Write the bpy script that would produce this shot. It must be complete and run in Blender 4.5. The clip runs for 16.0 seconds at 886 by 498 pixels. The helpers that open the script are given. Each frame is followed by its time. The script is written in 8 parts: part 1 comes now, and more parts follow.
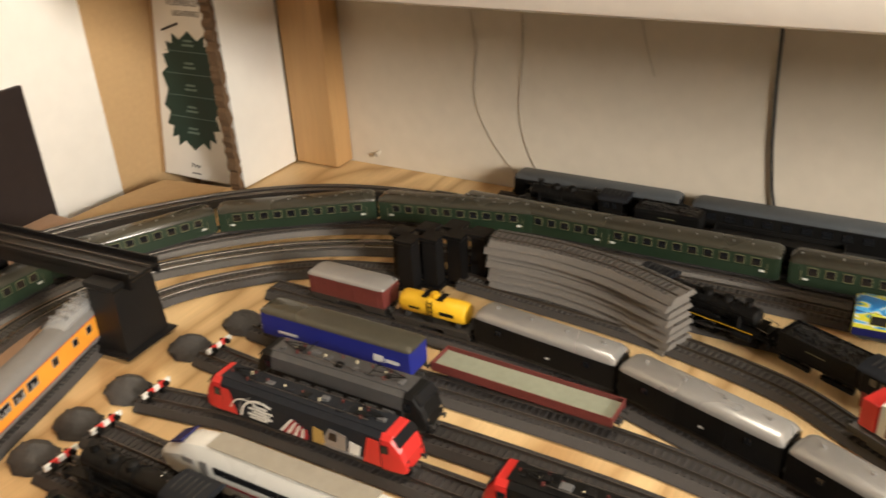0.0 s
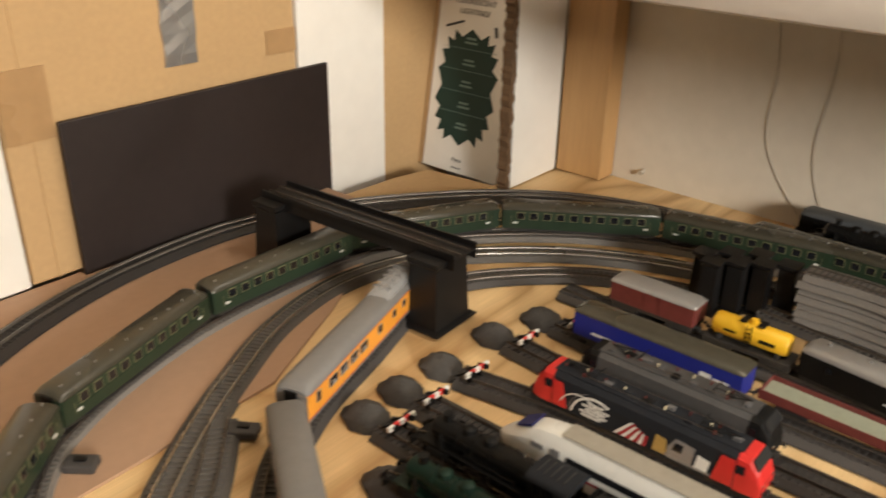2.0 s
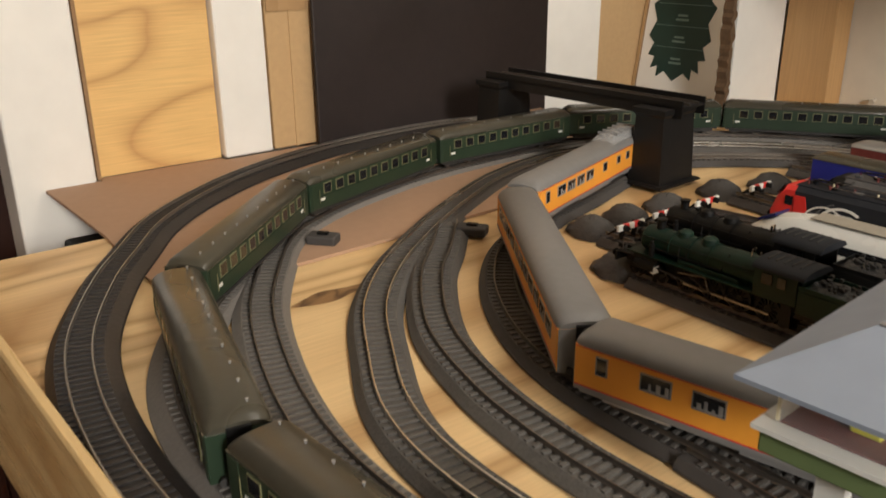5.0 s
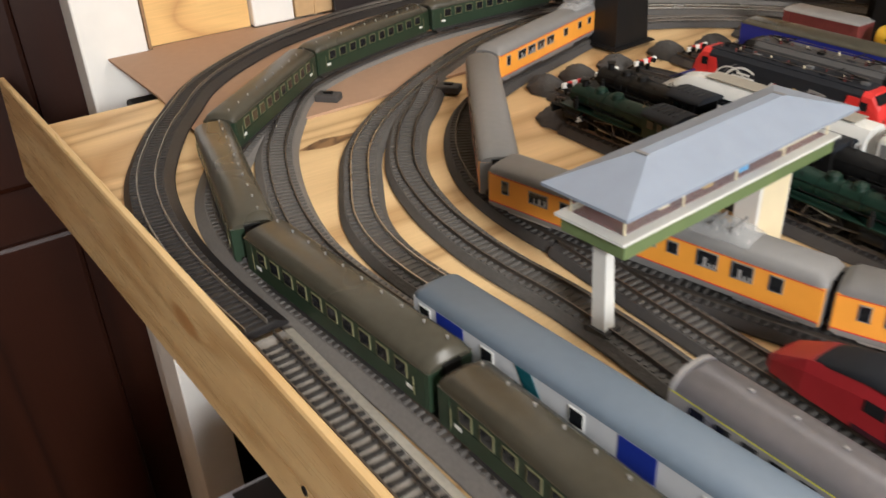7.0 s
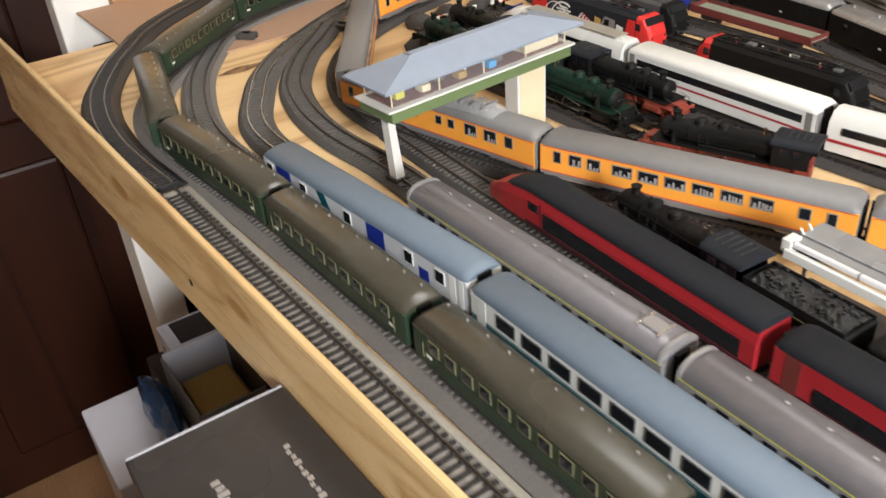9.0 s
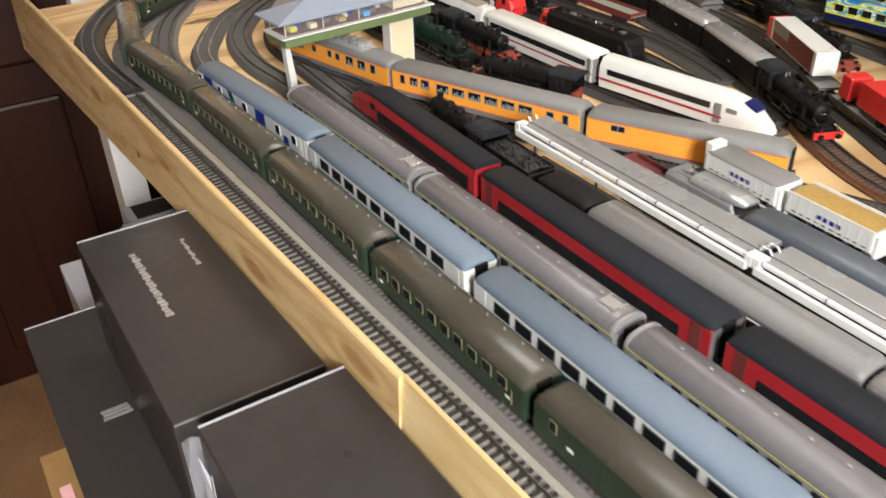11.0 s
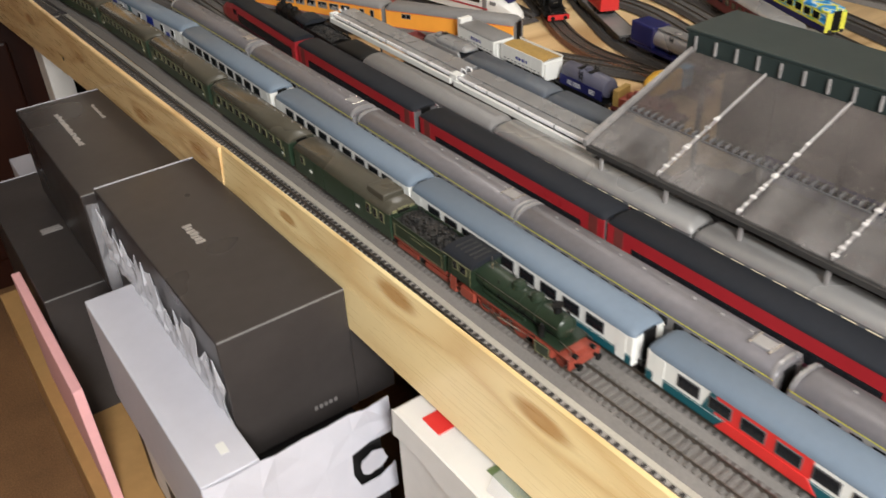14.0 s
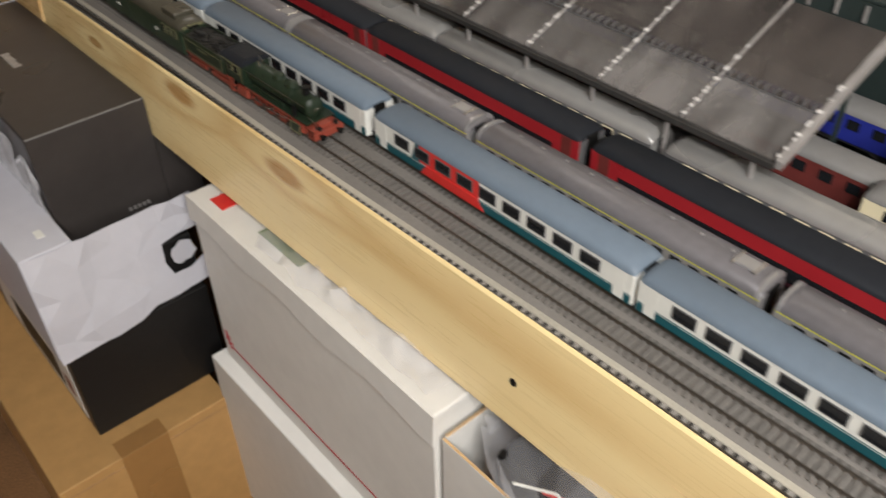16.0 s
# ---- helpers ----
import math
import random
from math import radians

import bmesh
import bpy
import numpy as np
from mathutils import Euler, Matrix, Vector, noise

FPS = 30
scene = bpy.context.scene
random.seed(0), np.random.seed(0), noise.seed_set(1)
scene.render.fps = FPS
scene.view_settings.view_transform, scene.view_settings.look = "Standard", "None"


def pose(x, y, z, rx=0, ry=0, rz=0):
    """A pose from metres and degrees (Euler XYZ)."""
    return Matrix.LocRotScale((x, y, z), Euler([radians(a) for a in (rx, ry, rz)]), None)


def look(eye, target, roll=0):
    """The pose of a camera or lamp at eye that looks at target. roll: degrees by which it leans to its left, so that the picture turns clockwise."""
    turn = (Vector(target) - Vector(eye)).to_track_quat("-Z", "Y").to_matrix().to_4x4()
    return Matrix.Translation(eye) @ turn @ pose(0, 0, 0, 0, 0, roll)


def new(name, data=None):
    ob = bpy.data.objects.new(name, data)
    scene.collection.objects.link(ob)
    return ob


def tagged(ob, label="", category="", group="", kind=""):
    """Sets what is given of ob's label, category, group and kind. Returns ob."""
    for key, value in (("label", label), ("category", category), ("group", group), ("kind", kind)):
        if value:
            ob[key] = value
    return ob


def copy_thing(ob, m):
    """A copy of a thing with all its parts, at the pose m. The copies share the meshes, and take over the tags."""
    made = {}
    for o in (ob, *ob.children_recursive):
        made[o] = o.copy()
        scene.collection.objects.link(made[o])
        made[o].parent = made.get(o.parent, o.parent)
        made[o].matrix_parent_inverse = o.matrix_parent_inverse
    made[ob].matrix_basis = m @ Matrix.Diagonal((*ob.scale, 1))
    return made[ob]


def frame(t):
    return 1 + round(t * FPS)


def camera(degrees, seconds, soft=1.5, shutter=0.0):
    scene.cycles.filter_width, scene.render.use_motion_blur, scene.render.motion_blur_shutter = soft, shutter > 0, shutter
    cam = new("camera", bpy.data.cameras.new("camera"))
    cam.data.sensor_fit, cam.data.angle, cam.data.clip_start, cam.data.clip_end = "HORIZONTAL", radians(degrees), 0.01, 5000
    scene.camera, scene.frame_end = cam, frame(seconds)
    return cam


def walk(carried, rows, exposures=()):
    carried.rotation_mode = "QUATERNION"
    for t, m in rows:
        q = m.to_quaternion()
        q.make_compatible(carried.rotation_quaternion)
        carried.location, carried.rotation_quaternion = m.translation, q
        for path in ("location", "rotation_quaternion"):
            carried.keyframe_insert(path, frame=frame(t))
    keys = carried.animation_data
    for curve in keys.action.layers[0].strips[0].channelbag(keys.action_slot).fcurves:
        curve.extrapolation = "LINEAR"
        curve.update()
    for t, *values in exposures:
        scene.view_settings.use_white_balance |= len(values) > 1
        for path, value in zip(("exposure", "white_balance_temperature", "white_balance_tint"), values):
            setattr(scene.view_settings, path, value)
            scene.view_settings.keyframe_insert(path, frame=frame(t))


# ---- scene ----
cam = camera(55.4, 16.0, 1.6, 0.5)
PATH = [
    (0, (0.178, -0.02, 0.507), (1.7, 0.9, -0.408), -3.3),
    (0.5, (0.142, 0.028, 0.514), (1.635, 1.011, -0.384), -1.3),
    (1, (0.12, 0.053, 0.518), (1.597, 1.091, -0.345), -0.7),
    (1.5, (0.094, 0.102, 0.505), (1.544, 1.185, -0.345), 0.2),
    (2, (0.045, 0.155, 0.495), (1.429, 1.309, -0.373), 1.2),
    (2.5, (-0.009, 0.189, 0.462), (1.317, 1.444, -0.356), 0.0),
    (3, (-0.06, 0.213, 0.416), (1.239, 1.538, -0.331), 0.0),
    (3.5, (-0.089, 0.216, 0.364), (1.203, 1.592, -0.298), 0.1),
    (4, (-0.083, 0.192, 0.310), (1.173, 1.612, -0.323), 0.8),
    (4.5, (-0.062, 0.151, 0.267), (1.130, 1.618, -0.384), 0.5),
    (7, (-0.118, -0.083, 0.34), (0.829, 1.359, -0.671), -2.7),
    (7.5, (-0.124, -0.169, 0.373), (0.82, 1.22, -0.712), -5.0),
    (8, (-0.139, -0.228, 0.368), (0.809, 1.128, -0.755), -5.7),
    (8.2, (-0.139, -0.264, 0.381), (0.804, 1.1, -0.737), -5.8),
    (10.3, (-0.157, -0.631, 0.406), (0.679, 0.839, -0.662), -2.3),
    (10.5, (-0.162, -0.681, 0.416), (0.696, 0.779, -0.649), -2.4),
    (11, (-0.183, -0.771, 0.432), (0.705, 0.664, -0.641), -1.9),
    (11.5, (-0.195, -0.824, 0.437), (0.696, 0.599, -0.649), -0.8),
    (12, (-0.19, -0.907, 0.435), (0.682, 0.539, -0.638), -0.5),
    (12.5, (-0.198, -1.01, 0.442), (0.657, 0.447, -0.629), -0.5),
    (13, (-0.203, -1.088, 0.442), (0.654, 0.365, -0.632), -1.4),
    (13.5, (-0.231, -1.159, 0.449), (0.667, 0.252, -0.648), -3.0),
    (14, (-0.253, -1.228, 0.458), (0.68, 0.151, -0.649), -3.1),
    (14.5, (-0.254, -1.294, 0.452), (0.668, 0.073, -0.68), -1.5),
    (15, (-0.24, -1.374, 0.44), (0.649, -0.03, -0.744), -0.7),
    (15.5, (-0.244, -1.422, 0.438), (0.668, -0.132, -0.789), -1.2),
    (16, (-0.255, -1.462, 0.442), (0.749, -0.296, -0.836), -1.0),
]
walk(cam, [(t, look(eye, target, roll)) for t, eye, target, roll in PATH], exposures=[(0.0, 0.07, 6400, 10), (2.0, -0.15, 6300, 10), (4.5, -0.45, 6150, 10), (7.0, -0.06, 5600, 10), (8.2, 0.03, 5500, 10), (10.5, 0.05, 5600, 10), (11.5, -0.15, 5600, 10), (12.5, -0.2, 5600, 10), (14.0, -0.68, 5700, 10), (16.0, -1.4, 5850, 10)])

# ---- world and lamps ----
world = bpy.data.worlds.new("room_air")
scene.world = world
world.use_nodes = True
world.node_tree.nodes["Background"].inputs[0].default_value = (1.0, 0.86, 0.7, 1)
world.node_tree.nodes["Background"].inputs[1].default_value = 0.06


def area_lamp(name, eye, target, power, sx, sy, colour):
    data = bpy.data.lights.new(name, "AREA")
    data.shape, data.size, data.size_y, data.energy, data.color = "RECTANGLE", sx, sy, power, colour
    ob = new(name, data)
    ob.matrix_world = look(eye, target)
    return ob


area_lamp("unseen_lamp", (-0.70, -3.00, 1.32), (0.6, 0.6, 0.05), 138, 0.4, 1.0, (1.0, 0.90, 0.76))
# low lamp added out of view to brighten the near boxes and board
area_lamp("unseen_lamp", (-0.45, -1.95, 1.00), (0.10, -1.3, 0.0), 46, 0.35, 0.5, (1.0, 0.92, 0.81))
# fill lamp added above the table to lift roofs, yard and wall
area_lamp("unseen_lamp", (0.75, 0.02, 1.46), (0.70, 0.35, 0.0), 16, 0.4, 0.9, (1.0, 0.88, 0.72))

# ---- materials ----


def mat(name, colour, rough=0.5, metal=0.0, var=0.12, scale=60.0, bump=0.05, coarse=6.0, spec=0.5, dirt=None, coat=0.0):
    """A painted or plain surface: two scales of colour variation, uneven gloss and fine relief."""
    m = bpy.data.materials.new(name)
    m.use_nodes = True
    nt = m.node_tree
    b = nt.nodes["Principled BSDF"]
    tc = nt.nodes.new("ShaderNodeTexCoord")
    info = nt.nodes.new("ShaderNodeObjectInfo")
    off = nt.nodes.new("ShaderNodeVectorMath")
    off.operation = "ADD"
    mul = nt.nodes.new("ShaderNodeMath")
    mul.operation = "MULTIPLY"
    mul.inputs[1].default_value = 9.0
    nt.links.new(info.outputs["Random"], mul.inputs[0])
    nt.links.new(tc.outputs["Object"], off.inputs[0])
    nt.links.new(mul.outputs[0], off.inputs[1])
    fine = nt.nodes.new("ShaderNodeTexNoise")
    fine.inputs["Scale"].default_value, fine.inputs["Detail"].default_value = scale, 5
    big = nt.nodes.new("ShaderNodeTexNoise")
    big.inputs["Scale"].default_value, big.inputs["Detail"].default_value = coarse, 3
    nt.links.new(off.outputs[0], fine.inputs["Vector"])
    nt.links.new(off.outputs[0], big.inputs["Vector"])
    add = nt.nodes.new("ShaderNodeMath")
    nt.links.new(fine.outputs["Fac"], add.inputs[0])
    nt.links.new(big.outputs["Fac"], add.inputs[1])
    ramp = nt.nodes.new("ShaderNodeMapRange")
    ramp.inputs["From Min"].default_value, ramp.inputs["From Max"].default_value = 0.65, 1.35
    nt.links.new(add.outputs[0], ramp.inputs["Value"])
    mix = nt.nodes.new("ShaderNodeMix")
    mix.data_type = "RGBA"
    c = Vector(colour)
    low = [max(0, v * (1 - var)) for v in c] if dirt is None else list(dirt)
    high = [min(1, v * (1 + var)) for v in c]
    mix.inputs["A"].default_value, mix.inputs["B"].default_value = (*low, 1), (*high, 1)
    nt.links.new(ramp.outputs[0], mix.inputs["Factor"])
    nt.links.new(mix.outputs["Result"], b.inputs["Base Color"])
    gloss = nt.nodes.new("ShaderNodeMapRange")
    gloss.inputs["From Min"].default_value, gloss.inputs["From Max"].default_value = 0.3, 0.7
    gloss.inputs["To Min"].default_value, gloss.inputs["To Max"].default_value = max(0.03, rough - 0.1), min(1, rough + 0.1)
    nt.links.new(big.outputs["Fac"], gloss.inputs["Value"])
    nt.links.new(gloss.outputs[0], b.inputs["Roughness"])
    b.inputs["Metallic"].default_value = metal
    b.inputs["Specular IOR Level"].default_value = spec
    b.inputs["Coat Weight"].default_value = coat
    if bump:
        bp = nt.nodes.new("ShaderNodeBump")
        bp.inputs["Strength"].default_value, bp.inputs["Distance"].default_value = bump, 0.002
        nt.links.new(fine.outputs["Fac"], bp.inputs["Height"])
        nt.links.new(bp.outputs[0], b.inputs["Normal"])
    return m


def wood(name, light, dark, along="Y", rings=9.0, stretch=0.16, rough=0.45, distortion=2.2, contrast=1.0, size=1.0, bands=9.0, thin=2.2, saw=False):
    """Softwood or rotary-cut ply: long figure stretched along one axis, with fine fibre."""
    m = bpy.data.materials.new(name)
    m.use_nodes = True
    nt = m.node_tree
    b = nt.nodes["Principled BSDF"]
    tc = nt.nodes.new("ShaderNodeTexCoord")
    mp = nt.nodes.new("ShaderNodeMapping")
    sc = {"X": (stretch, 1, 1), "Y": (1, stretch, 1), "Z": (1, 1, stretch)}[along]
    mp.inputs["Scale"].default_value = [v * size for v in sc]
    nt.links.new(tc.outputs["Object"], mp.inputs["Vector"])
    n1 = nt.nodes.new("ShaderNodeTexNoise")
    n1.inputs["Scale"].default_value, n1.inputs["Detail"].default_value, n1.inputs["Distortion"].default_value = rings, 1.5, distortion * 0.3
    nt.links.new(mp.outputs[0], n1.inputs["Vector"])
    times = nt.nodes.new("ShaderNodeMath")
    times.operation = "MULTIPLY"
    times.inputs[1].default_value = bands
    nt.links.new(n1.outputs["Fac"], times.inputs[0])
    frac = nt.nodes.new("ShaderNodeMath")
    frac.operation = "FRACT" if saw else "PINGPONG"
    frac.inputs[1].default_value = 1.0
    nt.links.new(times.outputs[0], frac.inputs[0])
    pw = nt.nodes.new("ShaderNodeMath")
    pw.operation = "POWER"
    pw.inputs[1].default_value = thin
    nt.links.new(frac.outputs[0], pw.inputs[0])
    fib = nt.nodes.new("ShaderNodeTexNoise")
    mp2 = nt.nodes.new("ShaderNodeMapping")
    sc2 = {"X": (0.03, 1, 1), "Y": (1, 0.03, 1), "Z": (1, 1, 0.03)}[along]
    mp2.inputs["Scale"].default_value = sc2
    nt.links.new(tc.outputs["Object"], mp2.inputs["Vector"])
    nt.links.new(mp2.outputs[0], fib.inputs["Vector"])
    fib.inputs["Scale"].default_value, fib.inputs["Detail"].default_value = 500, 4
    mix = nt.nodes.new("ShaderNodeMix")
    mix.data_type = "RGBA"
    mix.inputs["A"].default_value, mix.inputs["B"].default_value = (*light, 1), (*dark, 1)
    fac = nt.nodes.new("ShaderNodeMath")
    fac.operation = "MULTIPLY"
    fac.inputs[1].default_value = contrast
    nt.links.new(pw.outputs[0], fac.inputs[0])
    nt.links.new(fac.outputs[0], mix.inputs["Factor"])
    mix2 = nt.nodes.new("ShaderNodeMix")
    mix2.data_type, mix2.blend_type = "RGBA", "MULTIPLY"
    mix2.inputs["Factor"].default_value = 0.35
    nt.links.new(mix.outputs["Result"], mix2.inputs["A"])
    nt.links.new(fib.outputs["Fac"], mix2.inputs["B"])
    lift = nt.nodes.new("ShaderNodeHueSaturation")
    lift.inputs["Value"].default_value = 1.18
    nt.links.new(mix2.outputs["Result"], lift.inputs["Color"])
    nt.links.new(lift.outputs[0], b.inputs["Base Color"])
    b.inputs["Roughness"].default_value = rough
    bp = nt.nodes.new("ShaderNodeBump")
    bp.inputs["Strength"].default_value, bp.inputs["Distance"].default_value = 0.12, 0.001
    nt.links.new(fib.outputs["Fac"], bp.inputs["Height"])
    nt.links.new(bp.outputs[0], b.inputs["Normal"])
    return m


def clear(name, tint, rough=0.1, see=0.7, wave=0.0, haze=None):
    """Clear moulded plastic or thin glazing: partly see-through, glossy. haze: lamp sheen put into the colour as pale
    streaks.
    """
    m = bpy.data.materials.new(name)
    m.use_nodes = True
    nt = m.node_tree
    b = nt.nodes["Principled BSDF"]
    b.inputs["Base Color"].default_value = (*tint, 1)
    b.inputs["Roughness"].default_value = rough
    b.inputs["IOR"].default_value = 1.25
    b.inputs["Alpha"].default_value = 1 - see
    n = nt.nodes.new("ShaderNodeTexNoise")
    n.inputs["Scale"].default_value = 25
    mr = nt.nodes.new("ShaderNodeMapRange")
    mr.inputs["To Min"].default_value, mr.inputs["To Max"].default_value = rough * 0.6, rough * 1.5
    nt.links.new(n.outputs["Fac"], mr.inputs["Value"])
    nt.links.new(mr.outputs[0], b.inputs["Roughness"])
    # streaks towards the haze colour imitate lamp reflections on the plastic
    if haze:
        mp = nt.nodes.new("ShaderNodeMapping")
        mp.inputs["Scale"].default_value = (0.5, 1.6, 1.0)
        tc = nt.nodes.new("ShaderNodeTexCoord")
        nt.links.new(tc.outputs["Object"], mp.inputs["Vector"])
        sheen = nt.nodes.new("ShaderNodeTexNoise")
        sheen.inputs["Scale"].default_value, sheen.inputs["Detail"].default_value = 16, 5
        nt.links.new(mp.outputs[0], sheen.inputs["Vector"])
        mr2 = nt.nodes.new("ShaderNodeMapRange")
        mr2.inputs["From Min"].default_value, mr2.inputs["From Max"].default_value = 0.35, 0.68
        nt.links.new(sheen.outputs["Fac"], mr2.inputs["Value"])
        mx = nt.nodes.new("ShaderNodeMix")
        mx.data_type = "RGBA"
        mx.inputs["A"].default_value, mx.inputs["B"].default_value = (*tint, 1), (*haze, 1)
        nt.links.new(mr2.outputs[0], mx.inputs["Factor"])
        nt.links.new(mx.outputs["Result"], b.inputs["Base Color"])
    if wave:
        bp = nt.nodes.new("ShaderNodeBump")
        bp.inputs["Strength"].default_value, bp.inputs["Distance"].default_value = wave, 0.004
        nt.links.new(n.outputs["Fac"], bp.inputs["Height"])
        nt.links.new(bp.outputs[0], b.inputs["Normal"])
    return m


def patchwork(name, colours, scale, rough=0.4):
    """Painted waves of several colours."""
    m = bpy.data.materials.new(name)
    m.use_nodes = True
    nt = m.node_tree
    b = nt.nodes["Principled BSDF"]
    tc = nt.nodes.new("ShaderNodeTexCoord")
    mp = nt.nodes.new("ShaderNodeMapping")
    mp.inputs["Scale"].default_value = (1.0, 0.45, 1.4)
    nt.links.new(tc.outputs["Object"], mp.inputs["Vector"])
    n = nt.nodes.new("ShaderNodeTexNoise")
    n.inputs["Scale"].default_value, n.inputs["Detail"].default_value, n.inputs["Distortion"].default_value = scale, 1.0, 0.8
    nt.links.new(mp.outputs[0], n.inputs["Vector"])
    ramp = nt.nodes.new("ShaderNodeValToRGB")
    ramp.color_ramp.interpolation = "CONSTANT"
    for k, (at, c) in enumerate(colours):
        e = ramp.color_ramp.elements[k] if k < 2 else ramp.color_ramp.elements.new(at)
        e.position, e.color = at, (*c, 1)
    nt.links.new(n.outputs["Fac"], ramp.inputs[0])
    nt.links.new(ramp.outputs[0], b.inputs["Base Color"])
    b.inputs["Roughness"].default_value = rough
    return m


M_PLY = wood("plywood", (0.79, 0.57, 0.29), (0.40, 0.215, 0.075), "X", 6.0, 0.18, 0.5, 2.6, 0.72, bands=16, thin=2.0)
PINE_KNOTS = ((-0.72, 0.024, 0.85), (-0.905, 0.020, 0.85), (-0.52, 0.010, 0.5), (-0.10, -0.016, 0.8), (-0.30, 0.004, 0.9), (0.16, -0.005, 0.7), (0.45, -0.010, 0.8))


def knotty(name, light, dark, heart, lines=9.0, fibre=0.9):
    """Varnished pine: long grain along y that bends round oval knots."""
    m = bpy.data.materials.new(name)
    m.use_nodes = True
    nt = m.node_tree
    b = nt.nodes["Principled BSDF"]

    def math_node(op, a, c):
        nd = nt.nodes.new("ShaderNodeMath")
        nd.operation = op
        for k, v in enumerate((a, c)):
            if isinstance(v, (int, float)):
                nd.inputs[k].default_value = v
            elif v is not None:
                nt.links.new(v, nd.inputs[k])
        return nd.outputs[0]

    tc = nt.nodes.new("ShaderNodeTexCoord")
    flat = nt.nodes.new("ShaderNodeMapping")
    flat.inputs["Scale"].default_value = (0.0, 0.32, 1.0)
    nt.links.new(tc.outputs["Object"], flat.inputs["Vector"])
    near = None
    for y, z, size in PINE_KNOTS:
        d = nt.nodes.new("ShaderNodeVectorMath")
        d.operation = "DISTANCE"
        d.inputs[1].default_value = (0.0, 0.32 * y, z)
        nt.links.new(flat.outputs[0], d.inputs[0])
        q = math_node("DIVIDE", d.outputs["Value"], size)
        near = q if near is None else math_node("MINIMUM", near, q)
    mp = nt.nodes.new("ShaderNodeMapping")
    mp.inputs["Scale"].default_value = (0.2, 0.10, 1.0)
    nt.links.new(tc.outputs["Object"], mp.inputs["Vector"])
    n = nt.nodes.new("ShaderNodeTexNoise")
    n.inputs["Scale"].default_value, n.inputs["Detail"].default_value = 16.0, 2.0
    nt.links.new(mp.outputs[0], n.inputs["Vector"])
    pull = math_node("POWER", 0.5, math_node("DIVIDE", near, 0.013))
    rings = math_node("ADD", math_node("MULTIPLY", n.outputs["Fac"], lines), math_node("MULTIPLY", pull, 3.2))
    line = math_node("POWER", math_node("PINGPONG", rings, 1.0), 1.8)
    fib = nt.nodes.new("ShaderNodeTexNoise")
    fib.inputs["Scale"].default_value, fib.inputs["Detail"].default_value = 420, 4
    mp2 = nt.nodes.new("ShaderNodeMapping")
    mp2.inputs["Scale"].default_value = (1, 0.03, 1)
    nt.links.new(tc.outputs["Object"], mp2.inputs["Vector"])
    nt.links.new(mp2.outputs[0], fib.inputs["Vector"])
    mix = nt.nodes.new("ShaderNodeMix")
    mix.data_type = "RGBA"
    mix.inputs["A"].default_value, mix.inputs["B"].default_value = (*light, 1), (*dark, 1)
    nt.links.new(math_node("MULTIPLY", line, math_node("ADD", 0.25, math_node("MULTIPLY", fib.outputs["Fac"], fibre))), mix.inputs["Factor"])
    core = nt.nodes.new("ShaderNodeMapRange")
    core.interpolation_type = "SMOOTHSTEP"
    core.inputs["From Min"].default_value, core.inputs["From Max"].default_value = 0.006, 0.015
    core.inputs["To Min"].default_value, core.inputs["To Max"].default_value = 0.85, 0.0
    nt.links.new(near, core.inputs["Value"])
    mix2 = nt.nodes.new("ShaderNodeMix")
    mix2.data_type = "RGBA"
    mix2.inputs["B"].default_value = (*heart, 1)
    nt.links.new(mix.outputs["Result"], mix2.inputs["A"])
    nt.links.new(core.outputs[0], mix2.inputs["Factor"])
    nt.links.new(mix2.outputs["Result"], b.inputs["Base Color"])
    gloss = nt.nodes.new("ShaderNodeMapRange")
    gloss.inputs["To Min"].default_value, gloss.inputs["To Max"].default_value = 0.20, 0.38
    nt.links.new(fib.outputs["Fac"], gloss.inputs["Value"])
    nt.links.new(gloss.outputs[0], b.inputs["Roughness"])
    bp = nt.nodes.new("ShaderNodeBump")
    bp.inputs["Strength"].default_value, bp.inputs["Distance"].default_value = 0.10, 0.001
    nt.links.new(fib.outputs["Fac"], bp.inputs["Height"])
    nt.links.new(bp.outputs[0], b.inputs["Normal"])
    return m


M_PINE = knotty("pine_board", (0.78, 0.56, 0.27), (0.52, 0.31, 0.115), (0.42, 0.22, 0.075))
M_PINENEAR = knotty("yellow_pine_board", (0.88, 0.70, 0.36), (0.62, 0.39, 0.135), (0.47, 0.26, 0.085), 4.5, 0.65)
M_PLYWALL = wood("plywood_panel", (0.80, 0.52, 0.20), (0.54, 0.30, 0.11), "X", 5.5, 0.62, 0.45, 4.5, 0.9, bands=9.5, thin=2.2)
M_POST = wood("timber_post", (0.52, 0.31, 0.13), (0.32, 0.17, 0.06), "Z", 9.0, 0.06, 0.55, 1.2, 0.6)
M_BROWNWOOD = wood("stained_panel", (0.026, 0.0062, 0.0022), (0.011, 0.0026, 0.0010), "Z", 6.0, 0.06, 0.45, 1.2, 0.8)
M_BROWNWOOD.node_tree.nodes["Principled BSDF"].inputs["Specular IOR Level"].default_value = 0.3
M_WALL = mat("wall_paint", (0.66, 0.60, 0.50), 0.85, var=0.05, scale=40, coarse=2.0, bump=0.03)
# darker than wall_paint so that the unseen walls throw back less fill light
M_ROOM = mat("low_bounce_paint", (0.36, 0.31, 0.25), 0.9, var=0.06, scale=40, coarse=2.0, bump=0.03)
M_WHITE = mat("white_paint", (0.84, 0.82, 0.77), 0.6, var=0.04, scale=30, coarse=3, bump=0.03)
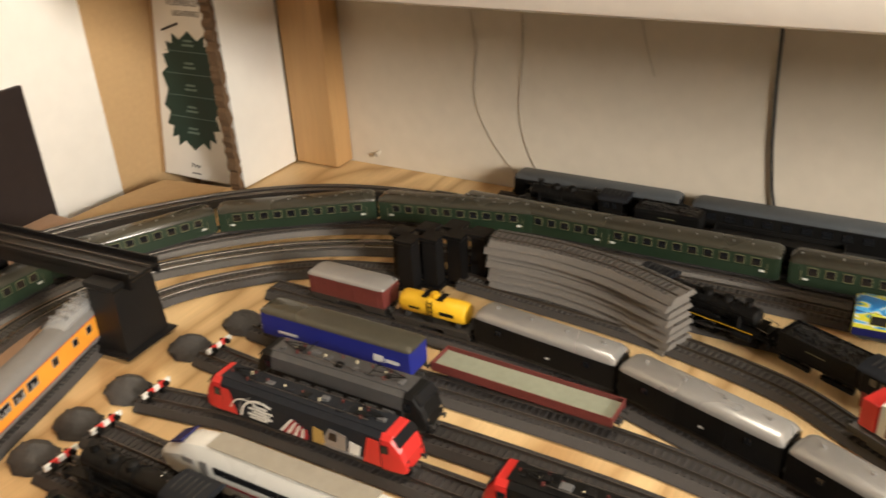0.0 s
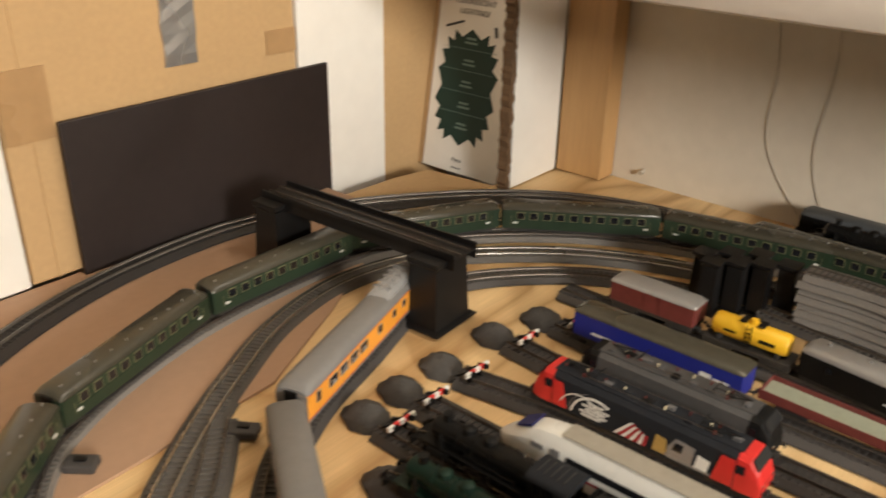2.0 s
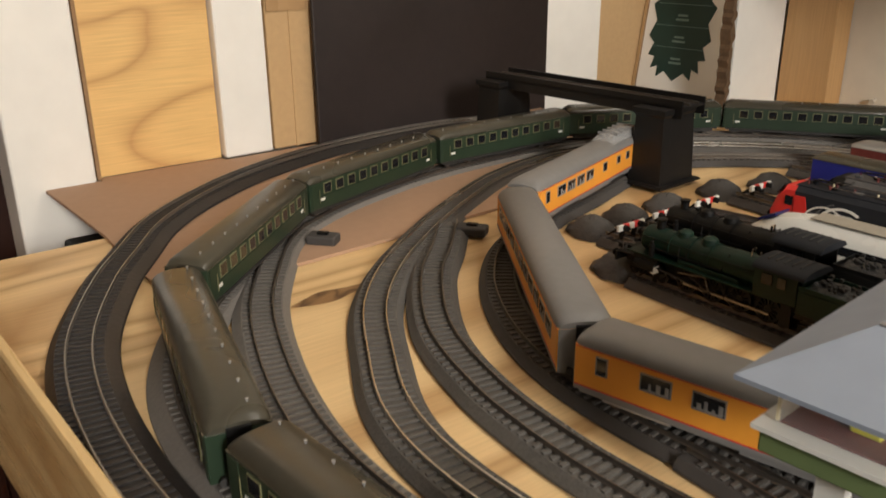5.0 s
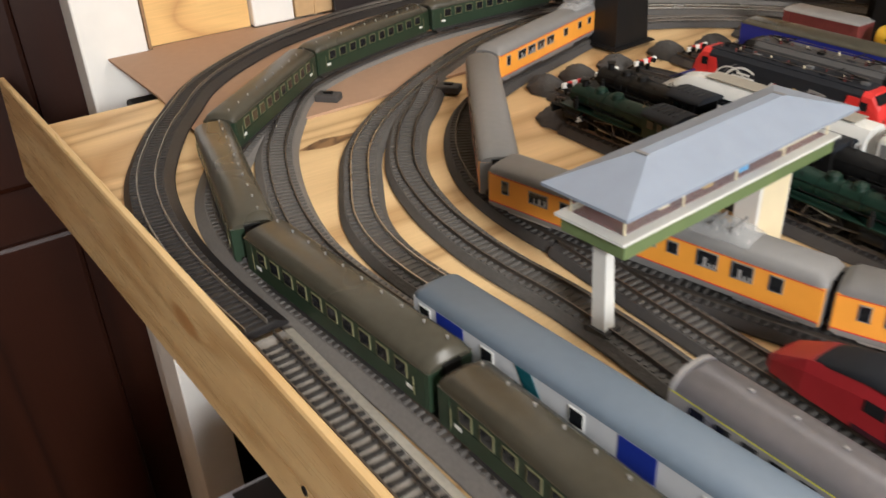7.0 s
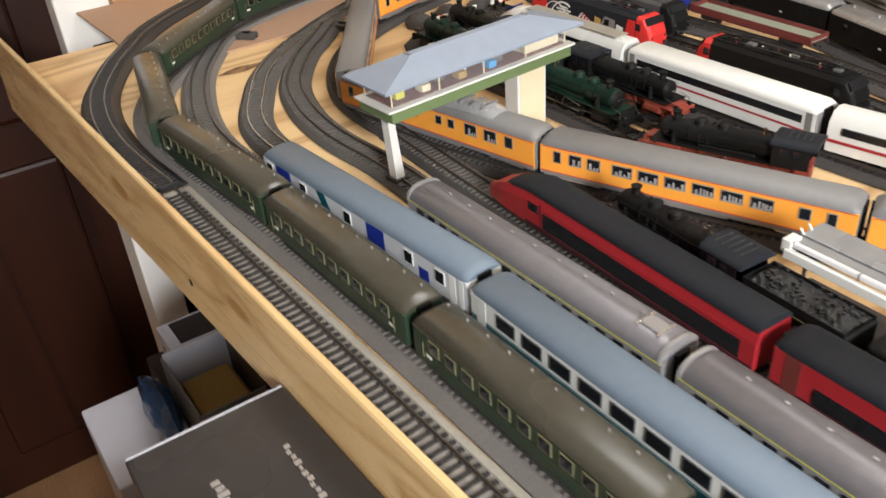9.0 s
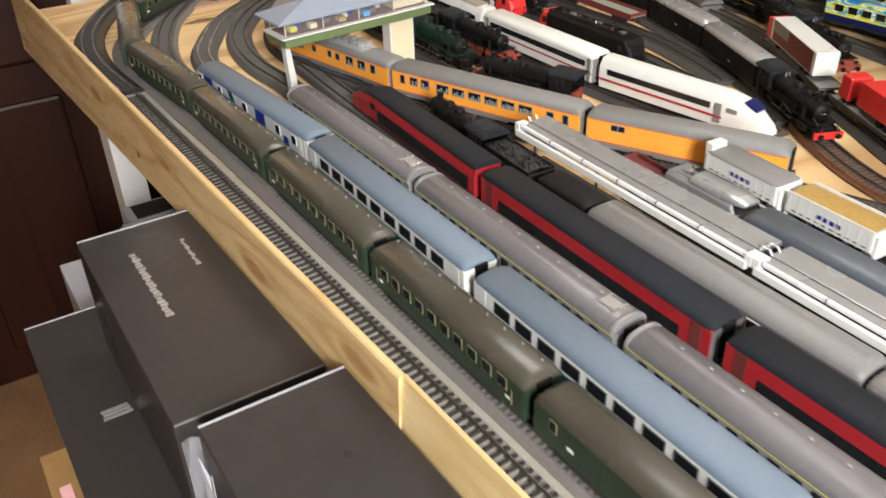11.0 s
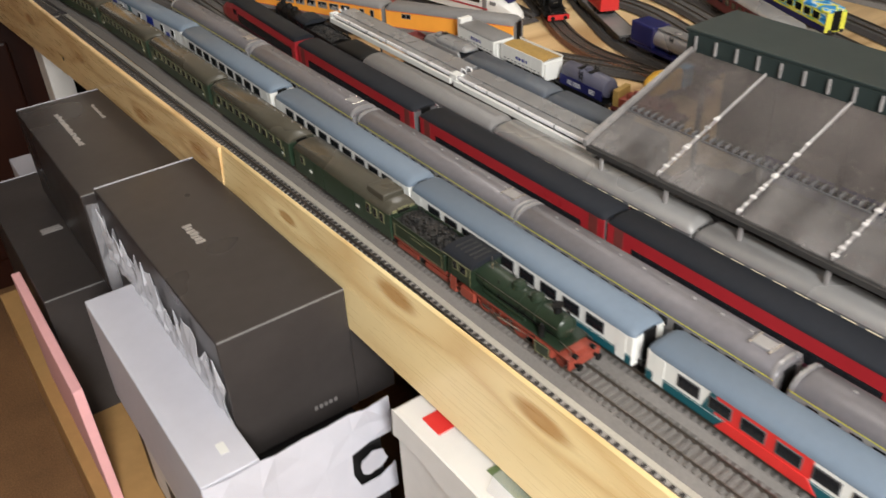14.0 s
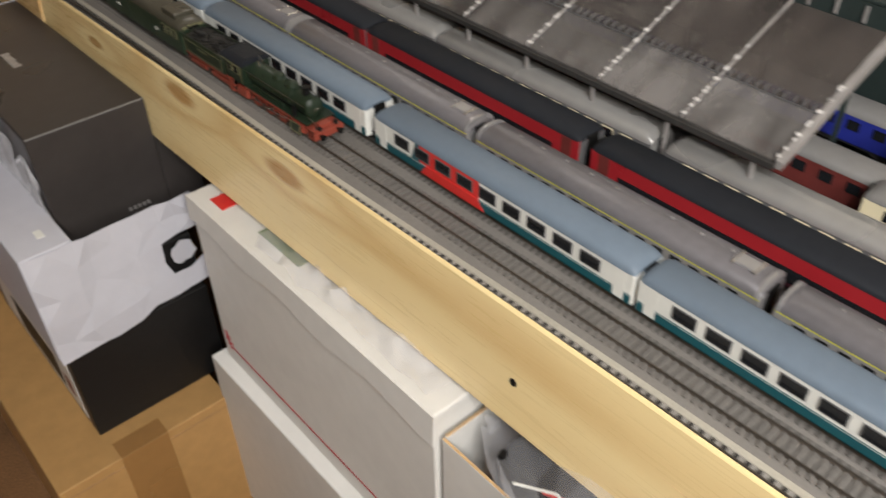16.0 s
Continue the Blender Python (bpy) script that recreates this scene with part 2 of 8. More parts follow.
M_CEIL = mat("ceiling_paint", (0.7, 0.66, 0.6), 0.9, var=0.03)
M_CARPET = mat("carpet", (0.24, 0.125, 0.050), 0.95, var=0.45, scale=260, coarse=5, bump=0.6)
M_CARD = mat("cardboard", (0.52, 0.345, 0.17), 0.85, var=0.07, scale=120, coarse=4, bump=0.05)
M_KRAFT = mat("glossy_kraft", (0.40, 0.235, 0.085), 0.5, var=0.12, scale=60, coarse=5, bump=0.12)
M_CARDPINK = mat("brown_card_sheet", (0.41, 0.262, 0.168), 0.85, var=0.05, scale=90, coarse=4, bump=0.04)
M_CARDDARK = mat("corrugated_edge", (0.30, 0.18, 0.09), 0.9, var=0.2, scale=150, bump=0.2)
M_TAPEPALE = mat("pale_packing_tape", (0.42, 0.262, 0.125), 0.3, var=0.08, bump=0.05)
M_TAPE = mat("packing_tape", (0.27, 0.145, 0.048), 0.22, var=0.08, bump=0.05)
M_DUCT = mat("silver_tape", (0.52, 0.52, 0.52), 0.3, metal=0.7, var=0.15, scale=40, bump=0.25)
M_PANEL = mat("black_board", (0.019, 0.0125, 0.0115), 0.55, var=0.2, bump=0.05)
M_PRINT = mat("green_print", (0.008, 0.036, 0.028), 0.6, var=0.1, bump=0.02)
M_INK = mat("dark_ink", (0.05, 0.05, 0.05), 0.7, bump=0)
M_INKPALE = mat("pale_ink", (0.16, 0.24, 0.21), 0.7, bump=0)
M_WIRE = mat("cable_rubber", (0.02, 0.02, 0.02), 0.5, bump=0)
M_WIREPALE = mat("pale_cable", (0.50, 0.45, 0.37), 0.5, bump=0)
M_BALLAST = mat("grey_roadbed", (0.092, 0.086, 0.079), 0.8, var=0.22, scale=420, coarse=12, bump=0.35)
M_BALLASTL = mat("pale_roadbed", (0.175, 0.162, 0.147), 0.8, var=0.16, scale=380, coarse=9, bump=0.25)
M_BLACKBED = mat("black_roadbed", (0.022, 0.02, 0.02), 0.5, var=0.25, scale=300, bump=0.25)
M_RAIL = mat("nickel_rail", (0.62, 0.60, 0.56), 0.28, metal=1.0, var=0.1, bump=0.0)
M_RAILM = mat("worn_rail", (0.33, 0.31, 0.28), 0.38, metal=0.9, var=0.15, bump=0.0)
M_RAILD = mat("dull_rail", (0.16, 0.14, 0.12), 0.4, metal=0.8, var=0.2, bump=0.0)
M_TIE = mat("brown_sleeper", (0.055, 0.047, 0.04), 0.7, var=0.3, scale=300, bump=0.2)
M_TIEG = mat("grey_sleeper", (0.095, 0.088, 0.08), 0.75, var=0.25, scale=300, bump=0.2)
M_TIESOFT = mat("dusty_grey_sleeper", (0.135, 0.125, 0.113), 0.8, var=0.2, scale=300, bump=0.2)
M_TIEK = mat("black_sleeper", (0.03, 0.027, 0.026), 0.6, var=0.3, scale=300, bump=0.2)
M_GLASS = mat("dark_glazing", (0.012, 0.013, 0.015), 0.08, var=0.1, bump=0, spec=0.6)
M_BLACK = mat("black_plastic", (0.007, 0.0066, 0.0066), 0.45, var=0.25, scale=120, bump=0.05, spec=0.35)
M_BLACKM = mat("matt_black", (0.005, 0.0048, 0.0046), 0.55, var=0.4, scale=160, bump=0.1, spec=0.22)
M_FRAME = mat("underframe", (0.03, 0.028, 0.026), 0.65, var=0.3, scale=150, bump=0.1)
M_WHEEL = mat("wheel_steel", (0.22, 0.2, 0.18), 0.35, metal=0.9, var=0.2, bump=0)
M_SEAT = mat("seat_grey", (0.30, 0.29, 0.28), 0.7, var=0.2, bump=0)
M_CANROOF = mat("silver_canopy", (0.36, 0.37, 0.385), 0.26, metal=0.6, var=0.12, scale=50, coarse=14, bump=0.06)
# near-white base colour stands in for the lamp mirrored in polished metal
M_GLINT = mat("painted_glint", (0.86, 0.86, 0.88), 0.30, metal=0.35, var=0.05, bump=0)
M_SLATE = mat("slate_roof", (0.085, 0.098, 0.118), 0.45, var=0.12, scale=120, bump=0.04)
M_BEDPALE = mat("stone_grey_roadbed", (0.32, 0.30, 0.27), 0.85, var=0.25, scale=300, bump=0.3)
M_EDGING = mat("pale_cork_edging", (0.44, 0.41, 0.34), 0.85, var=0.14, scale=320, bump=0.3)
M_TIETOP = mat("weathered_sleeper", (0.034, 0.030, 0.027), 0.75, var=0.28, scale=260, bump=0.25)
M_CHAIR = mat("rail_chair", (0.022, 0.019, 0.017), 0.6, var=0.2, bump=0)
M_CHROME = mat("chrome", (0.78, 0.76, 0.72), 0.16, metal=1.0, var=0.05, bump=0)
M_RED = mat("red_paint", (0.33, 0.018, 0.024), 0.35, var=0.08, coarse=10, bump=0.02)
M_SKIRT = mat("plum_skirt", (0.040, 0.008, 0.016), 0.45, var=0.1, bump=0.02)
M_BRIGHTRED = mat("bright_red", (0.60, 0.03, 0.025), 0.38, var=0.06, bump=0.02)
M_LOCORED = mat("frame_red", (0.235, 0.045, 0.026), 0.5, var=0.2, scale=140, bump=0.06)
M_OXIDE = mat("oxide_red", (0.14, 0.028, 0.024), 0.55, var=0.15, scale=120, bump=0.05)
M_GREEN = mat("coach_green", (0.019, 0.037, 0.020), 0.42, var=0.12, scale=120, bump=0.03)
M_LOCOGREEN = mat("loco_green", (0.0145, 0.025, 0.0135), 0.36, var=0.18, scale=120, bump=0.04)
M_OLIVEROOF = mat("olive_roof", (0.056, 0.052, 0.038), 0.27, var=0.12, scale=150, bump=0.06)
M_GREYROOF = mat("grey_roof", (0.19, 0.185, 0.18), 0.5, var=0.07, scale=120, bump=0.03)
M_BLUEROOF = mat("blue_grey_roof", (0.140, 0.180, 0.230), 0.5, var=0.06, scale=120, bump=0.03)
M_SILVROOF = mat("silver_roof", (0.17, 0.162, 0.172), 0.42, metal=0.25, var=0.12, scale=150, coarse=9, bump=0.05)
M_PALEROOF = mat("pale_roof", (0.35, 0.345, 0.335), 0.3, metal=0.4, var=0.08, bump=0.02)
M_DARKROOF = mat("dark_roof", (0.0155, 0.0175, 0.022), 0.62, var=0.12, scale=140, bump=0.05, spec=0.18)
M_SILVER = mat("silver_side", (0.40, 0.39, 0.39), 0.3, metal=0.5, var=0.12, scale=90, bump=0.04)
M_ORANGE = mat("orange_paint", (0.84, 0.355, 0.042), 0.36, var=0.05, coarse=9, bump=0.02)
M_GREY = mat("grey_paint", (0.20, 0.195, 0.19), 0.45, var=0.08, bump=0.03)
M_MIDGREY = mat("mid_grey", (0.11, 0.11, 0.112), 0.5, var=0.15, bump=0.04)
M_CREAM = mat("cream_paint", (0.74, 0.66, 0.45), 0.45, var=0.05, bump=0.02)
M_OFFWHITE = mat("coach_white", (0.72, 0.72, 0.68), 0.35, var=0.04, bump=0.02)
M_TEAL = mat("teal_paint", (0.010, 0.080, 0.100), 0.38, var=0.06, bump=0.02)
M_BLUE = mat("door_blue", (0.014, 0.03, 0.26), 0.4, var=0.08, bump=0.02)
M_NAVY = mat("navy_paint", (0.012, 0.014, 0.09), 0.4, var=0.15, bump=0.03)
M_CONTBLUE = mat("container_blue", (0.016, 0.024, 0.23), 0.42, var=0.08, bump=0.04)
M_SKY = mat("sky_blue", (0.05, 0.30, 0.62), 0.4, var=0.15, bump=0.02)
M_YELLOW = mat("yellow_paint", (0.78, 0.46, 0.02), 0.38, var=0.06, bump=0.02)
M_LEMON = mat("lemon_paint", (0.70, 0.68, 0.06), 0.4, var=0.1, bump=0.02)
M_DKGREEN = mat("dark_green", (0.004, 0.018, 0.011), 0.5, var=0.3, scale=120, bump=0.06, spec=0.25)
M_FLATLOAD = mat("grey_green_deck", (0.26, 0.28, 0.21), 0.75, var=0.1, scale=150, bump=0.1)
M_ROOFBEIGE = mat("beige_grey_roof", (0.30, 0.275, 0.225), 0.6, var=0.1, scale=120, bump=0.05)
M_TAN = mat("tan_load", (0.40, 0.255, 0.065), 0.85, var=0.18, scale=300, bump=0.4)
M_COAL = mat("coal", (0.012, 0.012, 0.012), 0.45, var=0.4, scale=260, bump=0.9)
M_SAND = mat("grey_heap", (0.060, 0.056, 0.052), 0.85, var=0.2, scale=260, bump=0.5)
M_TOWERG = mat("tower_green", (0.13, 0.18, 0.07), 0.6, var=0.08, bump=0.03)
M_CLEAR = clear("clear_plastic", (0.75, 0.76, 0.76), 0.10, 0.93)
M_DOME = clear("dome_plastic", (0.62, 0.63, 0.63), 0.08, 0.66)
M_CANOPY = clear("canopy_plastic", (0.060, 0.052, 0.048), 0.16, 0.44, 0.2, (0.125, 0.108, 0.098))
# frosted, and paler than canopy_plastic: the lower row's reflection is in its colour
M_CANOPYSHEEN = clear("frosted_sheen_plastic", (0.085, 0.078, 0.073), 0.20, 0.38, 0.2, (0.26, 0.245, 0.235))
M_TORN = mat("torn_core", (0.13, 0.078, 0.040), 0.9, var=0.3, scale=150, bump=0.3)
M_TRIM = mat("window_trim", (0.17, 0.165, 0.085), 0.45, var=0.1, bump=0)
M_LOCOGREY = mat("roof_grey", (0.070, 0.069, 0.070), 0.45, var=0.15, scale=120, bump=0.05)
M_TRAM = patchwork("tram_paint", ((0.0, (0.03, 0.22, 0.60)), (0.40, (0.10, 0.45, 0.80)), (0.46, (0.75, 0.78, 0.75)), (0.49, (0.72, 0.70, 0.06)), (0.56, (0.20, 0.50, 0.20)), (0.60, (0.04, 0.26, 0.65))), 60)
M_RIB = mat("frosted_rib", (0.27, 0.255, 0.245), 0.3, var=0.25, scale=60, bump=0.2)
M_BEADGLINT = mat("bead_glint_white", (0.62, 0.60, 0.58), 0.15, var=0.2, scale=90, bump=0.2)
M_STATION = mat("station_green", (0.018, 0.028, 0.026), 0.55, var=0.15, bump=0.05)
M_BOX = mat("dark_carton", (0.040, 0.035, 0.033), 0.34, var=0.14, scale=60, coarse=5, bump=0.03, spec=0.32)
M_BOXFOIL = mat("silver_foil_print", (0.5, 0.48, 0.46), 0.35, metal=0.6, var=0.1, bump=0)
M_PAPER = mat("white_carton", (0.52, 0.52, 0.57), 0.55, var=0.04, scale=60, bump=0.04)
M_CARTON = mat("plain_white_carton", (0.68, 0.665, 0.63), 0.6, var=0.05, scale=50, coarse=7, bump=0.05)
M_WRAP = clear("crumpled_film", (0.80, 0.80, 0.84), 0.12, 0.74)
M_FILM = clear("thin_film", (0.8, 0.8, 0.84), 0.10, 0.84)
M_HAZEFILM = clear("hazy_film", (0.72, 0.72, 0.76), 0.14, 0.50)
M_PINK = mat("pink_foam", (0.75, 0.40, 0.40), 0.8, var=0.06, bump=0.05)
M_FLESH = mat("grey_base", (0.055, 0.050, 0.047), 0.8, var=0.12, scale=160, bump=0.1)
M_SHELF = mat("shelf_white", (0.80, 0.76, 0.70), 0.6, var=0.04, bump=0.02)

# ---- mesh helpers ----


def quad_box(bm, x0, x1, y0, y1, z0, z1, bevel=0.0):
    v = [bm.verts.new(p) for p in ((x0, y0, z0), (x1, y0, z0), (x1, y1, z0), (x0, y1, z0), (x0, y0, z1), (x1, y0, z1), (x1, y1, z1), (x0, y1, z1))]
    fs = [bm.faces.new([v[i] for i in f]) for f in ((3, 2, 1, 0), (4, 5, 6, 7), (0, 1, 5, 4), (1, 2, 6, 5), (2, 3, 7, 6), (3, 0, 4, 7))]
    if bevel:
        es = list({e for f in fs for e in f.edges})
        bmesh.ops.bevel(bm, geom=es, offset=bevel, segments=2, affect="EDGES", profile=0.5)
    return v


def boxes(*specs, bevel=0.0):
    bm = bmesh.new()
    for s in specs:
        quad_box(bm, *s, bevel=bevel)
    return bm


def loft(bm, rings, cap=True):
    """Skin a list of equal-length closed rings."""
    vs = [[bm.verts.new(p) for p in r] for r in rings]
    n = len(vs[0])
    for a, b in zip(vs, vs[1:]):
        for i in range(n):
            bm.faces.new((a[i], a[(i + 1) % n], b[(i + 1) % n], b[i]))
    if cap:
        bm.faces.new(list(reversed(vs[0])))
        bm.faces.new(vs[-1])


def tube(bm, a, b, r, n=10, r2=None):
    a, b = Vector(a), Vector(b)
    d = (b - a).normalized()
    u = d.orthogonal().normalized()
    w = d.cross(u)
    ring = lambda c, q: [c + (u * math.cos(2 * math.pi * i / n) + w * math.sin(2 * math.pi * i / n)) * q for i in range(n)]
    loft(bm, [ring(a, r), ring(b, r if r2 is None else r2)])


def tubes(*specs, n=10):
    bm = bmesh.new()
    for s in specs:
        tube(bm, *s) if len(s) > 3 else tube(bm, *s, n)
    return bm


def finish(bm, smooth=None):
    bmesh.ops.recalc_face_normals(bm, faces=bm.faces)
    return bm


def ragged(x0, x1, y0, y1, z0, z1, n, jx, jy, seed):
    """An upright strip of board whose edges and faces are torn or creased."""
    rnd = random.Random(seed)
    bm = bmesh.new()
    rings = []
    for k in range(n + 1):
        z = z0 + (z1 - z0) * k / n
        a, b, c = rnd.uniform(0, jx), rnd.uniform(0, jx), rnd.uniform(0, jy)
        m = (x0 + x1) / 2
        rings.append([(x0 + a, y0 + c, z), (m, y0 + rnd.uniform(0, jy), z), (x1 - b, y0 + c * 0.6, z), (x1 - b, y1, z), (m, y1, z), (x0 + a, y1, z)])
    loft(bm, rings)
    return bm


def mesh_from(name, bm, material, smooth=False):
    finish(bm)
    me = bpy.data.meshes.new(name)
    bm.to_mesh(me)
    bm.free()
    me.materials.append(material)
    if smooth:
        me.polygons.foreach_set("use_smooth", [True] * len(me.polygons))
        me.set_sharp_from_angle(angle=radians(35))
    return me


def part(name, bm, material, parent, label="", smooth=False, at=None):
    me = bm if isinstance(bm, bpy.types.Mesh) else mesh_from(name, bm, material, smooth)
    ob = new(name, me)
    ob.parent = parent
    if at is not None:
        ob.matrix_basis = at
    if label:
        tagged(ob, label)
    return ob


def thing(name, label, category, m=None, group="", kind=""):
    ob = new(name)
    ob.empty_display_size = 0.02
    if m is not None:
        ob.matrix_basis = m
    return tagged(ob, label, category, group, kind)


def solid(name, bm, material, label, category, m=None, group="", kind="", smooth=False):
    ob = new(name, mesh_from(name, bm, material, smooth))
    if m is not None:
        ob.matrix_basis = m
    return tagged(ob, label, category, group, kind)


def lettering(name, words, size, m, material, parent):
    cu = bpy.data.curves.new(name, "FONT")
    cu.body, cu.size, cu.align_x, cu.extrude = words, size, "CENTER", 0.0002
    tmp = bpy.data.objects.new(name, cu)
    scene.collection.objects.link(tmp)
    dg = bpy.context.evaluated_depsgraph_get()
    me = bpy.data.meshes.new_from_object(tmp.evaluated_get(dg))
    bpy.data.objects.remove(tmp)
    bpy.data.curves.remove(cu)
    me.materials.clear()
    me.materials.append(material)
    ob = new(name, me)
    ob.parent = parent
    ob.matrix_basis = m
    return ob


def smooth_line(pts, step=0.01):
    """A rounded line through plan points, resampled at an even step."""
    P = [Vector((p[0], p[1], 0)) for p in pts]
    P = [P[0] * 2 - P[1]] + P + [P[-1] * 2 - P[-2]]
    out = []
    for i in range(1, len(P) - 2):
        a, b, c, d = P[i - 1 : i + 3]
        n = max(2, int((c - b).length / 0.004))
        for k in range(n):
            t = k / n
            out.append(0.5 * (2 * b + (c - a) * t + (2 * a - 5 * b + 4 * c - d) * t * t + (3 * b - a - 3 * c + d) * t ** 3))
    out.append(P[-2])
    acc, res = 0.0, [out[0]]
    for p, q in zip(out, out[1:]):
        seg = (q - p).length
        while acc + seg >= step:
            k = (step - acc) / seg
            p = p + (q - p) * k
            res.append(p.copy())
            seg = (q - p).length
            acc = 0.0
        acc += seg
    return res


def along(line, s, step):
    """Place and heading at arc length s of a resampled line."""
    i = min(max(int(s / step), 0), len(line) - 2)
    k = s / step - i
    p = line[i] + (line[i + 1] - line[i]) * k
    a, b = line[max(i - 1, 0)], line[min(i + 2, len(line) - 1)]
    return p, (b - a).normalized()


def sweep(bm, line, profile):
    """Run a closed (across, up) profile along a plan line."""
    rings = []
    for i, p in enumerate(line):
        d = (line[min(i + 1, len(line) - 1)] - line[max(i - 1, 0)]).normalized()
        side = Vector((d.y, -d.x, 0))
        rings.append([p + side * u + Vector((0, 0, v)) for u, v in profile])
    loft(bm, rings)

# ---- the room ----
FLOOR = -0.95
solid("floor", boxes((-3.3, 1.3, -3.6, 1.3, FLOOR - 0.05, FLOOR)), M_CARPET, "tan carpeted floor below the railway table", "floor", kind="structure")
solid("ceiling", boxes((-3.3, 1.3, -3.6, 1.3, 1.5, 1.55)), M_CEIL, "plain off-white ceiling over the room", "ceiling", kind="structure")
solid("wall_east", boxes((1.245, 1.34, -3.6, 1.3, FLOOR, 1.5)), M_WALL, "cream painted wall behind the railway", "wall", kind="structure")
# west and south walls are out of view; their dark tone holds the fill down
solid("wall_west", boxes((-3.4, -3.3, -3.6, 1.3, FLOOR, 1.5)), M_ROOM, "unseen wall closing the room, darkened to bounce less light", "wall", kind="structure")
solid("wall_south", boxes((-3.4, 1.34, -3.7, -3.6, FLOOR, 1.5)), M_ROOM, "unseen wall closing the room, darkened to bounce less light", "wall", kind="structure")
solid("wall_north", boxes((-3.4, 1.34, 1.2, 1.3, FLOOR, 1.5)), M_WALL, "unseen wall closing the room, darkened to bounce less light behind the boards", "wall", kind="structure")

door = thing("panelled_door", "dark reddish-brown stained wooden panel door", "door")
part("door_leaf", boxes((-1.65, 0.108, 1.165, 1.195, FLOOR + 0.01, 1.1)), M_BROWNWOOD, door)
for x0, x1 in ((-0.62, -0.30), (-0.22, 0.04), (-1.1, -0.7)):
    for z0, z1 in ((-0.85, -0.25), (-0.17, 0.45)):
        part("raised_panel", boxes((x0, x1, 1.155, 1.166, z0, z1), bevel=0.008), M_BROWNWOOD, door)

# white bracing, plywood and cardboard that line the north side
solid("white_upright", boxes((0.100, 0.188, 1.10, 1.16, FLOOR, 1.2), bevel=0.003), M_WHITE, "white painted upright board beside the plywood", "post")
solid("plywood_panel", boxes((0.1895, 0.345, 1.112, 1.130, 0.004, 1.0)), M_PLYWALL, "upright plywood panel with swirling dark grain", "panel")
solid("upright_edge", boxes((0.1885, 0.1925, 1.098, 1.1115, 0.004, 1.0)), M_CARDDARK, "thin brown edge strip between upright and plywood", "strip")
solid("white_upright", boxes((0.3465, 0.412, 1.10, 1.16, 0.004, 1.2), bevel=0.003), M_WHITE, "white painted upright board between plywood and carton", "post")
carton = thing("tall_carton", "large brown cardboard carton with tape, standing behind the track", "cardboard box")
part("carton_body", boxes((0.4165, 0.842, 1.105, 1.16, 0.004, 0.75), bevel=0.002), M_CARD, carton)
part("fold", boxes((0.448, 0.451, 1.1035, 1.1055, 0.004, 0.75)), M_CARD, carton)
part("packing_tape", boxes((0.418, 0.475, 1.1025, 1.1045, 0.178, 0.262)), M_TAPEPALE, carton, "brown packing tape over the carton edge")
part("packing_tape", boxes((0.79, 0.8415, 1.1025, 1.1045, 0.222, 0.255)), M_TAPEPALE, carton, "brown packing tape over the carton edge")
bm = ragged(0.627, 0.678, 1.1005, 1.1045, 0.232, 0.395, 12, 0.003, 0.0028, 5)
part("silver_tape", bm, M_DUCT, carton, "creased silver tape strip")
solid("white_foam_sheet", boxes((0.8435, 1.021, 1.100, 1.112, -0.10, 0.8), bevel=0.002), M_WHITE, "white foam sheet standing against the wall", "panel")
bm = ragged(1.0215, 1.195, 1.106, 1.1185, -0.10, 0.66, 36, 0.0028, 0.0006, 6)
solid("corrugated_flap", bm, M_CARD, "torn brown cardboard flap standing on edge", "cardboard")

# a thick white sheet on edge whose torn end shows its brown core
sheet_w = thing("white_card_sheet", "thick white cardboard sheet with a torn brown edge", "cardboard")
part("sheet_body", boxes((1.072, 1.1985, 0.8750, 0.8880, 0.002, 0.75), bevel=0.001), M_WHITE, sheet_w)
bm = ragged(1.058, 1.0718, 0.8745, 0.8935, 0.002, 0.75, 130, 0.0060, 0.0030, 7)
part("torn_edge", bm, M_TORN, sheet_w, "torn brown corrugated edge")
for k in range(4):
    part("print_bar", boxes((1.110 + k * 0.013, 1.120 + k * 0.013, 0.8744, 0.8749, 0.292, 0.299)), M_INK, sheet_w)

# the lamp carton stands behind the table corner and leans back
lamp_box = thing("lamp_carton", "tall white lamp carton with dark green zigzag print", "cardboard box", Matrix.Translation((1.110, 0, -0.020)) @ Matrix.Rotation(radians(9), 4, "Y"))
part("carton_body", boxes((0.0, 0.055, 0.912, 1.098, 0.0, 0.60), bevel=0.0015), M_WHITE, lamp_box)
part("corrugated_side", boxes((0.0005, 0.054, 1.0983, 1.104, 0.0, 0.60)), M_CARD, lamp_box, "brown corrugated side flap")
part("fold_line", boxes((-0.0006, 0.0, 1.0945, 1.0962, 0.002, 0.598)), M_CARDDARK, lamp_box)
# zigzag starburst: a tall block whose outline is pulled in and out
bm = bmesh.new()
cy, cz, hw, hh = 1.020, 0.146, 0.060, 0.0925
outline = []
for k in range(36):
    a = 2 * math.pi * k / 36
    ex = math.copysign(abs(math.cos(a)) ** 0.55, math.cos(a))
    ez = math.copysign(abs(math.sin(a)) ** 0.75, math.sin(a))
    q = 1.06 if k % 2 else 0.86
    outline.append((cy + hw * ex * q, cz + hh * ez * (1.05 if k % 2 else 0.9)))
loft(bm, [[(-0.0008, y, z) for y, z in outline], [(-0.0002, y, z) for y, z in outline]])
star = part("starburst", bm, M_PRINT, lamp_box, "dark green zigzag starburst print")
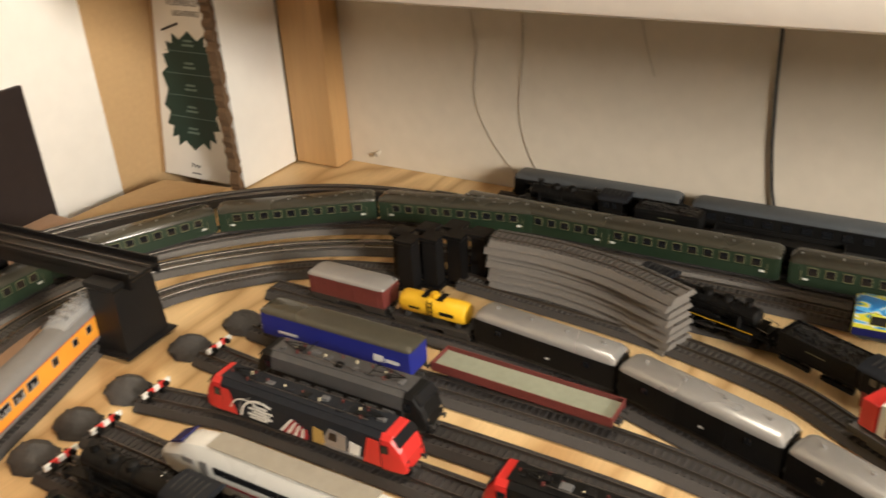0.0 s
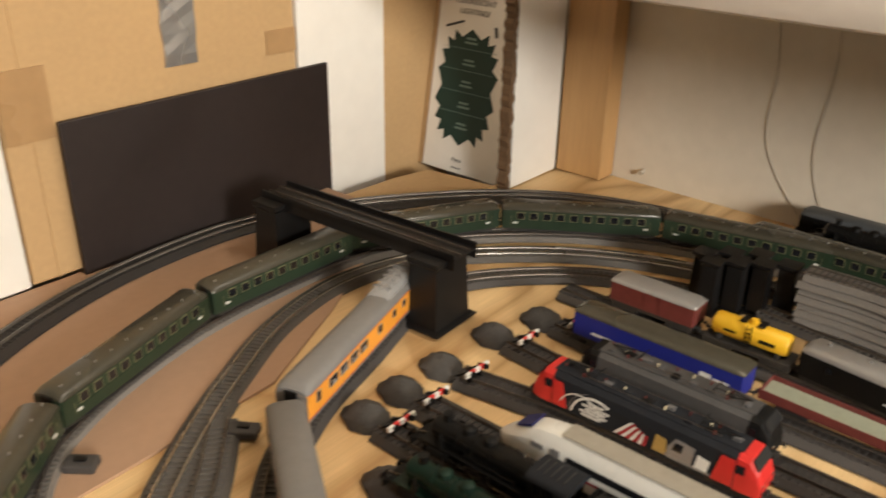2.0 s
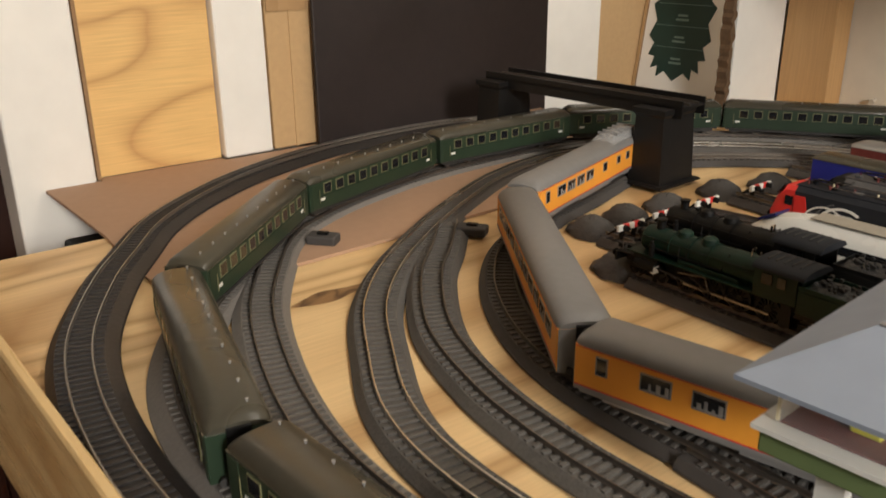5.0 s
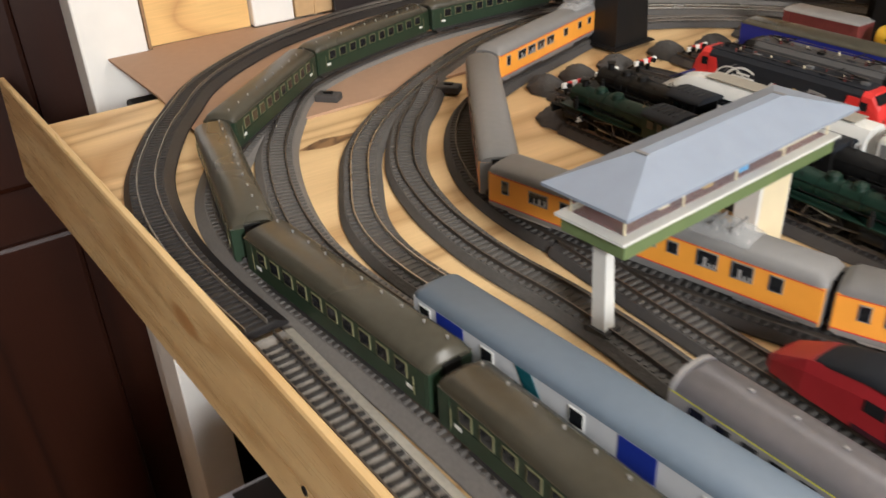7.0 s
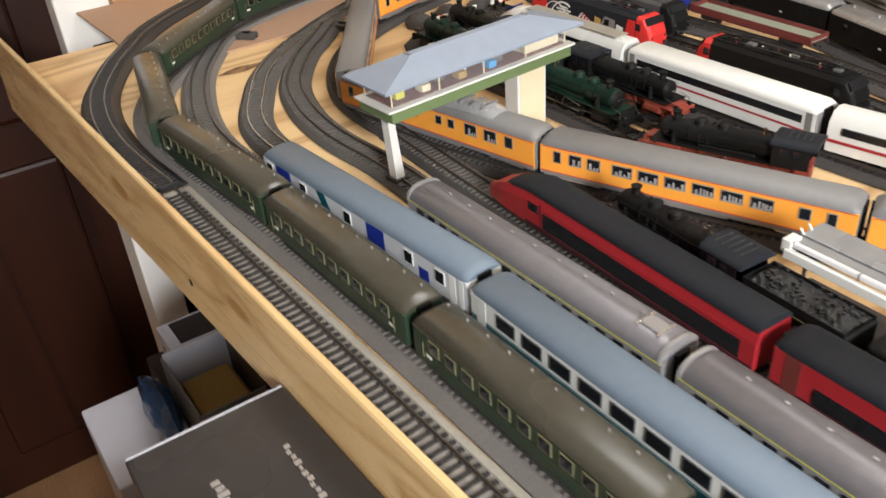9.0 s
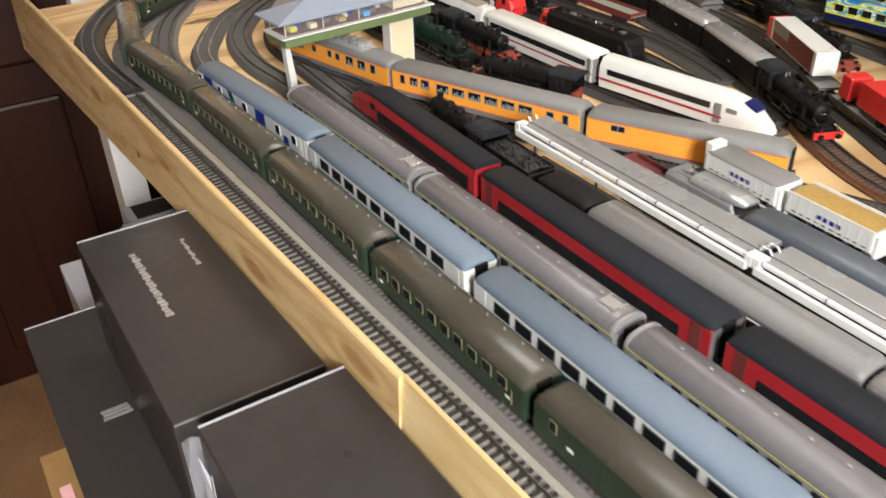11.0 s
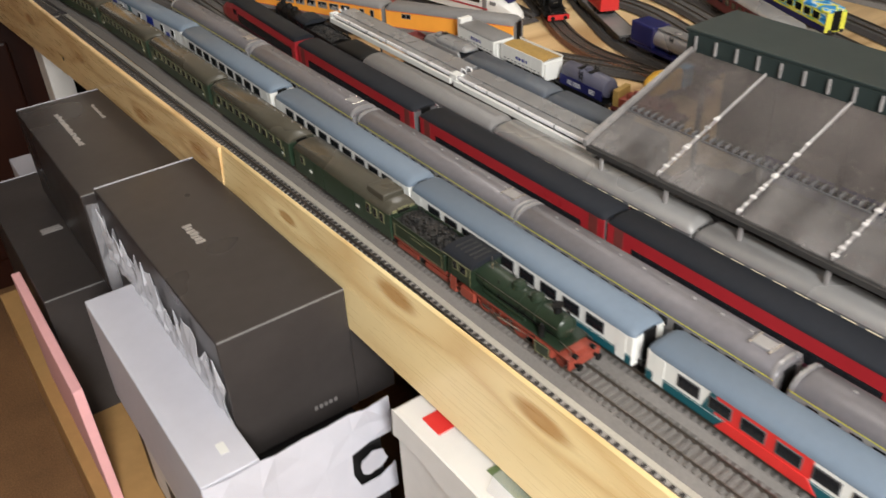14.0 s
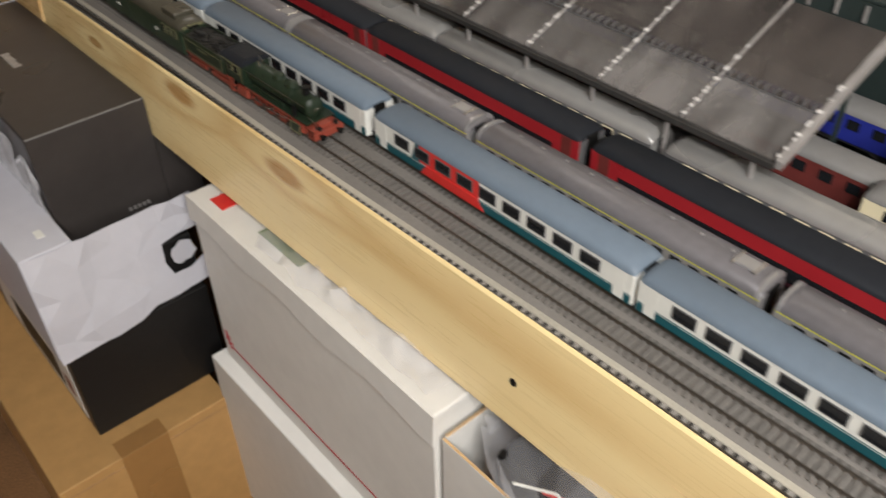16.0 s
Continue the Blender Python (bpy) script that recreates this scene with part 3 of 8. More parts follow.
for i in range(5):
    z = cz - 0.066 + i * 0.0355
    if i:
        part("pale_line", boxes((-0.0012, -0.0009, cy - 0.054, cy + 0.054, z - 0.012, z - 0.0112)), M_INKPALE, star)
    for j, w in enumerate((0.010, 0.013)):
        part("print_bar", boxes((-0.0012, -0.0009, cy - w, cy + w, z + 0.004 - j * 0.007, z + 0.0075 - j * 0.007)), M_INKPALE, star)
FACE = Matrix.Translation((-0.0006, cy, 0)) @ Euler((radians(90), 0, radians(-90))).to_matrix().to_4x4()
for w, z, s in (("WHY", 0.298, 0.0125), ("FLUORESCENT", 0.282, 0.0125), ("LIGHTING?", 0.266, 0.0125), ("Parts", 0.020, 0.0100)):
    lettering("lettering", w, s, FACE @ Matrix.Translation((0, z, 0)), M_INK, lamp_box)
part("print_bar", boxes((-0.0008, -0.0003, cy - 0.010, cy + 0.010, 0.0085, 0.0105)), M_MIDGREY, lamp_box)
part("tube_drawing", tubes(((-0.0005, cy + 0.056, 0.242), (-0.0005, cy + 0.020, 0.254), 0.0020), n=6), M_INK, lamp_box)
part("bulb_drawing", tubes(((-0.0005, cy - 0.050, 0.236), (-0.0005, cy - 0.046, 0.252), 0.0028), n=6), M_INK, lamp_box)

solid("corner_post", boxes((1.199, 1.243, 0.789, 0.8725, 0.002, 1.2), bevel=0.002), M_POST, "rough timber post in the corner", "post")
# shelf over the back of the table
shelf = thing("wall_shelf", "deep white shelf over the back of the table", "shelf")
part("shelf_board", boxes((0.84, 1.243, -2.6, 0.80, 0.352, 0.40), bevel=0.012), M_SHELF, shelf, smooth=True)
part("batten", boxes((1.20, 1.243, -2.6, 0.79, 0.31, 0.351)), M_SHELF, shelf)


def hanging(name, pts, r, material, label):
    bm = bmesh.new()
    P = [Vector(p) for p in pts]
    for a, b in zip(P, P[1:]):
        tube(bm, a, b, r, 7)
    solid(name, bm, material, label, "cable", smooth=True)


hanging("wall_cable", [(1.241, 0.140, 0.33), (1.2405, 0.137, 0.20), (1.2405, 0.133, 0.12), (1.2405, 0.126, 0.06), (1.239, 0.115, 0.012)], 0.0022, M_WIRE, "thin black cable hanging down the cream wall")
def sagging(pts, n=10):
    """More points along a loosely hanging line."""
    out = []
    for k in range(len(pts) - 1):
        a, b, c, d = [Vector(pts[min(max(k + q, 0), len(pts) - 1)]) for q in (-1, 0, 1, 2)]
        for i in range(n):
            t = i / n
            out.append(0.5 * (2 * b + (c - a) * t + (2 * a - 5 * b + 4 * c - d) * t * t + (3 * b - a - 3 * c + d) * t ** 3))
    return out + [Vector(pts[-1])]


for pts in ([(1.2437, 0.483, 0.33), (1.2437, 0.476, 0.22), (1.2437, 0.482, 0.12), (1.2437, 0.468, 0.06), (1.2430, 0.440, 0.012)],
            [(1.2437, 0.570, 0.33), (1.2437, 0.552, 0.22), (1.2437, 0.553, 0.13), (1.2437, 0.528, 0.07), (1.2430, 0.480, 0.012)],
            [(1.2437, 0.318, 0.33), (1.2437, 0.306, 0.25), (1.2437, 0.288, 0.19)]):
    hanging("wall_cable", sagging(pts), 0.0009, M_WIREPALE, "pale thin cable hanging down the wall")
bm = tubes(((1.2449, 0.735, 0.022), (1.236, 0.735, 0.020), 0.0028), ((1.2365, 0.735, 0.020), (1.234, 0.735, 0.0195), 0.0045), n=8)
solid("wall_hook", bm, M_WIREPALE, "small round hook on the cream wall", "hook")

# ---- the table ----
table = thing("railway_table", "plywood-topped railway table with timber frame", "table")
bm = bmesh.new()
outline = [(0.062, -2.6), (0.035, -0.44), (-0.0075, 0.905), (1.19, 0.905), (1.19, -2.6)]
loft(bm, [[(x, y, -0.018) for x, y in outline], [(x, y, 0.0) for x, y in outline]])
part("plywood_top", bm, M_PLY, table)
bm = bmesh.new()
corner = [(0.60, 0.9065), (1.068, 0.9065), (1.052, 1.032), (0.975, 1.046), (0.86, 1.052)]
loft(bm, [[(x, y, -0.018) for x, y in corner], [(x, y, -0.0002) for x, y in corner]])
part("card_corner", bm, M_CARD, table, "plain brown board filling the table corner")
part("plywood_edge", boxes((1.191, 1.2435, -2.6, 0.9045, -0.018, -0.001)), M_PLY, table)
bm = bmesh.new()
ring = [(0.240 + 0.034 * math.cos(a) * (1 + 0.25 * math.sin(2 * a + 1)), 0.655 + 0.0095 * math.sin(a) * (1 + 0.3 * math.cos(3 * a))) for a in [2 * math.pi * k / 28 for k in range(28)]]
loft(bm, [[(x, y, -0.0004) for x, y in ring], [(x, y, 0.0002) for x, y in ring]])
part("knot", bm, wood("ply_knot", (0.30, 0.17, 0.07), (0.10, 0.05, 0.02), "X", 40, 0.35, 0.55, 2.5, 1.0), table, "dark knot in the plywood")
for x, y in ((0.075, 0.80), (0.075, -1.0), (1.15, 0.80), (1.15, -1.0)):
    part("leg", boxes((x - 0.025, x + 0.025, y - 0.04, y + 0.04, FLOOR, -0.019), bevel=0.002), M_WHITE, table)
for y in (0.86, 0.0, -0.9):
    part("crossbeam", boxes((0.12, 1.15, y - 0.075, y - 0.045, -0.10, -0.019)), M_POST, table)


BOARDS = {}


def rim(key, x0, y0, x1, y1, th, high, lean, low=-0.050, drop=0.0, rise=0.0):
    """One front board: its face leans back a little towards a thin rounded top edge."""
    BOARDS[key] = (x0, y0, x1, y1, lean, high, low, rise)
    bm = bmesh.new()
    rings = []
    n = 24
    for i in range(n + 1):
        t = i / n
        x, y = x0 + (x1 - x0) * t, y0 + (y1 - y0) * t
        top = high + 0.0012 * math.sin(t * 7.0) + rise * min(1.0, t / 0.4)
        foot = low - drop * max(0.0, 1 - t / 0.7)
        rings.append([(x + 0.001, y, foot), (x + th, y, foot), (x + th, y, top - 0.0006), (x + th - 0.0008, y, top), (x + lean + 0.0014, y, top - 0.0003), (x + lean, y, top - 0.0022), (x, y, foot + 0.0015)])
    loft(bm, rings)
    return bm


def face_x(key, y, z, proud=0.0004):
    x0, y0, x1, y1, lean, high, low, rise = BOARDS[key]
    t = (y - y0) / (y1 - y0)
    x = x0 + (x1 - x0) * t
    high += 0.0012 * math.sin(t * 7.0) + rise * min(1.0, t / 0.4)
    return x + lean * (z - low) / (high - low) - proud


front = thing("front_board", "pale varnished pine board along the table front", "board")
part("plank", rim("far", -0.018, 1.02, 0.0260, -0.360, 0.0105, 0.030, 0.0040, low=-0.056, drop=0.044), M_PINE, front)
front2 = thing("front_board", "pale varnished pine board with dark knots along the table front", "board")
part("plank", rim("near", 0.0255, -0.3606, 0.063, -2.6, 0.0110, 0.032, 0.0080, low=-0.060, rise=0.016), M_PINENEAR, front2)


def spot(key, parent, name, y, z, ry, rz, material, label="", wobble=0.1):
    """A flat oval mark that follows the leaning face of a board."""
    bm = bmesh.new()
    ring = [(y + ry * math.cos(a) * (1 + wobble * math.sin(3 * a)), z + rz * math.sin(a)) for a in [2 * math.pi * k / 24 for k in range(24)]]
    loft(bm, [[(face_x(key, p, q, 0.0003), p, q) for p, q in ring], [(face_x(key, p, q, -0.0015), p, q) for p, q in ring]])
    part(name, bm, material, parent, label)


for y, z in ((0.27, -0.036),):
    spot("far", front, "screw_hole", y, z, 0.0034, 0.0034, M_BLACKM, wobble=0.0)
for y, z in ((-0.42, -0.046), (-1.19, -0.015)):
    spot("near", front2, "screw_hole", y, z, 0.0034, 0.0034, M_BLACKM, wobble=0.0)
# brown card sheet that carries the outer curve past the table's corner
bm = bmesh.new()
sheet = [(0.131, 1.0970), (0.136, 0.90), (0.130, 0.748), (0.165, 0.722), (0.335, 0.728), (0.48, 0.735), (0.62, 0.80), (0.86, 0.93), (0.875, 1.0), (0.875, 1.086), (0.4725, 1.086), (0.4720, 1.0985), (0.3445, 1.0985), (0.3440, 1.1112), (0.1940, 1.1112), (0.1935, 1.0970)]
loft(bm, [[(x, y, 0.0005) for x, y in sheet], [(x, y, 0.0035) for x, y in sheet]])
solid("card_sheet", bm, M_CARDPINK, "flat brown cardboard sheet lying under the tracks", "cardboard")
bm = bmesh.new()
quad_box(bm, 0.474, 0.888, 1.088, 1.095, -0.014, 0.198, bevel=0.0015)
solid("black_board", bm, M_PANEL, "black flat board standing upright behind the track", "panel")
solid("black_crate", boxes((0.13, 0.25, 0.93, 1.05, FLOOR, -0.04), bevel=0.004), M_BLACKM, "tall dark crate standing under the card sheet", "crate", m=None)

# ---- tracks ----
RAILTOP = 0.0112
STEP = 0.01
PIECES = []  # sleepers laid as single pieces at the end of the file


def track(label, pts, bed, tie, rail, z=0.0, wide=0.043, pieces=None, group="", gap=0.0069, tie_w=0.0285, left=None, edging=False):
    """Roadbed, two rails and sleepers along a plan line. pieces: a stretch of y whose sleepers are laid one by one."""
    line = smooth_line(pts, STEP)
    ob = thing("model_track", label, "railway track", group=group)
    bm = bmesh.new()
    w, t = wide / 2, 0.0155
    v = w if left is None else left
    sweep(bm, line, [(-v, z + 0.0005), (w, z + 0.0005), (w - 0.001, z + 0.0022), (t, z + 0.0072), (-t, z + 0.0072), (-v + 0.0002, z + 0.0022)])
    part("roadbed", bm, bed, ob)
    if edging:
        bm = bmesh.new()
        sweep(bm, line, [(0.0159, z + 0.0005), (0.0235, z + 0.0005), (0.0222, z + 0.0066), (0.0163, z + 0.0072)])
        part("cork_edging", bm, M_EDGING, ob, "pale cork edging strip")
    for s in (-0.00825, 0.00825):
        bm = bmesh.new()
        sweep(bm, line, [(s - 0.0009, z + 0.008), (s + 0.0009, z + 0.008), (s + 0.00035, z + 0.009), (s + 0.0005, z + 0.0104), (s + 0.0005, z + RAILTOP), (s - 0.0005, z + RAILTOP), (s - 0.0005, z + 0.0104), (s - 0.00035, z + 0.009)])
        part("rail", bm, rail, ob)
    bm = bmesh.new()
    n = int((len(line) - 1) * STEP / gap)
    for k in range(n):
        p, d = along(line, k * gap, STEP)
        side = Vector((d.y, -d.x, 0))
        if pieces and pieces[0] < p.y < pieces[1]:
            PIECES.append((ob, tie, Matrix.Translation((p.x, p.y, z)) @ Matrix.Rotation(math.atan2(-d.x, d.y), 4, "Z"), tie_w))
            continue
        a, h = tie_w / 2, 0.0013
        r = lambda zz: [p + side * u + d * v + Vector((0, 0, zz)) for u, v in ((-a, -h), (a, -h), (a, h), (-a, h))]
        lo, hi = [bm.verts.new(q) for q in r(z + 0.0066)], [bm.verts.new(q) for q in r(z + 0.0083)]
        bm.faces.new(hi)
        for i in range(4):
            bm.faces.new((lo[i], lo[(i + 1) % 4], hi[(i + 1) % 4], hi[i]))
    if len(bm.verts):
        s = part("sleeper_strip", bm, tie, ob)
        s["kind"] = "stuff"
    else:
        bm.free()
    return ob, line


T0_FRONT = [(0.100, -2.55), (0.078, -1.5), (0.0715, -1.2), (0.0610, -0.9), (0.0555, -0.5), (0.0445, -0.1), (0.036, 0.2), (0.031, 0.375)]
T0_BACK = [(0.031, 0.3765), (0.025, 0.45), (0.024, 0.52), (0.032, 0.60), (0.052, 0.677), (0.095, 0.766), (0.132, 0.823), (0.177, 0.886), (0.240, 0.943), (0.328, 0.999), (0.45, 1.044), (0.58, 1.062), (0.70, 1.056), (0.83, 1.005), (0.93, 0.942), (1.02, 0.865), (1.09, 0.77), (1.13, 0.66), (1.145, 0.52), (1.15, 0.3), (1.15, -2.5)]
T1A = [(0.136, -2.55), (0.122, -1.6), (0.1130, -1.1), (0.1045, -0.7), (0.098, -0.3), (0.094, 0.0), (0.086, 0.25), (0.072, 0.42), (0.080, 0.55), (0.112, 0.635), (0.161, 0.700), (0.215, 0.752), (0.289, 0.803), (0.371, 0.842), (0.50, 0.875), (0.65, 0.882), (0.77, 0.868), (0.88, 0.81), (0.985, 0.70), (1.05, 0.57), (1.085, 0.40), (1.09, 0.2), (1.09, -2.5)]
T1B = [(0.165, -2.55), (0.153, -1.5), (0.148, -0.7), (0.146, 0.0), (0.141, 0.14), (0.130, 0.25), (0.119, 0.36), (0.116, 0.44), (0.124, 0.505), (0.145, 0.580), (0.177, 0.658), (0.222, 0.730), (0.252, 0.770), (0.285, 0.802)]
T2A = [(0.212, -2.55), (0.196, -1.4), (0.190, -0.7), (0.188, 0.0), (0.180, 0.16), (0.166, 0.30), (0.160, 0.40), (0.171, 0.47), (0.202, 0.535), (0.243, 0.603), (0.302, 0.664), (0.384, 0.724), (0.46, 0.770), (0.551, 0.815), (0.66, 0.838), (0.76, 0.82), (0.84, 0.768), (0.93, 0.67), (0.99, 0.55), (1.02, 0.40), (1.03, 0.2)]
T2C = [(0.268, -2.55), (0.253, -1.4), (0.2475, -0.7), (0.2485, -0.45), (0.252, -0.2), (0.2600, 0.0), (0.2640, 0.10), (0.2665, 0.17), (0.270, 0.25), (0.275, 0.34)]
T2B = [(0.193, -0.22), (0.200, -0.05), (0.214, 0.10), (0.2235, 0.20), (0.2245, 0.28), (0.2200, 0.34), (0.2200, 0.39), (0.229, 0.46), (0.255, 0.540), (0.308, 0.620), (0.355, 0.668), (0.405, 0.722)]
T3 = [(0.615, -0.56), (0.592, -0.48), (0.56, -0.40), (0.49, -0.22), (0.425, -0.10), (0.372, 0.02), (0.326, 0.148), (0.292, 0.27), (0.278, 0.37), (0.289, 0.465), (0.330, 0.552), (0.392, 0.622), (0.47, 0.668), (0.57, 0.700), (0.69, 0.738), (0.76, 0.735), (0.83, 0.69), (0.90, 0.61), (0.94, 0.5)]
T6 = [(0.316, -2.55), (0.297, -1.3), (0.290, -0.6), (0.292, -0.25), (0.306, 0.0), (0.32, 0.1)]
main = "tracks of the main lines"
track("brown-sleepered track on pale cork roadbed beside the front board", T0_FRONT, M_BEDPALE, M_TIETOP, M_RAILD, wide=0.0315, pieces=(-1.75, 0.36), group=main, gap=0.0083, edging=True)
track("black-roadbed outer curve with bright steel rails", T0_BACK, M_BLACKBED, M_TIEK, M_RAILM, z=0.0042, wide=0.05, left=0.0215, group=main, tie_w=0.03)
_, LOOP = track("grey-roadbed main line track curving round the corner", T1A, M_BALLASTL, M_TIESOFT, M_RAILD, z=0.0002, left=0.025, wide=0.040, pieces=(-1.75, -0.82), group=main)
_, BLUELINE = track("grey-roadbed track diverging from the main line", T1B, M_BALLASTL, M_TIEG, M_RAILD, z=0.0007, left=0.0225, wide=0.041, group=main)
_, SILVLINE = track("grey-roadbed inner track round the corner", T2A, M_BALLAST, M_TIEG, M_RAIL, z=0.0004, wide=0.041, group=main)
track("grey-roadbed track diverging from the inner line", T2B, M_BALLAST, M_TIEG, M_RAILD, z=0.0009, wide=0.041, group=main)
_, REDLINE = track("dark roadbed track under the red express set", T2C, M_FLESH, M_TIEG, M_RAILD, z=0.0011, wide=0.038, group=main)
_, ORLINE = track("dark roadbed track under the orange train", T3, M_FLESH, M_TIEG, M_RAILD, z=0.0006, wide=0.041, group=main)
_, SIXLINE = track("grey track beside the platform", T6, M_BALLAST, M_TIEG, M_RAILD, z=0.0003, wide=0.04, group=main)
sid = "yard sidings"
SID = [0.445, 0.500, 0.552, 0.632, 0.688, 0.752, 0.838]
ends = [0.520, 0.600, 0.602, 0.600, 0.598, 0.580, 0.62]
heads = [0.446, 0.500, 0.552, 0.612, 0.697, 0.762, 0.838]
for i, (x, e) in enumerate(zip(SID, ends)):
    low = []
    if i < 2:
        low = [(x, 0.05), (x - 0.01, 0.0)]
    elif i == 6:
        low = [(0.832, 0.28), (0.815, 0.18), (0.785, 0.08), (0.752, -0.02), (0.715, -0.12), (0.668, -0.215)]
    elif i == 5:
        low = [(x, 0.2), (0.745, 0.10), (0.73, 0.02), (0.70, -0.08)]
    elif i == 2:
        low = [(x, 0.1), (0.562, -0.1), (0.578, -0.2)]
    elif i == 3:
        low = [(x, 0.1), (0.63, -0.02), (0.626, -0.14), (0.618, -0.22)]
    elif i == 4:
        low = [(x, 0.2), (0.680, 0.06), (0.66, -0.06), (0.635, -0.2)]
    track("grey siding with a buffer stop at its end", [(heads[i], e), ((heads[i] + x) / 2, e - 0.06), (x, e - 0.15)] + low, M_FLESH, M_TIEK, M_RAILD, z=0.0005 + 0.0002 * i, wide=0.044, group=sid)
track("grey yard track running across the table", [(0.95, 0.42), (0.93, 0.2), (0.895, 0.05), (0.85, -0.03), (0.785, -0.14), (0.715, -0.27), (0.655, -0.40), (0.632, -0.57)], M_FLESH, M_TIEG, M_RAILD, z=0.0018, wide=0.038, group=sid)
for dx in (0.0, 0.075, 0.15):
    track("dark yard track by the trams", [(0.98 + dx * 0.9, 0.25), (0.97 + dx, 0.0), (0.94 + dx, -0.2), (0.86 + dx, -0.45), (0.76 + dx, -0.75)], M_FLESH, M_TIEG, M_RAILD, z=0.0010 + dx * 0.004, wide=0.038, group=sid)
for k, pts in enumerate(([(0.395, -0.22), (0.385, -0.5), (0.385, -0.8)], [(0.43, -0.25), (0.437, -0.4), (0.43, -0.62)], [(0.345, -0.08), (0.34, -0.3), (0.335, -0.75)])):
    track("grey track beside the platform canopy", pts, M_FLESH, M_TIEG, M_RAILD, z=0.0004 + 0.0002 * k, wide=0.036, group=sid)
track("rusty brown track leading to the yard throat", [(0.668, -0.2165), (0.638, -0.270), (0.610, -0.335), (0.596, -0.40), (0.598, -0.47), (0.60, -0.60)], mat("rust_bed", (0.17, 0.075, 0.035), 0.85, var=0.2, scale=300, bump=0.3), M_TIE, M_RAILD, z=0.0022, wide=0.034, group=sid)
for k in (2, 3):
    o = k * 0.062
    track("dark yard track fanning out of the throat", [(0.66 + o * 1.1, -0.16 - o * 0.5), (0.66 + o, -0.34), (0.61 + o * 0.9, -0.52), (0.53 + o * 0.8, -0.72)], M_FLESH, M_TIEG, M_RAILD, z=0.0026 + 0.0003 * k, wide=0.035, group=sid)
solid("grey_mat", boxes((0.36, 1.10, -1.6, -0.75, 0.0003, 0.0016)), M_FLESH, "dark grey ground mat under the station", "mat")
# switch motor boxes beside the turnouts
for x, y, a in ((0.287, 0.757, 40), (0.408, 0.690, 35)):
    sw = thing("switch_motor", "small dark switch motor box beside a turnout", "switch motor", pose(x, y, 0.0025, 0, 0, a))
    part("housing", boxes((-0.009, 0.009, -0.014, 0.014, 0.0, 0.0090), bevel=0.002), M_FLESH, sw)
    part("lever", boxes((-0.0025, 0.0025, -0.005, 0.005, 0.0088, 0.0112)), M_BLACK, sw)

# ---- rolling stock: long axis is local y, front towards -y, rail top at z = 0 ----
def arch(W, z0, h, n=12, flat=1.0):
    """Roof outline: across and up."""
    return [(-W / 2 * math.copysign(abs(math.cos(math.pi * i / n)) ** 0.8, math.cos(math.pi * i / n)), z0 + h * math.sin(math.pi * i / n) ** (0.9 * flat)) for i in range(n + 1)]


def bogie(parent, y, wb=0.028, material=None, r=0.0055):
    m = material or M_FRAME
    b = part("bogie", boxes((-0.0125, -0.0105, y - wb * 0.75, y + wb * 0.75, 0.0035, 0.0085), (0.0105, 0.0125, y - wb * 0.75, y + wb * 0.75, 0.0035, 0.0085), (-0.0105, 0.0105, y - 0.004, y + 0.004, 0.004, 0.010)), m, parent)
    for s in (-1, 1):
        part("wheelset", tubes(((-0.0088, y + s * wb / 2, r), (-0.0064, y + s * wb / 2, r), r), ((0.0064, y + s * wb / 2, r), (0.0088, y + s * wb / 2, r), r), ((-0.0064, y + s * wb / 2, r), (0.0064, y + s * wb / 2, r), 0.0011), n=12), M_WHEEL, b)
    return b


def ends_gear(parent, L, W, z=0.0115):
    for s in (-1, 1):
        for u in (-0.0095, 0.0095):
            part("buffer", tubes(((u, s * L / 2, z), (u, s * (L / 2 + 0.004), z), 0.0012), ((u, s * (L / 2 + 0.004), z), (u, s * (L / 2 + 0.005), z), 0.0026), n=8), M_FRAME, parent)
        part("coupling", boxes((-0.002, 0.002, s * L / 2 - 0.004, s * L / 2 + 0.006, 0.006, 0.009)), M_FRAME, parent)


def roof_part(parent, L, W, z0, h, material, taper=0.75, lip=0.0004, smooth=True):
    bm = bmesh.new()
    rings = []
    for y, q, w in ((-L / 2, taper * 0.62, 0.90), (-L / 2 + 0.0025, taper * 0.9, 0.97), (-L / 2 + 0.007, 1, 1), (L / 2 - 0.007, 1, 1), (L / 2 - 0.0025, taper * 0.9, 0.97), (L / 2, taper * 0.62, 0.90)):
        rings.append([(u * w, y, z0 + (v - z0) * q) for u, v in arch(W + 2 * lip, z0, h)])
    loft(bm, rings)
    return part("roof", bm, material, parent, smooth=smooth)


PANES = {}


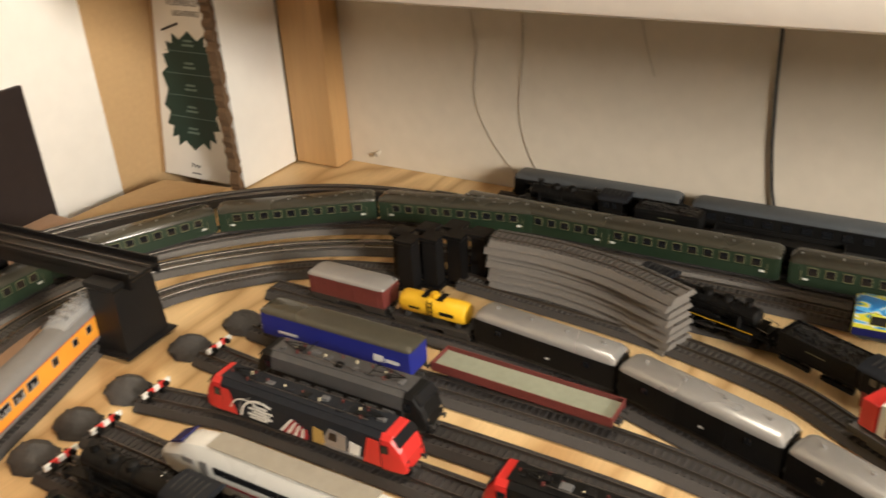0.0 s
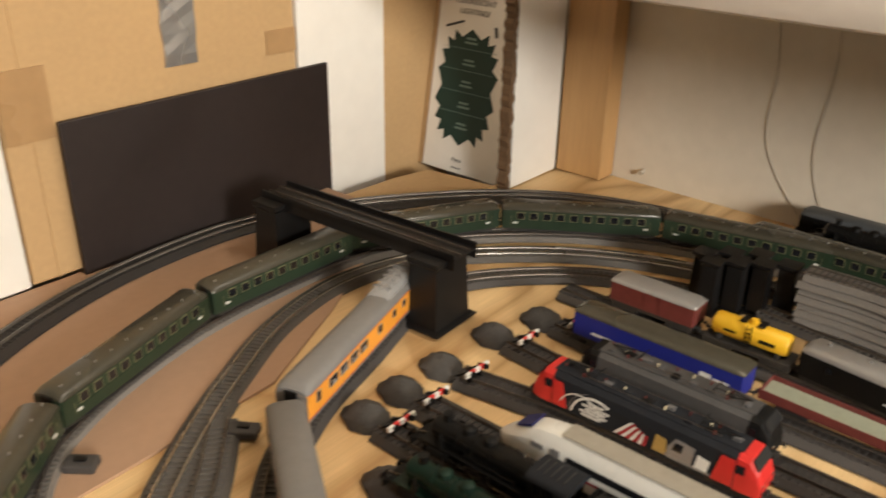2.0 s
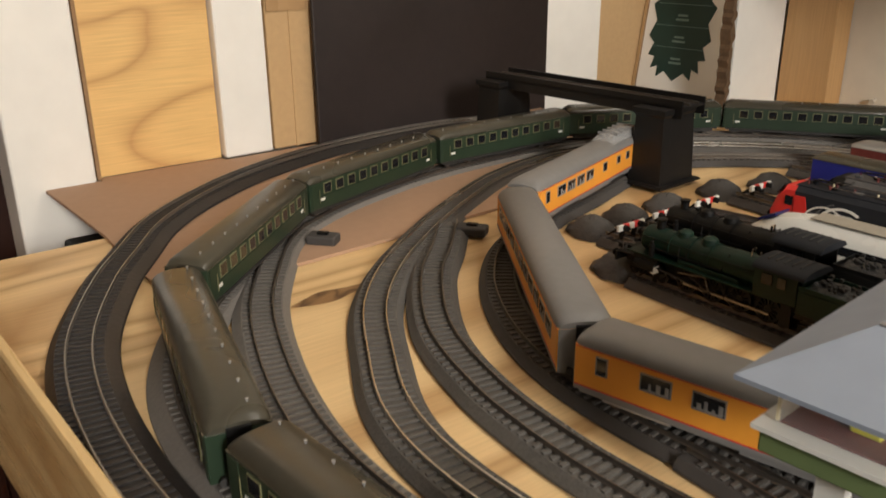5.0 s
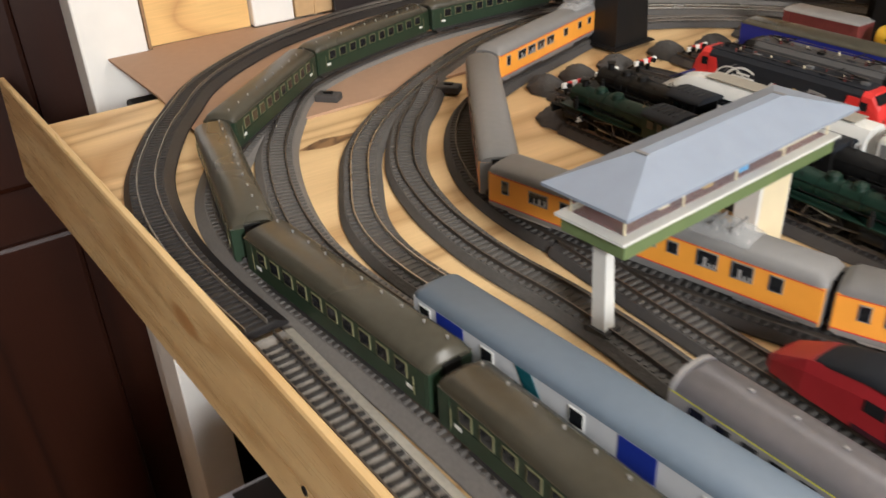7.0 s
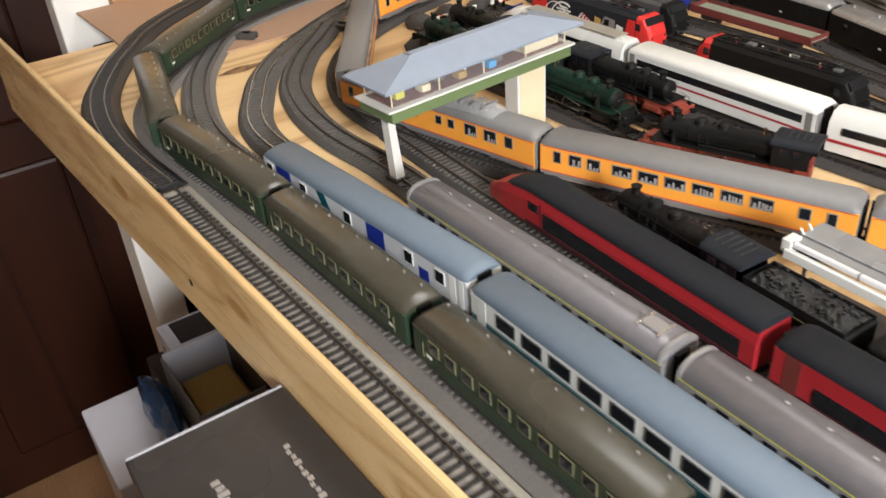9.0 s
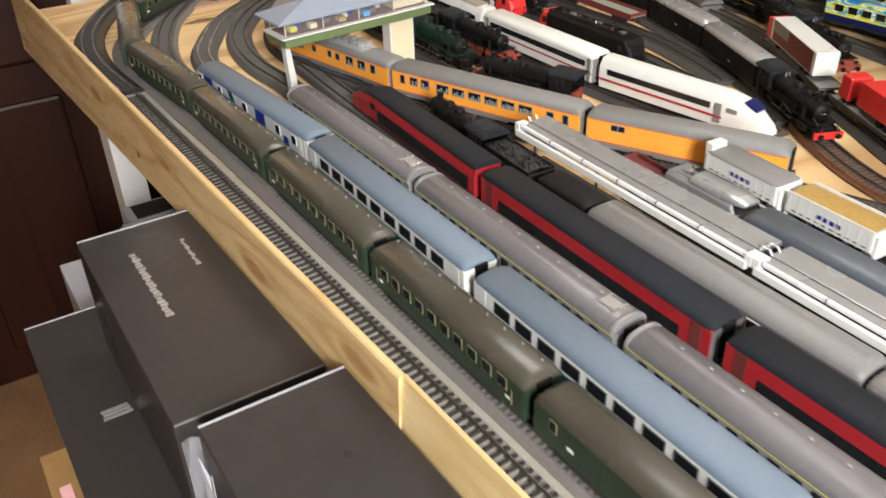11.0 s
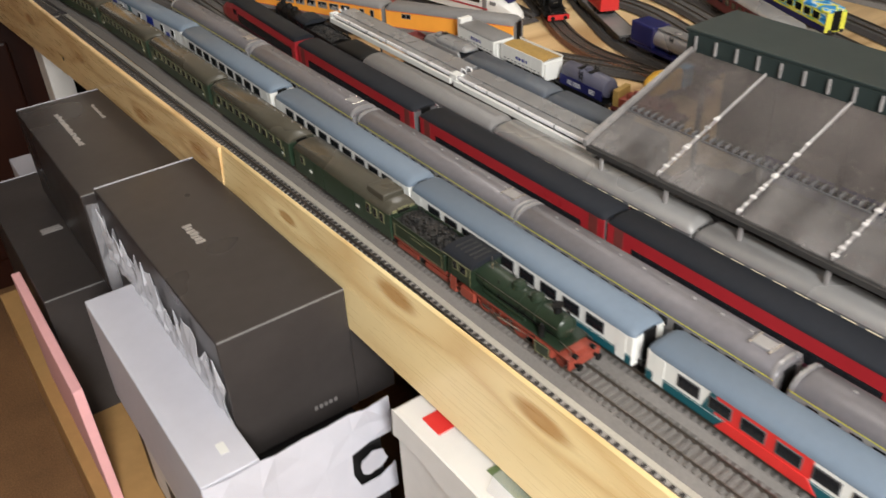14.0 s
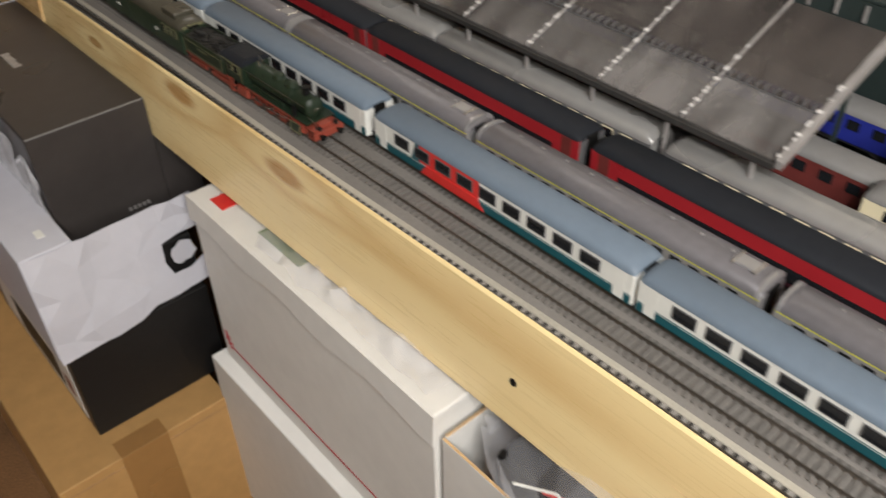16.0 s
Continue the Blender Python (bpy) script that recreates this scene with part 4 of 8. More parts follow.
def pane(parent, side, W, y, z, w, h, material=None, frame=None, proud=0.0003):
    """One glazed window, with a raised surround where it has one."""
    key = (round(w, 4), round(h, 4), (material or M_GLASS).name, side)
    if key not in PANES:
        PANES[key] = mesh_from("window", boxes((-0.0005, 0.0005, -w / 2, w / 2, -h / 2, h / 2)), material or M_GLASS)
    x = side * (W / 2 + proud)
    if frame:
        kf = (key, frame.name)
        if kf not in PANES:
            e = 0.0008
            PANES[kf] = mesh_from("window_frame", boxes((-0.0004, 0.0004, -w / 2 - e, w / 2 + e, h / 2, h / 2 + e), (-0.0004, 0.0004, -w / 2 - e, w / 2 + e, -h / 2 - e, -h / 2), (-0.0004, 0.0004, -w / 2 - e, -w / 2, -h / 2, h / 2), (-0.0004, 0.0004, w / 2, w / 2 + e, -h / 2, h / 2)), frame)
        f = part("window", PANES[key], None, parent, at=Matrix.Translation((x, y, z)))
        part("window_frame", PANES[kf], None, f)
        return f
    return part("window", PANES[key], None, parent, at=Matrix.Translation((x, y, z)))


SEATS = {}


def seat_backs(window, side, w, h, k):
    """Pale seats and tables that show behind a coach window."""
    key = (round(w, 4), round(h, 4), k % 4)
    if key not in SEATS:
        rnd = random.Random(k % 4 + 3)
        bm = bmesh.new()
        u, low = -w / 2 + 0.0006, -h / 2 + 0.0002
        shape = [(u, low)]
        while u < w / 2 - 0.003:
            d, top = rnd.uniform(0.0014, 0.0026), -h / 2 + h * rnd.uniform(0.3, 0.75)
            shape += [(u, top), (u + d, top), (u + d, low + 0.0008)]
            u += d + rnd.uniform(0.0006, 0.0032)
            shape.append((u, low + 0.0008))
        shape[-1] = (shape[-1][0], low)
        if len(shape) > 3:
            loft(bm, [[(-0.0007, a, b) for a, b in shape], [(0.0007, a, b) for a, b in shape]])
        SEATS[key] = mesh_from("interior", bm, M_SEAT)
    if SEATS[key].polygons:
        part("interior", SEATS[key], None, window)


def carriage(label, L, W, side_mat, roof_mat, wins=(), stripes=(), doors=(), zb=0.009, zs=0.036, rh=0.0085, group="", name="model_carriage", category="model carriage", skirt=None, vents=0, vent_mat=None, frame=None, end_mat=None, ribs=0, seats=False, bog=True, roof_lumps=(), bog_mat=None):
    """A bogie carriage. wins: (y, z, width, height); stripes: (z0, z1, material[, y0, y1]); doors: (y, w, material)."""
    ob = thing(name, label, category, group=group)
    part("body", boxes((-W / 2, W / 2, -L / 2, L / 2, zb, zs), bevel=0.0008), side_mat, ob)
    roof_part(ob, L, W, zs - 0.0003, rh, roof_mat)
    part("underframe", boxes((-W / 2 + 0.002, W / 2 - 0.002, -L / 2 + 0.003, L / 2 - 0.003, zb - 0.0025, zb + 0.001), (-W / 2 + 0.004, W / 2 - 0.004, -L * 0.14, L * 0.14, 0.0035, zb - 0.001)), skirt or M_FRAME, ob)
    if bog:
        for s in (-1, 1):
            bogie(ob, s * L * 0.36, material=bog_mat)
    ends_gear(ob, L, W)
    for s in (-1, 1):
        for st in stripes:
            z0, z1, m = st[:3]
            y0, y1 = (st[3], st[4]) if len(st) > 3 else (-L / 2 + 0.0008, L / 2 - 0.0008)
            part("stripe", boxes((s * (W / 2) - 0.0002, s * (W / 2) + 0.0002, y0, y1, z0, z1)), m, ob)
        for y, w, m in doors:
            part("door", boxes((s * (W / 2) - 0.0003, s * (W / 2) + 0.0004, y - w / 2, y + w / 2, zb + 0.0008, zs - 0.001)), m, ob)
        for y, z, w, h in wins:
            win = pane(ob, s, W, y, z, w, h, frame=frame)
            if seats and w > 0.009:
                seat_backs(win, s, w, h, int(abs(y) * 500) + (s > 0))
        if end_mat:
            part("end_wall", boxes((-W / 2 + 0.0006, W / 2 - 0.0006, s * L / 2 - 0.0003, s * L / 2 + 0.0004, zb, zs - 0.0005)), end_mat, ob)
        part("gangway", boxes((-0.006, 0.006, s * L / 2, s * (L / 2 + 0.0022), zb + 0.002, zs + 0.002)), M_BLACKM, ob)
    for i in range(vents):
        y = -L / 2 + L * (i + 0.5) / vents
        part("roof_vent", tubes(((0.007, y, zs + rh * 0.7), (0.007, y, zs + rh + 0.0006), 0.0006), ((0.007, y, zs + rh + 0.0006), (0.007, y, zs + rh + 0.0012), 0.0010), n=6), vent_mat or roof_mat, ob)
    for y, w, l, h, m in roof_lumps:
        part("roof_box", boxes((-w / 2, w / 2, y - l / 2, y + l / 2, zs + rh * 0.7, zs + rh + h), bevel=0.0012), m, ob)
    if ribs:
        bm = bmesh.new()
        for i in range(ribs):
            y = -L / 2 + L * (i + 0.5) / ribs
            for a, b in zip(arch(W + 0.001, zs, rh + 0.0003), arch(W + 0.001, zs, rh + 0.0003)[1:]):
                quad_box(bm, min(a[0], b[0]), max(a[0], b[0]), y - 0.0002, y + 0.0002, min(a[1], b[1]) - 0.0003, max(a[1], b[1]) + 0.0002)
        part("roof_ribs", bm, roof_mat, ob)
    return ob


def spaced(n, L, margin, z, w, h):
    return [(-L / 2 + margin + (L - 2 * margin) * (i + 0.5) / n, z, w, h) for i in range(n)]


def on_line(ob, line, s, L=0.2, z=0.0):
    """Stand a vehicle with its middle at arc length s, wheels on the rails."""
    n = len(line) - 1
    a, _ = along(line, max(0, s - L * 0.36), STEP)
    b, _ = along(line, min(n * STEP, s + L * 0.36), STEP)
    d = (b - a).normalized()
    p = (a + b) / 2
    ob.matrix_basis = Matrix.Translation((p.x, p.y, RAILTOP + z)) @ Matrix.Rotation(math.atan2(-d.x, d.y), 4, "Z")
    return ob


def s_at_y(line, y):
    return min(range(len(line)), key=lambda i: abs(line[i].y - y) + (0 if i < 330 else 9)) * STEP


def stand(ob, x, y, yaw=0.0, z=0.0):
    ob.matrix_basis = Matrix.Translation((x, y, RAILTOP + z)) @ Matrix.Rotation(radians(yaw), 4, "Z")
    return ob


def between(ob, x0, y0, x1, y1, z=0.0):
    """Stand a vehicle midway on a line; its front (-y) end points to the second place."""
    return stand(ob, (x0 + x1) / 2, (y0 + y1) / 2, math.degrees(math.atan2(-(x0 - x1), y0 - y1)), z)


def wheel_mesh(r, spokes, material):
    """A spoked wheel in one closed piece, axle along x."""
    bm = bmesh.new()
    n = spokes * 2
    t = 0.0011
    at = lambda x, q: [bm.verts.new((x, q * math.cos(2 * math.pi * (i + 0.5) / n), q * math.sin(2 * math.pi * (i + 0.5) / n))) for i in range(n)]
    out, rim, hub = [(at(-t, q), at(t, q)) for q in (r, r * 0.82, r * 0.30)]
    for i in range(n):
        k = (i + 1) % n
        bm.faces.new((out[0][i], out[0][k], out[1][k], out[1][i]))
        for s in (0, 1):
            bm.faces.new((out[s][i], out[s][k], rim[s][k], rim[s][i]))
        if i % 2:
            bm.faces.new((rim[0][i], rim[0][k], rim[1][k], rim[1][i]))
            bm.faces.new((hub[0][i], hub[0][k], hub[1][k], hub[1][i]))
        else:
            for s in (0, 1):
                bm.faces.new((rim[s][i], rim[s][k], hub[s][k], hub[s][i]))
            for j in (i, k):
                bm.faces.new((rim[0][j], rim[1][j], hub[1][j], hub[0][j]))
    for s in (0, 1):
        bm.faces.new(hub[s])
    return mesh_from("wheel", bm, material)


def steam_loco(label, body, frame_m, wheel_m, front_m, drivers=3, L=0.155, group=""):
    """A tender engine's locomotive: front towards -y."""
    ob = thing("steam_locomotive", label, "model locomotive", group=group)
    h = L / 2
    bl0, bl1 = -h + 0.020, h - 0.036
    bm = bmesh.new()
    n = 20
    ring = lambda y, r, z=0.0300: [(r * math.cos(2 * math.pi * i / n), y, z + r * math.sin(2 * math.pi * i / n)) for i in range(n)]
    loft(bm, [ring(bl0, 0.0094), ring(bl0 + 0.0008, 0.0101), ring(bl0 + 0.026, 0.0101), ring(bl0 + 0.0265, 0.0106), ring(bl1 - 0.028, 0.0108), ring(bl1 - 0.027, 0.0112), ring(bl1, 0.0114)])
    part("boiler", bm, body, ob, smooth=True)
    for y in (bl0 + 0.0265, bl0 + 0.045, bl0 + 0.062, bl1 - 0.010):
        bm = bmesh.new()
        loft(bm, [ring(y - 0.0006, 0.0114), ring(y + 0.0006, 0.0114)])
        part("boiler_band", bm, body, ob)
    bm = bmesh.new()
    loft(bm, [ring(bl0 - 0.0030, 0.0030), ring(bl0 - 0.0024, 0.0066), ring(bl0 - 0.0006, 0.0092), ring(bl0 + 0.0004, 0.0094)])
    door_ = part("smokebox_door", bm, front_m, ob, smooth=True)
    part("door_dart", tubes(((0, bl0 - 0.0045, 0.030), (0, bl0 - 0.0028, 0.030), 0.0008), ((-0.003, bl0 - 0.0036, 0.030), (0.003, bl0 - 0.0036, 0.030), 0.0003), n=6), M_CHROME, door_)
    part("chimney", tubes(((0, bl0 + 0.011, 0.038), (0, bl0 + 0.011, 0.0455), 0.0038, 10, 0.0034), ((0, bl0 + 0.011, 0.0450), (0, bl0 + 0.011, 0.0472), 0.0036, 10, 0.0047)), M_BLACKM, ob, smooth=True)
    for y, r, t in ((bl0 + 0.034, 0.0060, 0.0450), (bl0 + 0.056, 0.0062, 0.0453)):
        bm = bmesh.new()
        rr = lambda z, q: [(q * math.cos(2 * math.pi * i / 14), y + q * math.sin(2 * math.pi * i / 14), z) for i in range(14)]
        loft(bm, [rr(0.037, r * 1.15), rr(0.0405, r), rr(t - 0.002, r * 0.92), rr(t - 0.0006, r * 0.6), rr(t, r * 0.2)])
        part("steam_dome", bm, body, ob, smooth=True)
    part("handrail", tubes(((0.0116, bl0, 0.0345), (0.0116, bl1, 0.0345), 0.00035), ((-0.0116, bl0, 0.0345), (-0.0116, bl1, 0.0345), 0.00035), n=5), M_WHEEL if body is M_LOCOGREEN else M_BLACKM, ob)
    part("safety_valve", tubes(((0.002, bl1 - 0.012, 0.041), (0.002, bl1 - 0.012, 0.0462), 0.0008), ((-0.002, bl1 - 0.012, 0.041), (-0.002, bl1 - 0.012, 0.0462), 0.0008), n=6), M_CHROME, ob)
    part("running_board", boxes((-0.0160, 0.0160, -h + 0.012, h - 0.008, 0.0198, 0.0208)), body, ob)
    part("splasher", boxes((-0.0130, -0.0105, -0.022, 0.030, 0.0208, 0.0245), (0.0105, 0.0130, -0.022, 0.030, 0.0208, 0.0245), bevel=0.0008), body, ob)
    for s in (-1, 1):
        part("feed_pipe", tubes(((s * 0.0108, bl0 + 0.004, 0.0262), (s * 0.0112, bl1 - 0.030, 0.0262), 0.0006), ((s * 0.0112, bl1 - 0.030, 0.0262), (s * 0.0075, bl1 - 0.026, 0.0395), 0.0006), n=6), M_BLACKM, ob)
        part("sand_pipe", tubes(((s * 0.0045, bl0 + 0.036, 0.0405), (s * 0.0110, bl0 + 0.037, 0.0310), 0.0005), ((s * 0.0110, bl0 + 0.037, 0.0310), (s * 0.0125, bl0 + 0.038, 0.0210), 0.0005), ((s * 0.0045, bl0 + 0.039, 0.0405), (s * 0.0112, bl0 + 0.044, 0.0300), 0.0005), ((s * 0.0112, bl0 + 0.044, 0.0300), (s * 0.0125, bl0 + 0.046, 0.0210), 0.0005), n=5), M_BLACKM, ob)
        part("air_pump", tubes(((s * 0.0138, bl0 + 0.014, 0.0208), (s * 0.0138, bl0 + 0.014, 0.0300), 0.0024), ((s * 0.0138, bl0 + 0.014, 0.0300), (s * 0.0138, bl0 + 0.014, 0.0330), 0.0015), n=10), M_BLACKM, ob, smooth=True)
        part("front_rail", tubes(((s * 0.0115, -h + 0.004, 0.0170), (s * 0.0115, -h + 0.004, 0.0235), 0.0004), ((s * 0.0115, -h + 0.004, 0.0235), (s * 0.0115, -h + 0.016, 0.0260), 0.0004), n=5), M_WHEEL, ob)
        for y in (-0.003, 0.0195):
            part("brake_hanger", tubes(((s * 0.0112, y, 0.0175), (s * 0.0118, y + 0.0005, 0.0045), 0.0006), n=5), frame_m, ob)
        part("valve_gear", tubes(((s * 0.0140, -0.020, 0.0150), (s * 0.0140, 0.004, 0.0185), 0.0006), ((s * 0.0142, 0.004, 0.0185), (s * 0.0142, 0.008, 0.0090), 0.0006), n=5), M_WHEEL, ob)
    part("whistle", tubes(((0.004, bl1 - 0.004, 0.0405), (0.004, bl1 - 0.004, 0.0465), 0.0006), n=6), M_WHEEL, ob)
    # cab
    c0, c1 = h - 0.036, h - 0.004
    part("cab", boxes((-0.0166, -0.0156, c0, c1, 0.0208, 0.0405), (0.0156, 0.0166, c0, c1, 0.0208, 0.0405), (-0.0156, 0.0156, c0, c0 + 0.001, 0.0208, 0.0405)), body, ob)
    for s in (-1, 1):
        pane(ob, s, 0.0332, c0 + 0.010, 0.0345, 0.008, 0.0075, frame=M_TRIM if body is M_LOCOGREEN else None)
        pane(ob, s, 0.0332, c0 + 0.021, 0.0345, 0.006, 0.0075, frame=M_TRIM if body is M_LOCOGREEN else None)
    bm = bmesh.new()
    loft(bm, [[(u, y, v) for u, v in arch(0.0355, 0.0402, 0.0058)] for y in (c0 - 0.002, c1 + 0.005)])
    cab_roof = part("cab_roof", bm, M_DARKROOF, ob, smooth=True)
    for i in range(5):
        part("roof_slat", boxes((-0.009, 0.009, c0 + 0.004 + i * 0.006, c0 + 0.0048 + i * 0.006, 0.0452, 0.0466)), M_FRAME, cab_roof)
    if body is M_LOCOGREEN:
        # lining, red valance, lined cylinder covers and the red step box under the cab
        for s in (-1, 1):
            part("red_valance", boxes((s * 0.0153 - 0.0004, s * 0.0153 + 0.0004, -h + 0.042, h - 0.036, 0.0172, 0.0197)), frame_m, ob)
            part("cab_lining", boxes((s * 0.0167 - 0.0002, s * 0.0167 + 0.0002, c0 + 0.001, c1 - 0.001, 0.0392, 0.0398), (s * 0.0167 - 0.0002, s * 0.0167 + 0.0002, c0 + 0.001, c0 + 0.0016, 0.0220, 0.0391)), M_TRIM, ob, "thin yellow lining")
            part("roof_gutter", tubes(((s * 0.0178, c0 - 0.002, 0.0404), (s * 0.0178, c1 + 0.005, 0.0404), 0.0004), n=5), M_TRIM, cab_roof)
            part("step_box", boxes((s * 0.0140 - 0.0020, s * 0.0140 + 0.0020, c0 - 0.002, c0 + 0.016, 0.0050, 0.0150), bevel=0.0006), frame_m, ob)
            cover = part("cylinder_cover", boxes((s * 0.0172 - 0.0006, s * 0.0172 + 0.0006, -h + 0.0215, -h + 0.0375, 0.0068, 0.0172), bevel=0.0003), body, ob)
            x = s * 0.0180
            part("cover_lining", boxes((x - 0.0002, x + 0.0002, -h + 0.0215, -h + 0.0375, 0.0166, 0.0172), (x - 0.0002, x + 0.0002, -h + 0.0215, -h + 0.0375, 0.0068, 0.0074), (x - 0.0002, x + 0.0002, -h + 0.0215, -h + 0.0221, 0.0074, 0.0166), (x - 0.0002, x + 0.0002, -h + 0.0369, -h + 0.0375, 0.0074, 0.0166)), M_TRIM, cover)
            for k in range(7):
                y = -h + 0.046 + k * 0.0085
                part("lubricator_pipe", tubes(((s * 0.0158, y, 0.0172), (s * 0.0160, y + 0.002, 0.0120), 0.0004), n=5), M_WHEEL if k % 3 == 0 else frame_m, ob)
            part("guide_bar", boxes((s * 0.0146 - 0.0006, s * 0.0146 + 0.0006, -h + 0.038, -h + 0.062, 0.0128, 0.0140)), frame_m, ob)
    # frames, wheels and rods
    part("main_frame", boxes((-0.0062, 0.0062, -h + 0.004, h - 0.004, 0.0075, 0.0198)), frame_m, ob)
    part("buffer_beam", boxes((-0.0165, 0.0165, -h, -h + 0.0022, 0.0085, 0.0160), bevel=0.0003), frame_m, ob)
    part("front_deck", boxes((-0.0150, 0.0150, -h + 0.0022, -h + 0.020, 0.0158, 0.0170)), frame_m, ob)
    for u in (-0.0100, 0.0100):
        part("buffer", tubes(((u, -h, 0.0122), (u, -h - 0.0045, 0.0122), 0.0013), ((u, -h - 0.0042, 0.0122), (u, -h - 0.0056, 0.0122), 0.0031), n=10), M_BLACKM, ob)
        part("front_lamp", tubes(((u * 0.95, -h + 0.003, 0.0192), (u * 0.95, -h - 0.001, 0.0192), 0.0019), n=10), M_BLACKM, ob)
        part("lamp_lens", tubes(((u * 0.95, -h - 0.0011, 0.0192), (u * 0.95, -h - 0.0015, 0.0192), 0.0012), n=8), M_WHEEL, ob)
    for s in (-1, 1):
        part("cylinder", tubes(((s * 0.0130, -h + 0.020, 0.0120), (s * 0.0130, -h + 0.039, 0.0120), 0.0046), ((s * 0.0128, -h + 0.018, 0.0178), (s * 0.0128, -h + 0.041, 0.0178), 0.0024), n=12), frame_m, ob, smooth=True)
        part("steps", boxes((s * 0.0150 - 0.0015, s * 0.0150 + 0.0015, h - 0.014, h - 0.006, 0.0045, 0.0055), (s * 0.0150 - 0.0015, s * 0.0150 + 0.0015, h - 0.014, h - 0.006, 0.0105, 0.0115), (s * 0.0158, s * 0.0164, h - 0.014, h - 0.006, 0.0045, 0.0205)), frame_m, ob)
    rd = 0.0098
    ys = [-0.014 + i * 0.0225 for i in range(drivers)]
    big, small = wheel_mesh(rd, 14, wheel_m), wheel_mesh(0.0054, 9, wheel_m)
    for y in ys:
        for s in (-1, 1):
            part("driving_wheel", big, None, ob, at=Matrix.Translation((s * 0.0094, y, rd)))
    for y in (-h + 0.016, -h + 0.043, h - 0.014):
        for s in (-1, 1):
            part("leading_wheel", small, None, ob, at=Matrix.Translation((s * 0.0090, y, 0.0054)))
    for s in (-1, 1):
        part("coupling_rod", boxes((s * 0.0116 - 0.0005, s * 0.0116 + 0.0005, ys[0] - 0.002, ys[-1] + 0.002, 0.0062, 0.0080)), M_WHEEL, ob)
        part("connecting_rod", tubes(((s * 0.0128, -h + 0.038, 0.0120), (s * 0.0128, ys[1], 0.0072), 0.0008), ((s * 0.0134, ys[1], 0.0072), (s * 0.0134, ys[0] + 0.004, 0.0150), 0.0005), n=6), M_CHROME if body is M_LOCOGREEN else M_FRAME, ob)
    return ob


def tender(label, body, frame_m, wheel_m, L=0.082, group=""):
    ob = thing("locomotive_tender", label, "model tender", group=group)
    h = L / 2
    part("tank", boxes((-0.0160, 0.0160, -h, h, 0.0165, 0.0335), bevel=0.0012), body, ob)
    part("coping", boxes((-0.0160, -0.0150, -h + 0.002, h, 0.0335, 0.0365), (0.0150, 0.0160, -h + 0.002, h, 0.0335, 0.0365), (-0.0150, 0.0150, h - 0.001, h, 0.0335, 0.0365)), body, ob)
    rnd = random.Random(5)
    bm = bmesh.new()
    nx, ny = 9, 22
    grid = [[bm.verts.new((-0.0148 + 0.0296 * i / nx, -h + 0.003 + (L - 0.008) * j / ny, 0.0338 + 0.0045 * math.sin(math.pi * i / nx) * (0.6 + 0.4 * math.sin(j * 0.4)) + rnd.uniform(-0.0007, 0.0012))) for i in range(nx + 1)] for j in range(ny + 1)]
    for j in range(ny):
        for i in range(nx):
            bm.faces.new((grid[j][i], grid[j][i + 1], grid[j + 1][i + 1], grid[j + 1][i]))
    part("coal_load", bm, M_COAL, ob, "glossy black coal heaped in the tender")
    bm = bmesh.new()
    for _ in range(60):
        x, y, s = rnd.uniform(-0.012, 0.012), rnd.uniform(-h + 0.006, h - 0.008), rnd.uniform(0.0006, 0.0014)
        quad_box(bm, x - s, x + s, y - s, y + s, 0.0375, 0.0385 + s)
    part("coal_load", bm, M_COAL, ob)["kind"] = "stuff"
    part("frame", boxes((-0.0150, 0.0150, -h, h, 0.0135, 0.0165)), frame_m, ob)
    part("lettering_plate", boxes((-0.01625, 0.01625, -0.010, 0.010, 0.0275, 0.0284)), M_TRIM, ob)
    if body is M_LOCOGREEN:
        for s in (-1, 1):
            x = s * 0.0161
            part("tank_lining", boxes((x - 0.0002, x + 0.0002, -h + 0.004, h - 0.004, 0.0316, 0.0320), (x - 0.0002, x + 0.0002, -h + 0.004, h - 0.004, 0.0188, 0.0192), (x - 0.0002, x + 0.0002, -h + 0.004, -h + 0.0044, 0.0192, 0.0316), (x - 0.0002, x + 0.0002, h - 0.0044, h - 0.004, 0.0192, 0.0316)), M_TRIM, ob)
    for s in (-1, 1):
        bogie(ob, s * h * 0.55, 0.022, frame_m, 0.0056)
    ends_gear(ob, L, 0.03)
    return ob


